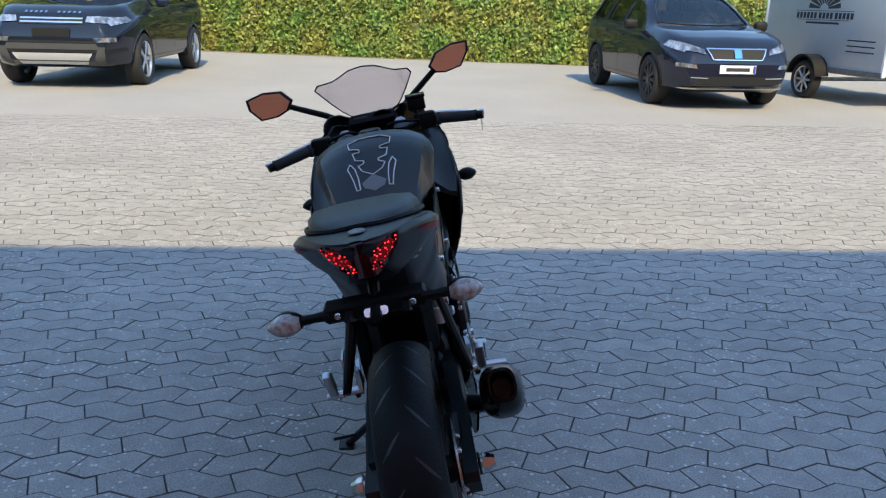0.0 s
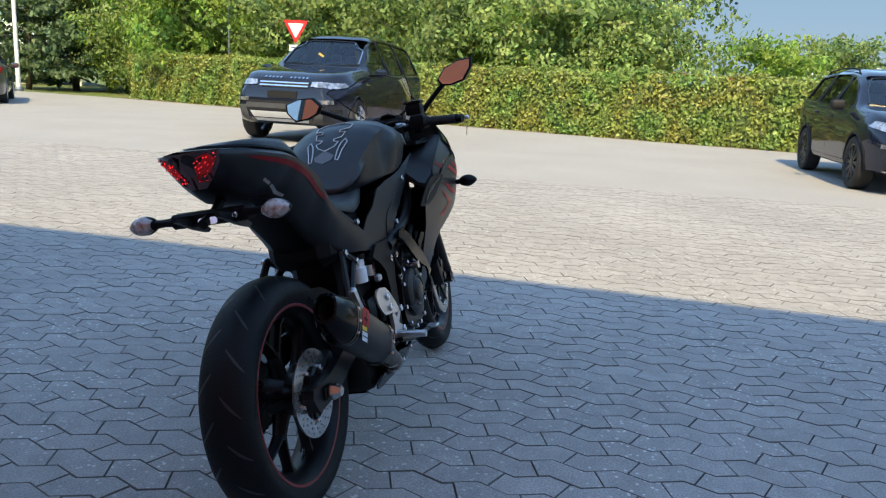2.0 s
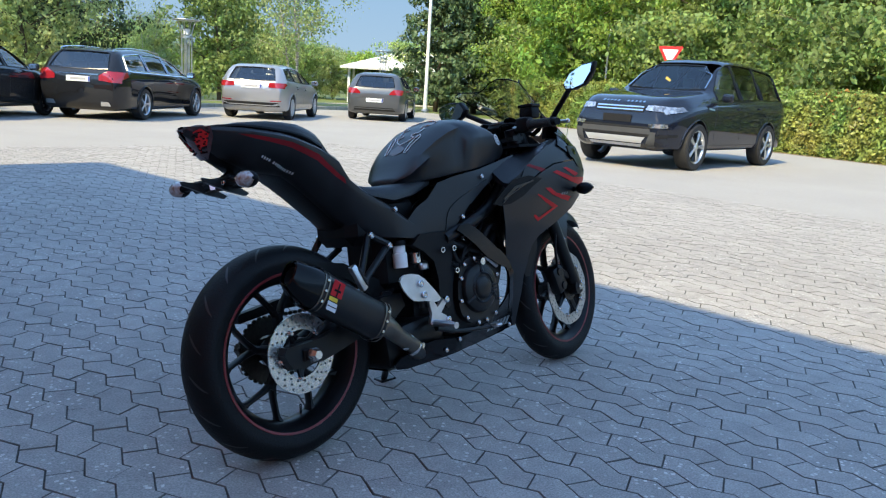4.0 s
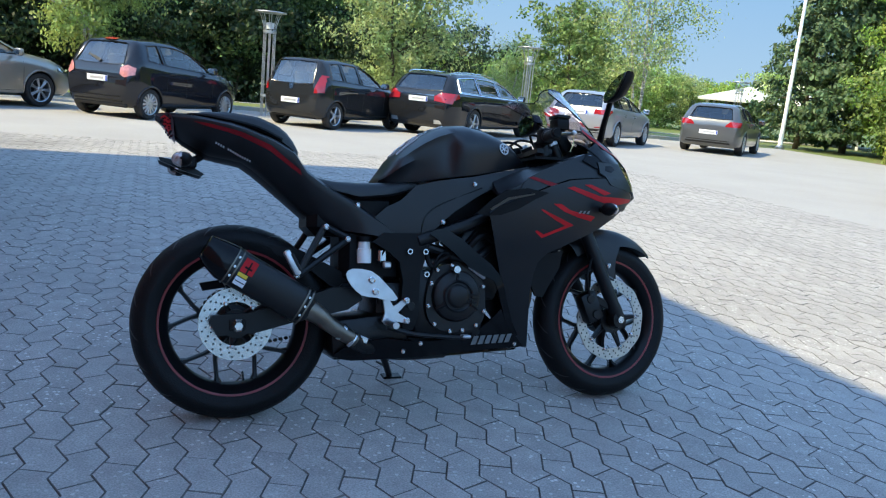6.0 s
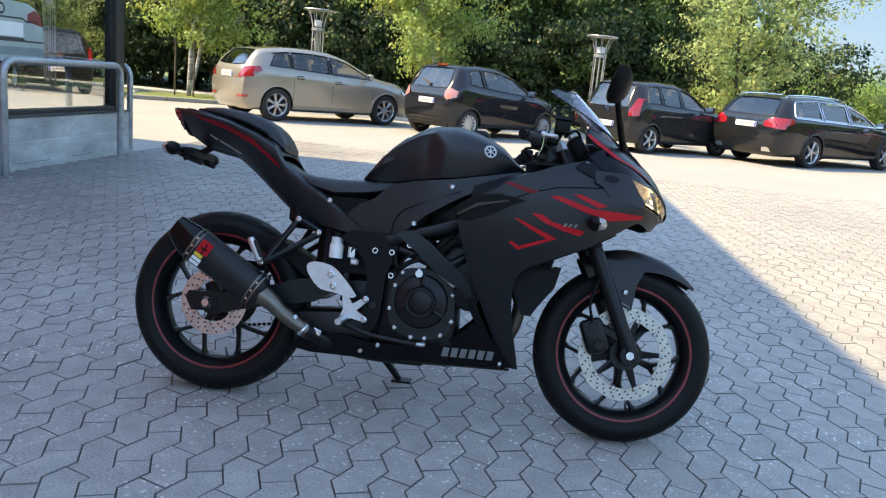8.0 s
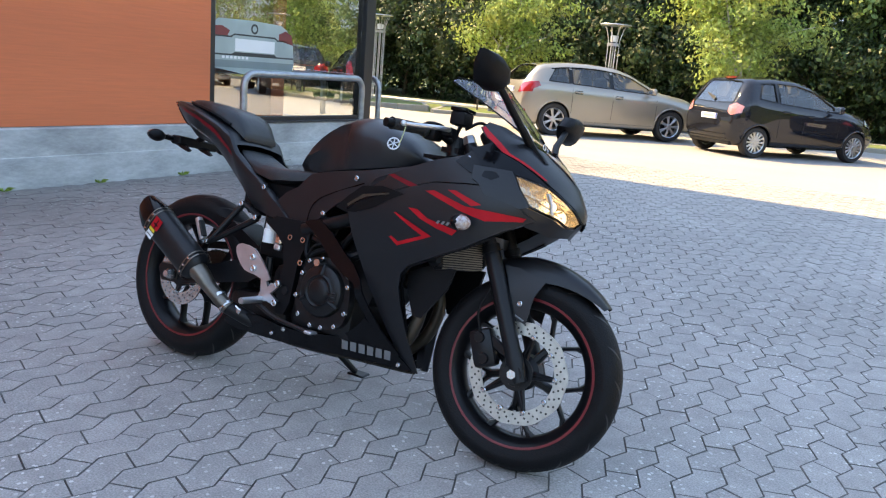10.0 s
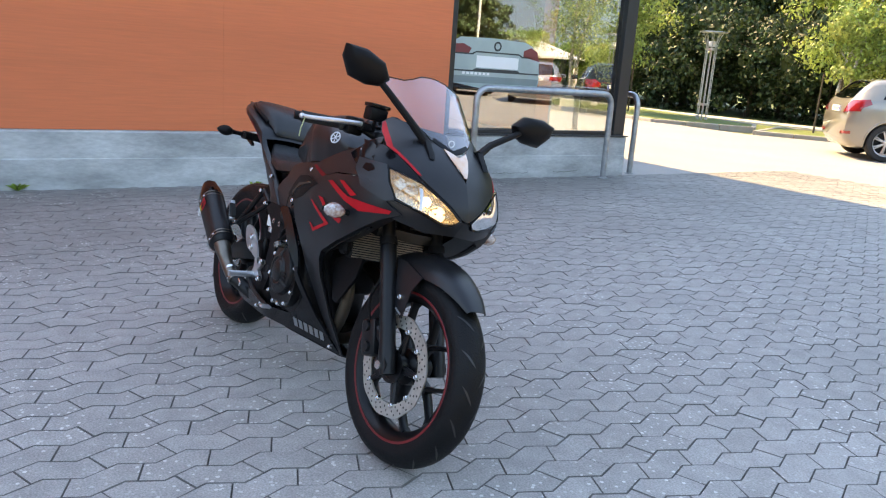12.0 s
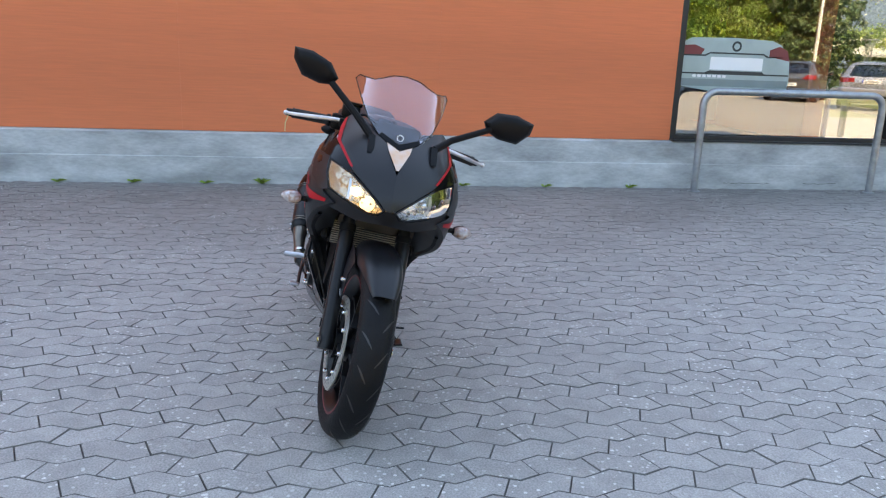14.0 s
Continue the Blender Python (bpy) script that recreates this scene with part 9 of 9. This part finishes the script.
# tail lamp: a V of red diodes behind a dark red lens
tail_face = lambda u, v: Vector((-0.248 + 7.4 * u * u + 0.72 * (0.942 - v), u, v + 0.015))
tlamp = put_on("tail_lamp", outline([(-0.078, 0.942), (0.078, 0.942), (0.070, 0.915), (0.046, 0.882), (0.020, 0.858), (-0.020, 0.858), (-0.046, 0.882), (-0.070, 0.915)], tail_face, 0.015, 0), "lens_red", bike, "dark red lit tail lamp")
for s in (-1, 1):
    leds, collars = bmesh.new(), bmesh.new()
    spots = [(0.022 + 0.0098 * a + 0.0030 * b, 0.874 + 0.0092 * b + 0.0022 * a) for a in range(7) for b in range(6) if (a * 7 + b * 5) % 3 and not (a > 4 and b < 3) and not (a > 2 and b < 1)]
    for k, (u, v) in enumerate(spots + [(0.033, 0.893), (0.028, 0.885), (0.022, 0.877)]):
        q = tail_face(s * (0.72 * u + 0.0012 * math.sin(7.3 * k)), min(0.936, v + 0.0016 * math.cos(5.1 * k))) + Vector((-0.0022, 0, 0))
        bmesh.ops.create_circle(leds, cap_ends=True, segments=8, radius=0.0012 + 0.0006 * math.sin(4.7 * k + s), matrix=Matrix.Translation(q) @ Matrix.Rotation(math.pi / 2, 4, "Y"))
        # collar added to block the diode's glow from oblique views
        tube([q + Vector((0.004, 0, 0)), q + Vector((-0.0026, 0, 0))], 0.0023, 8, collars, caps=False)
    put_on("tail_led", leds, led_red, tlamp, "cluster of glowing red diodes")
    put_on("led_collar", collars, "plastic", tlamp, "added black collars that screen the diodes sideways")
for s in (-1, 1):
    put_on("lamp_chamber", outline([(s * u, v) for u, v in ((0.016, 0.876), (0.026, 0.890), (0.046, 0.894), (0.066, 0.922), (0.058, 0.936), (0.036, 0.930), (0.022, 0.912))], lambda u, v: tail_face(u, v) + Vector((-0.0012, 0, 0)), 0.015, 0), led_dim, tlamp, "dim red glowing lamp chamber")
# plate bracket, plate lamp and turn signals
br = put_on("plate_bracket", slab(0.05, 0.20, 0.034, (-0.150, 0, 0.806), 0.006), "plastic", bike, "black tail-tidy bracket")
put_on("bracket_arm", tube([(-0.10, 0, 0.84), (-0.14, 0, 0.815), (-0.20, 0, 0.795)], 0.012, 8), "plastic", br)
for s in (-1, 1):
    put_on("bracket_wing", outline([(-0.235, 0.822), (-0.19, 0.815), (-0.13, 0.792), (-0.10, 0.775), (-0.11, 0.768), (-0.16, 0.782), (-0.23, 0.810)], lambda u, v, s=s: Vector((u, s * 0.055, v)), 0.05, 0.012), "frame", br, "black slotted bracket wing")
    bolt(-0.176, s * 0.072, 0.806, 0.007, "x", -1, br)
put_on("plate_lamp", slab(0.014, 0.046, 0.016, (-0.178, 0, 0.800), 0.004), led_white, br, "small glowing plate lamp")


def signal(x, y0, y1, z, s, face_x):
    stalk = put_on("signal_stalk", tube([(x, s * y0, z), (x, s * (y0 + 0.03), z), (x, s * (y1 - 0.055), z)], [0.011, 0.009, 0.011], 10), "plastic", bike, "black signal stalk")
    rows = []
    for u in np.linspace(0, 1, 9):
        r = 0.021 * math.sin(math.pi * (0.12 + 0.86 * u)) ** 0.75 + 0.002
        yy = s * (y1 - 0.062 + 0.066 * u)
        rows.append([Vector((x + r * 1.15 * math.cos(a), yy, z + r * math.sin(a))) for a in np.linspace(0, 2 * math.pi, 16, endpoint=False)])
    put_on("signal_body", loft(rows), "plastic", stalk, "black signal housing", 60)
    rows = []
    for u in np.linspace(0, 1, 9):
        r = 0.0205 * math.sin(math.pi * (0.12 + 0.86 * u)) ** 0.75 + 0.002
        yy = s * (y1 - 0.060 + 0.064 * u)
        rows.append([Vector((x + face_x * (0.006 + r * 1.25 * math.cos(a)), yy, z + r * math.sin(a))) for a in np.linspace(-math.pi / 2, math.pi / 2, 9)])
    g = put_on("signal_lens", loft(rows, False, False), "clear_signal", stalk, "clear signal lens", 60)
    b = bmesh.new()
    bmesh.ops.create_uvsphere(b, u_segments=10, v_segments=8, radius=0.010, matrix=Matrix.Translation((x + face_x * 0.020, s * (y1 - 0.03), z)))
    put_on("signal_bulb", b, "orange", stalk, "orange bulb")


B["clear_signal"] = material("clear_signal_lens", (0.46, 0.45, 0.46), 0.10, coat=1.0, noise=0.35, scale=90, color2=(0.24, 0.13, 0.09))
for s in (-1, 1):
    signal(-0.168, 0.09, 0.204, 0.807, s, -1)
    signal(1.226, 0.225, 0.318, 0.702, s, 1)

# -- front end (turned with the bars)
for s in (-1, 1):
    def fork(z, dy=0.0, dx=0.0):
        return TURN @ Vector((1.393 - (z - 0.296) * math.tan(radians(24.8)) + 0.004 + dx, s * (0.096 + dy), z))
    leg = put_on("fork_leg", tube([fork(0.275), fork(0.33), fork(0.36), fork(0.62), fork(0.635)], [0.024, 0.027, 0.0245, 0.0255, 0.022], 18), "frame", bike, "black fork leg")
    put_on("fork_tube", tube([fork(0.62), fork(0.935)], 0.0205, 16), "frame", leg, "black fork tube")
    put_on("fork_seal", tube([fork(0.628), fork(0.648)], 0.0275, 16), "plastic", leg)
    put_on("fork_cap", tube([fork(0.935), fork(0.958)], [0.021, 0.018], 6), "alloy", leg, "silver fork cap")
    put_on("axle_clamp", tube([TURN @ Vector((1.387, s * 0.078, 0.296)), TURN @ Vector((1.387, s * 0.118, 0.296))], 0.029, 18), "frame", leg)
    put_on("axle_nut", tube([TURN @ Vector((1.387, s * 0.118, 0.296)), TURN @ Vector((1.387, s * 0.126, 0.296))], 0.014, 6), "bolt", leg, "steel axle nut")
    # handlebar
    bar = [TURN @ Vector(p) for p in ((1.055, s * 0.105, 0.925), (1.02, s * 0.165, 0.948), (0.955, s * 0.335, 0.930))]
    clip = put_on("handlebar", tube(bar, 0.0115, 12), "frame", bike, "black clip-on handlebar")
    g0, g1 = bar[1].lerp(bar[2], 0.28), bar[2]
    put_on("grip", tube([g0, g0.lerp(g1, 0.06), g0.lerp(g1, 0.1), g0.lerp(g1, 0.94), g1], [0.021, 0.021, 0.0165, 0.0168, 0.0185], 16), "grip", clip, "black rubber grip")
    put_on("bar_end", tube([g1, g1 + (g1 - g0).normalized() * 0.022], [0.014, 0.013], 14), "plastic", clip)
    sw = bar[1].lerp(bar[2], 0.10)
    put_on("switch_box", slab(0.045, 0.055, 0.055, sw, 0.010, seg=2), "plastic", clip, "black switch box")
    put_on("bar_clamp", tube([TURN @ Vector((1.062, s * 0.096, 0.890)), TURN @ Vector((1.052, s * 0.096, 0.945))], 0.029, 18), "frame", clip)
    lv = [TURN @ Vector(p) for p in ((1.07, s * 0.165, 0.955), (1.065, s * 0.20, 0.955), (1.055, s * 0.27, 0.945), (1.02, s * 0.335, 0.933), (1.008, s * 0.362, 0.930))]
    lever = put_on("lever", tube(lv, [0.008, 0.0075, 0.007, 0.006, 0.0055], 10, smooth=4), "alloy", clip, "bare alloy lever")
    b = bmesh.new()
    bmesh.ops.create_uvsphere(b, u_segments=12, v_segments=8, radius=0.0085, matrix=Matrix.Translation(lv[-1]))
    put_on("lever_tip", b, "alloy", lever)
    put_on("lever_perch", slab(0.04, 0.05, 0.028, TURN @ Vector((1.06, s * 0.165, 0.952)), 0.008, seg=2), "plastic", clip)
put_on("tag", tube([TURN @ Vector((1.012, -0.352, 0.930)), TURN @ Vector((1.010, -0.356, 0.895)), TURN @ Vector((1.000, -0.350, 0.868))], 0.0016, 5), "cloth", bike, "thin pale thread on the lever")
res = put_on("brake_reservoir", slab(0.050, 0.060, 0.040, (1.10, -0.156, 1.002), 0.006, seg=2), "plastic", bike, "dark brake fluid reservoir")
put_on("reservoir_lid", slab(0.054, 0.066, 0.012, (1.10, -0.156, 1.028), 0.003, seg=2), "gloss", res)
put_on("reservoir_stay", tube([(1.10, -0.152, 0.985), (1.085, -0.150, 0.950)], 0.006, 8), "plastic", res)
put_on("upper_yoke", outline([(1.02, -0.12), (1.08, -0.125), (1.10, 0), (1.08, 0.125), (1.02, 0.12), (1.035, 0)], lambda u, v: TURN @ Vector((u, v, 0.915)), 0.05, 0.016), "frame", bike, "black upper yoke")
put_on("lower_yoke", outline([(1.15, -0.125), (1.22, -0.13), (1.235, 0), (1.22, 0.13), (1.15, 0.125), (1.14, 0)], lambda u, v: TURN @ Vector((u, v, 0.675)), 0.05, 0.03), "frame", bike, "black lower yoke")
put_on("steering_stem", tube([AX_P + AX_D * 0.72, AX_P + AX_D * 1.03], 0.022, 14), "frame")
dash = put_on("instrument_panel", slab(0.05, 0.17, 0.085, (1.165, 0, 0.955), 0.018, Matrix.Rotation(radians(-38), 4, "Y"), 2), "plastic", bike, "black instrument panel")
put_on("dial", lathe([(0, -0.002), (0.036, -0.002), (0.038, 0.002), (0, 0.002)], 28, "x", (0, 0, 0)), "gloss", dash, "dark round dial").matrix_basis = Matrix.Translation((1.146, -0.035, 0.972)) @ Matrix.Rotation(radians(-38 + 90 - 90), 4, "Y")
put_on("display", slab(0.003, 0.05, 0.045, (1.146, 0.04, 0.972), 0.002, Matrix.Rotation(radians(-38), 4, "Y")), M["grey_wall"], dash, "grey display")
for pts in ([(1.10, -0.15, 0.97), (1.14, -0.12, 1.0), (1.17, -0.05, 0.96), (1.15, 0.0, 0.86)], [(1.06, 0.16, 0.955), (1.10, 0.12, 0.985), (1.15, 0.06, 0.95), (1.15, 0.03, 0.86)],
            [(1.03, -0.17, 0.94), (1.0, -0.12, 0.96), (1.04, -0.05, 0.955), (1.10, -0.03, 0.88)], [(1.03, 0.18, 0.94), (1.0, 0.12, 0.965), (1.05, 0.06, 0.955), (1.10, 0.03, 0.88)]):
    put_on("cable", tube([TURN @ Vector(p) for p in pts], 0.0048, 7, smooth=6), "plastic", bike, "black cable")
put_on("brake_hose", tube([TURN @ Vector(p) for p in ((1.20, -0.07, 0.66), (1.27, -0.10, 0.56), (1.245, -0.11, 0.46), (1.26, -0.10, 0.39))], 0.0048, 7, smooth=6), "plastic", bike, "black brake hose")
fcal = slab(0.075, 0.055, 0.115, (1.275, -0.078, 0.345), 0.016, Matrix.Rotation(radians(-22), 4, "Y"), 2)
moved(fcal, TURN)
fc = put_on("front_caliper", fcal, "frame", bike, "black front brake caliper")
for u, v in ((1.262, 0.375), (1.287, 0.318)):
    q = TURN @ Vector((u, -0.108, v))
    put_on("caliper_piston", lathe([(0, -0.004), (0.015, -0.004), (0.017, 0.002), (0.017, 0.008)], 16, "y", q), "engine", fc)
put_on("caliper_mount", slab(0.09, 0.014, 0.03, TURN @ Vector((1.315, -0.090, 0.365)), 0.005, Matrix.Rotation(radians(25), 4, "Y")), "frame", fc)
# front mudguard
k_turn = lambda k: max(0.0, (24 - k) / 15)
rows = []
for k in range(25):
    a = radians(121 - 73 * k / 24)
    r = 0.326 + 0.020 * min(1.0, k_turn(k))
    taper = math.sin(math.pi * min(1, max(0.02, (k + 0.6) / 25.2))) ** 0.4
    hw = (0.072 if k < 12 else 0.072 * (1 - 0.34 * ((k - 12) / 12) ** 1.8)) * (0.6 + 0.4 * taper)
    depth = 0.070 * (1 if 2 < k < 12 else 1 - 0.80 * max(0, (k - 11) / 13))
    row = []
    for t in np.linspace(-1, 1, 13):
        yy = hw * math.sin(t * 1.45) / math.sin(1.45)
        dr = -depth * (abs(t) ** 3)
        row.append(TURN @ (AXLE_F + Vector(((r + dr) * math.cos(a), yy, (r + dr) * math.sin(a)))))
    rows.append(row)
bm = loft(rows, False, False)
bmesh.ops.solidify(bm, geom=bm.faces[:], thickness=0.003)
mud = put_on("front_mudguard", bm, "matt", bike, "matt black front mudguard", 50)
for s in (-1, 1):
    put_on("mudguard_side", outline([(1.285, 0.600), (1.33, 0.600), (1.42, 0.575), (1.395, 0.525), (1.385, 0.440), (1.355, 0.450), (1.328, 0.468), (1.318, 0.53)], lambda u, v, s=s: TURN @ Vector((u, s * (0.074 + 0.012 * min(1, max(0, (0.60 - v) / 0.06))), v)), 0.04, s * 0.004), "matt", mud, "matt black mudguard side", 40)
    q = TURN @ Vector((1.358, s * 0.088, 0.498))
    bolt(*q, 0.009, s=s, parent=mud)
    q = [TURN @ Vector((1.35, s * 0.0875, 0.462)), TURN @ Vector((1.378, s * 0.0875, 0.450))]
    put_on("print_bar", tube(q, 0.003, 5), "grey", mud)

# ---- paving stones ----
lay_paving()
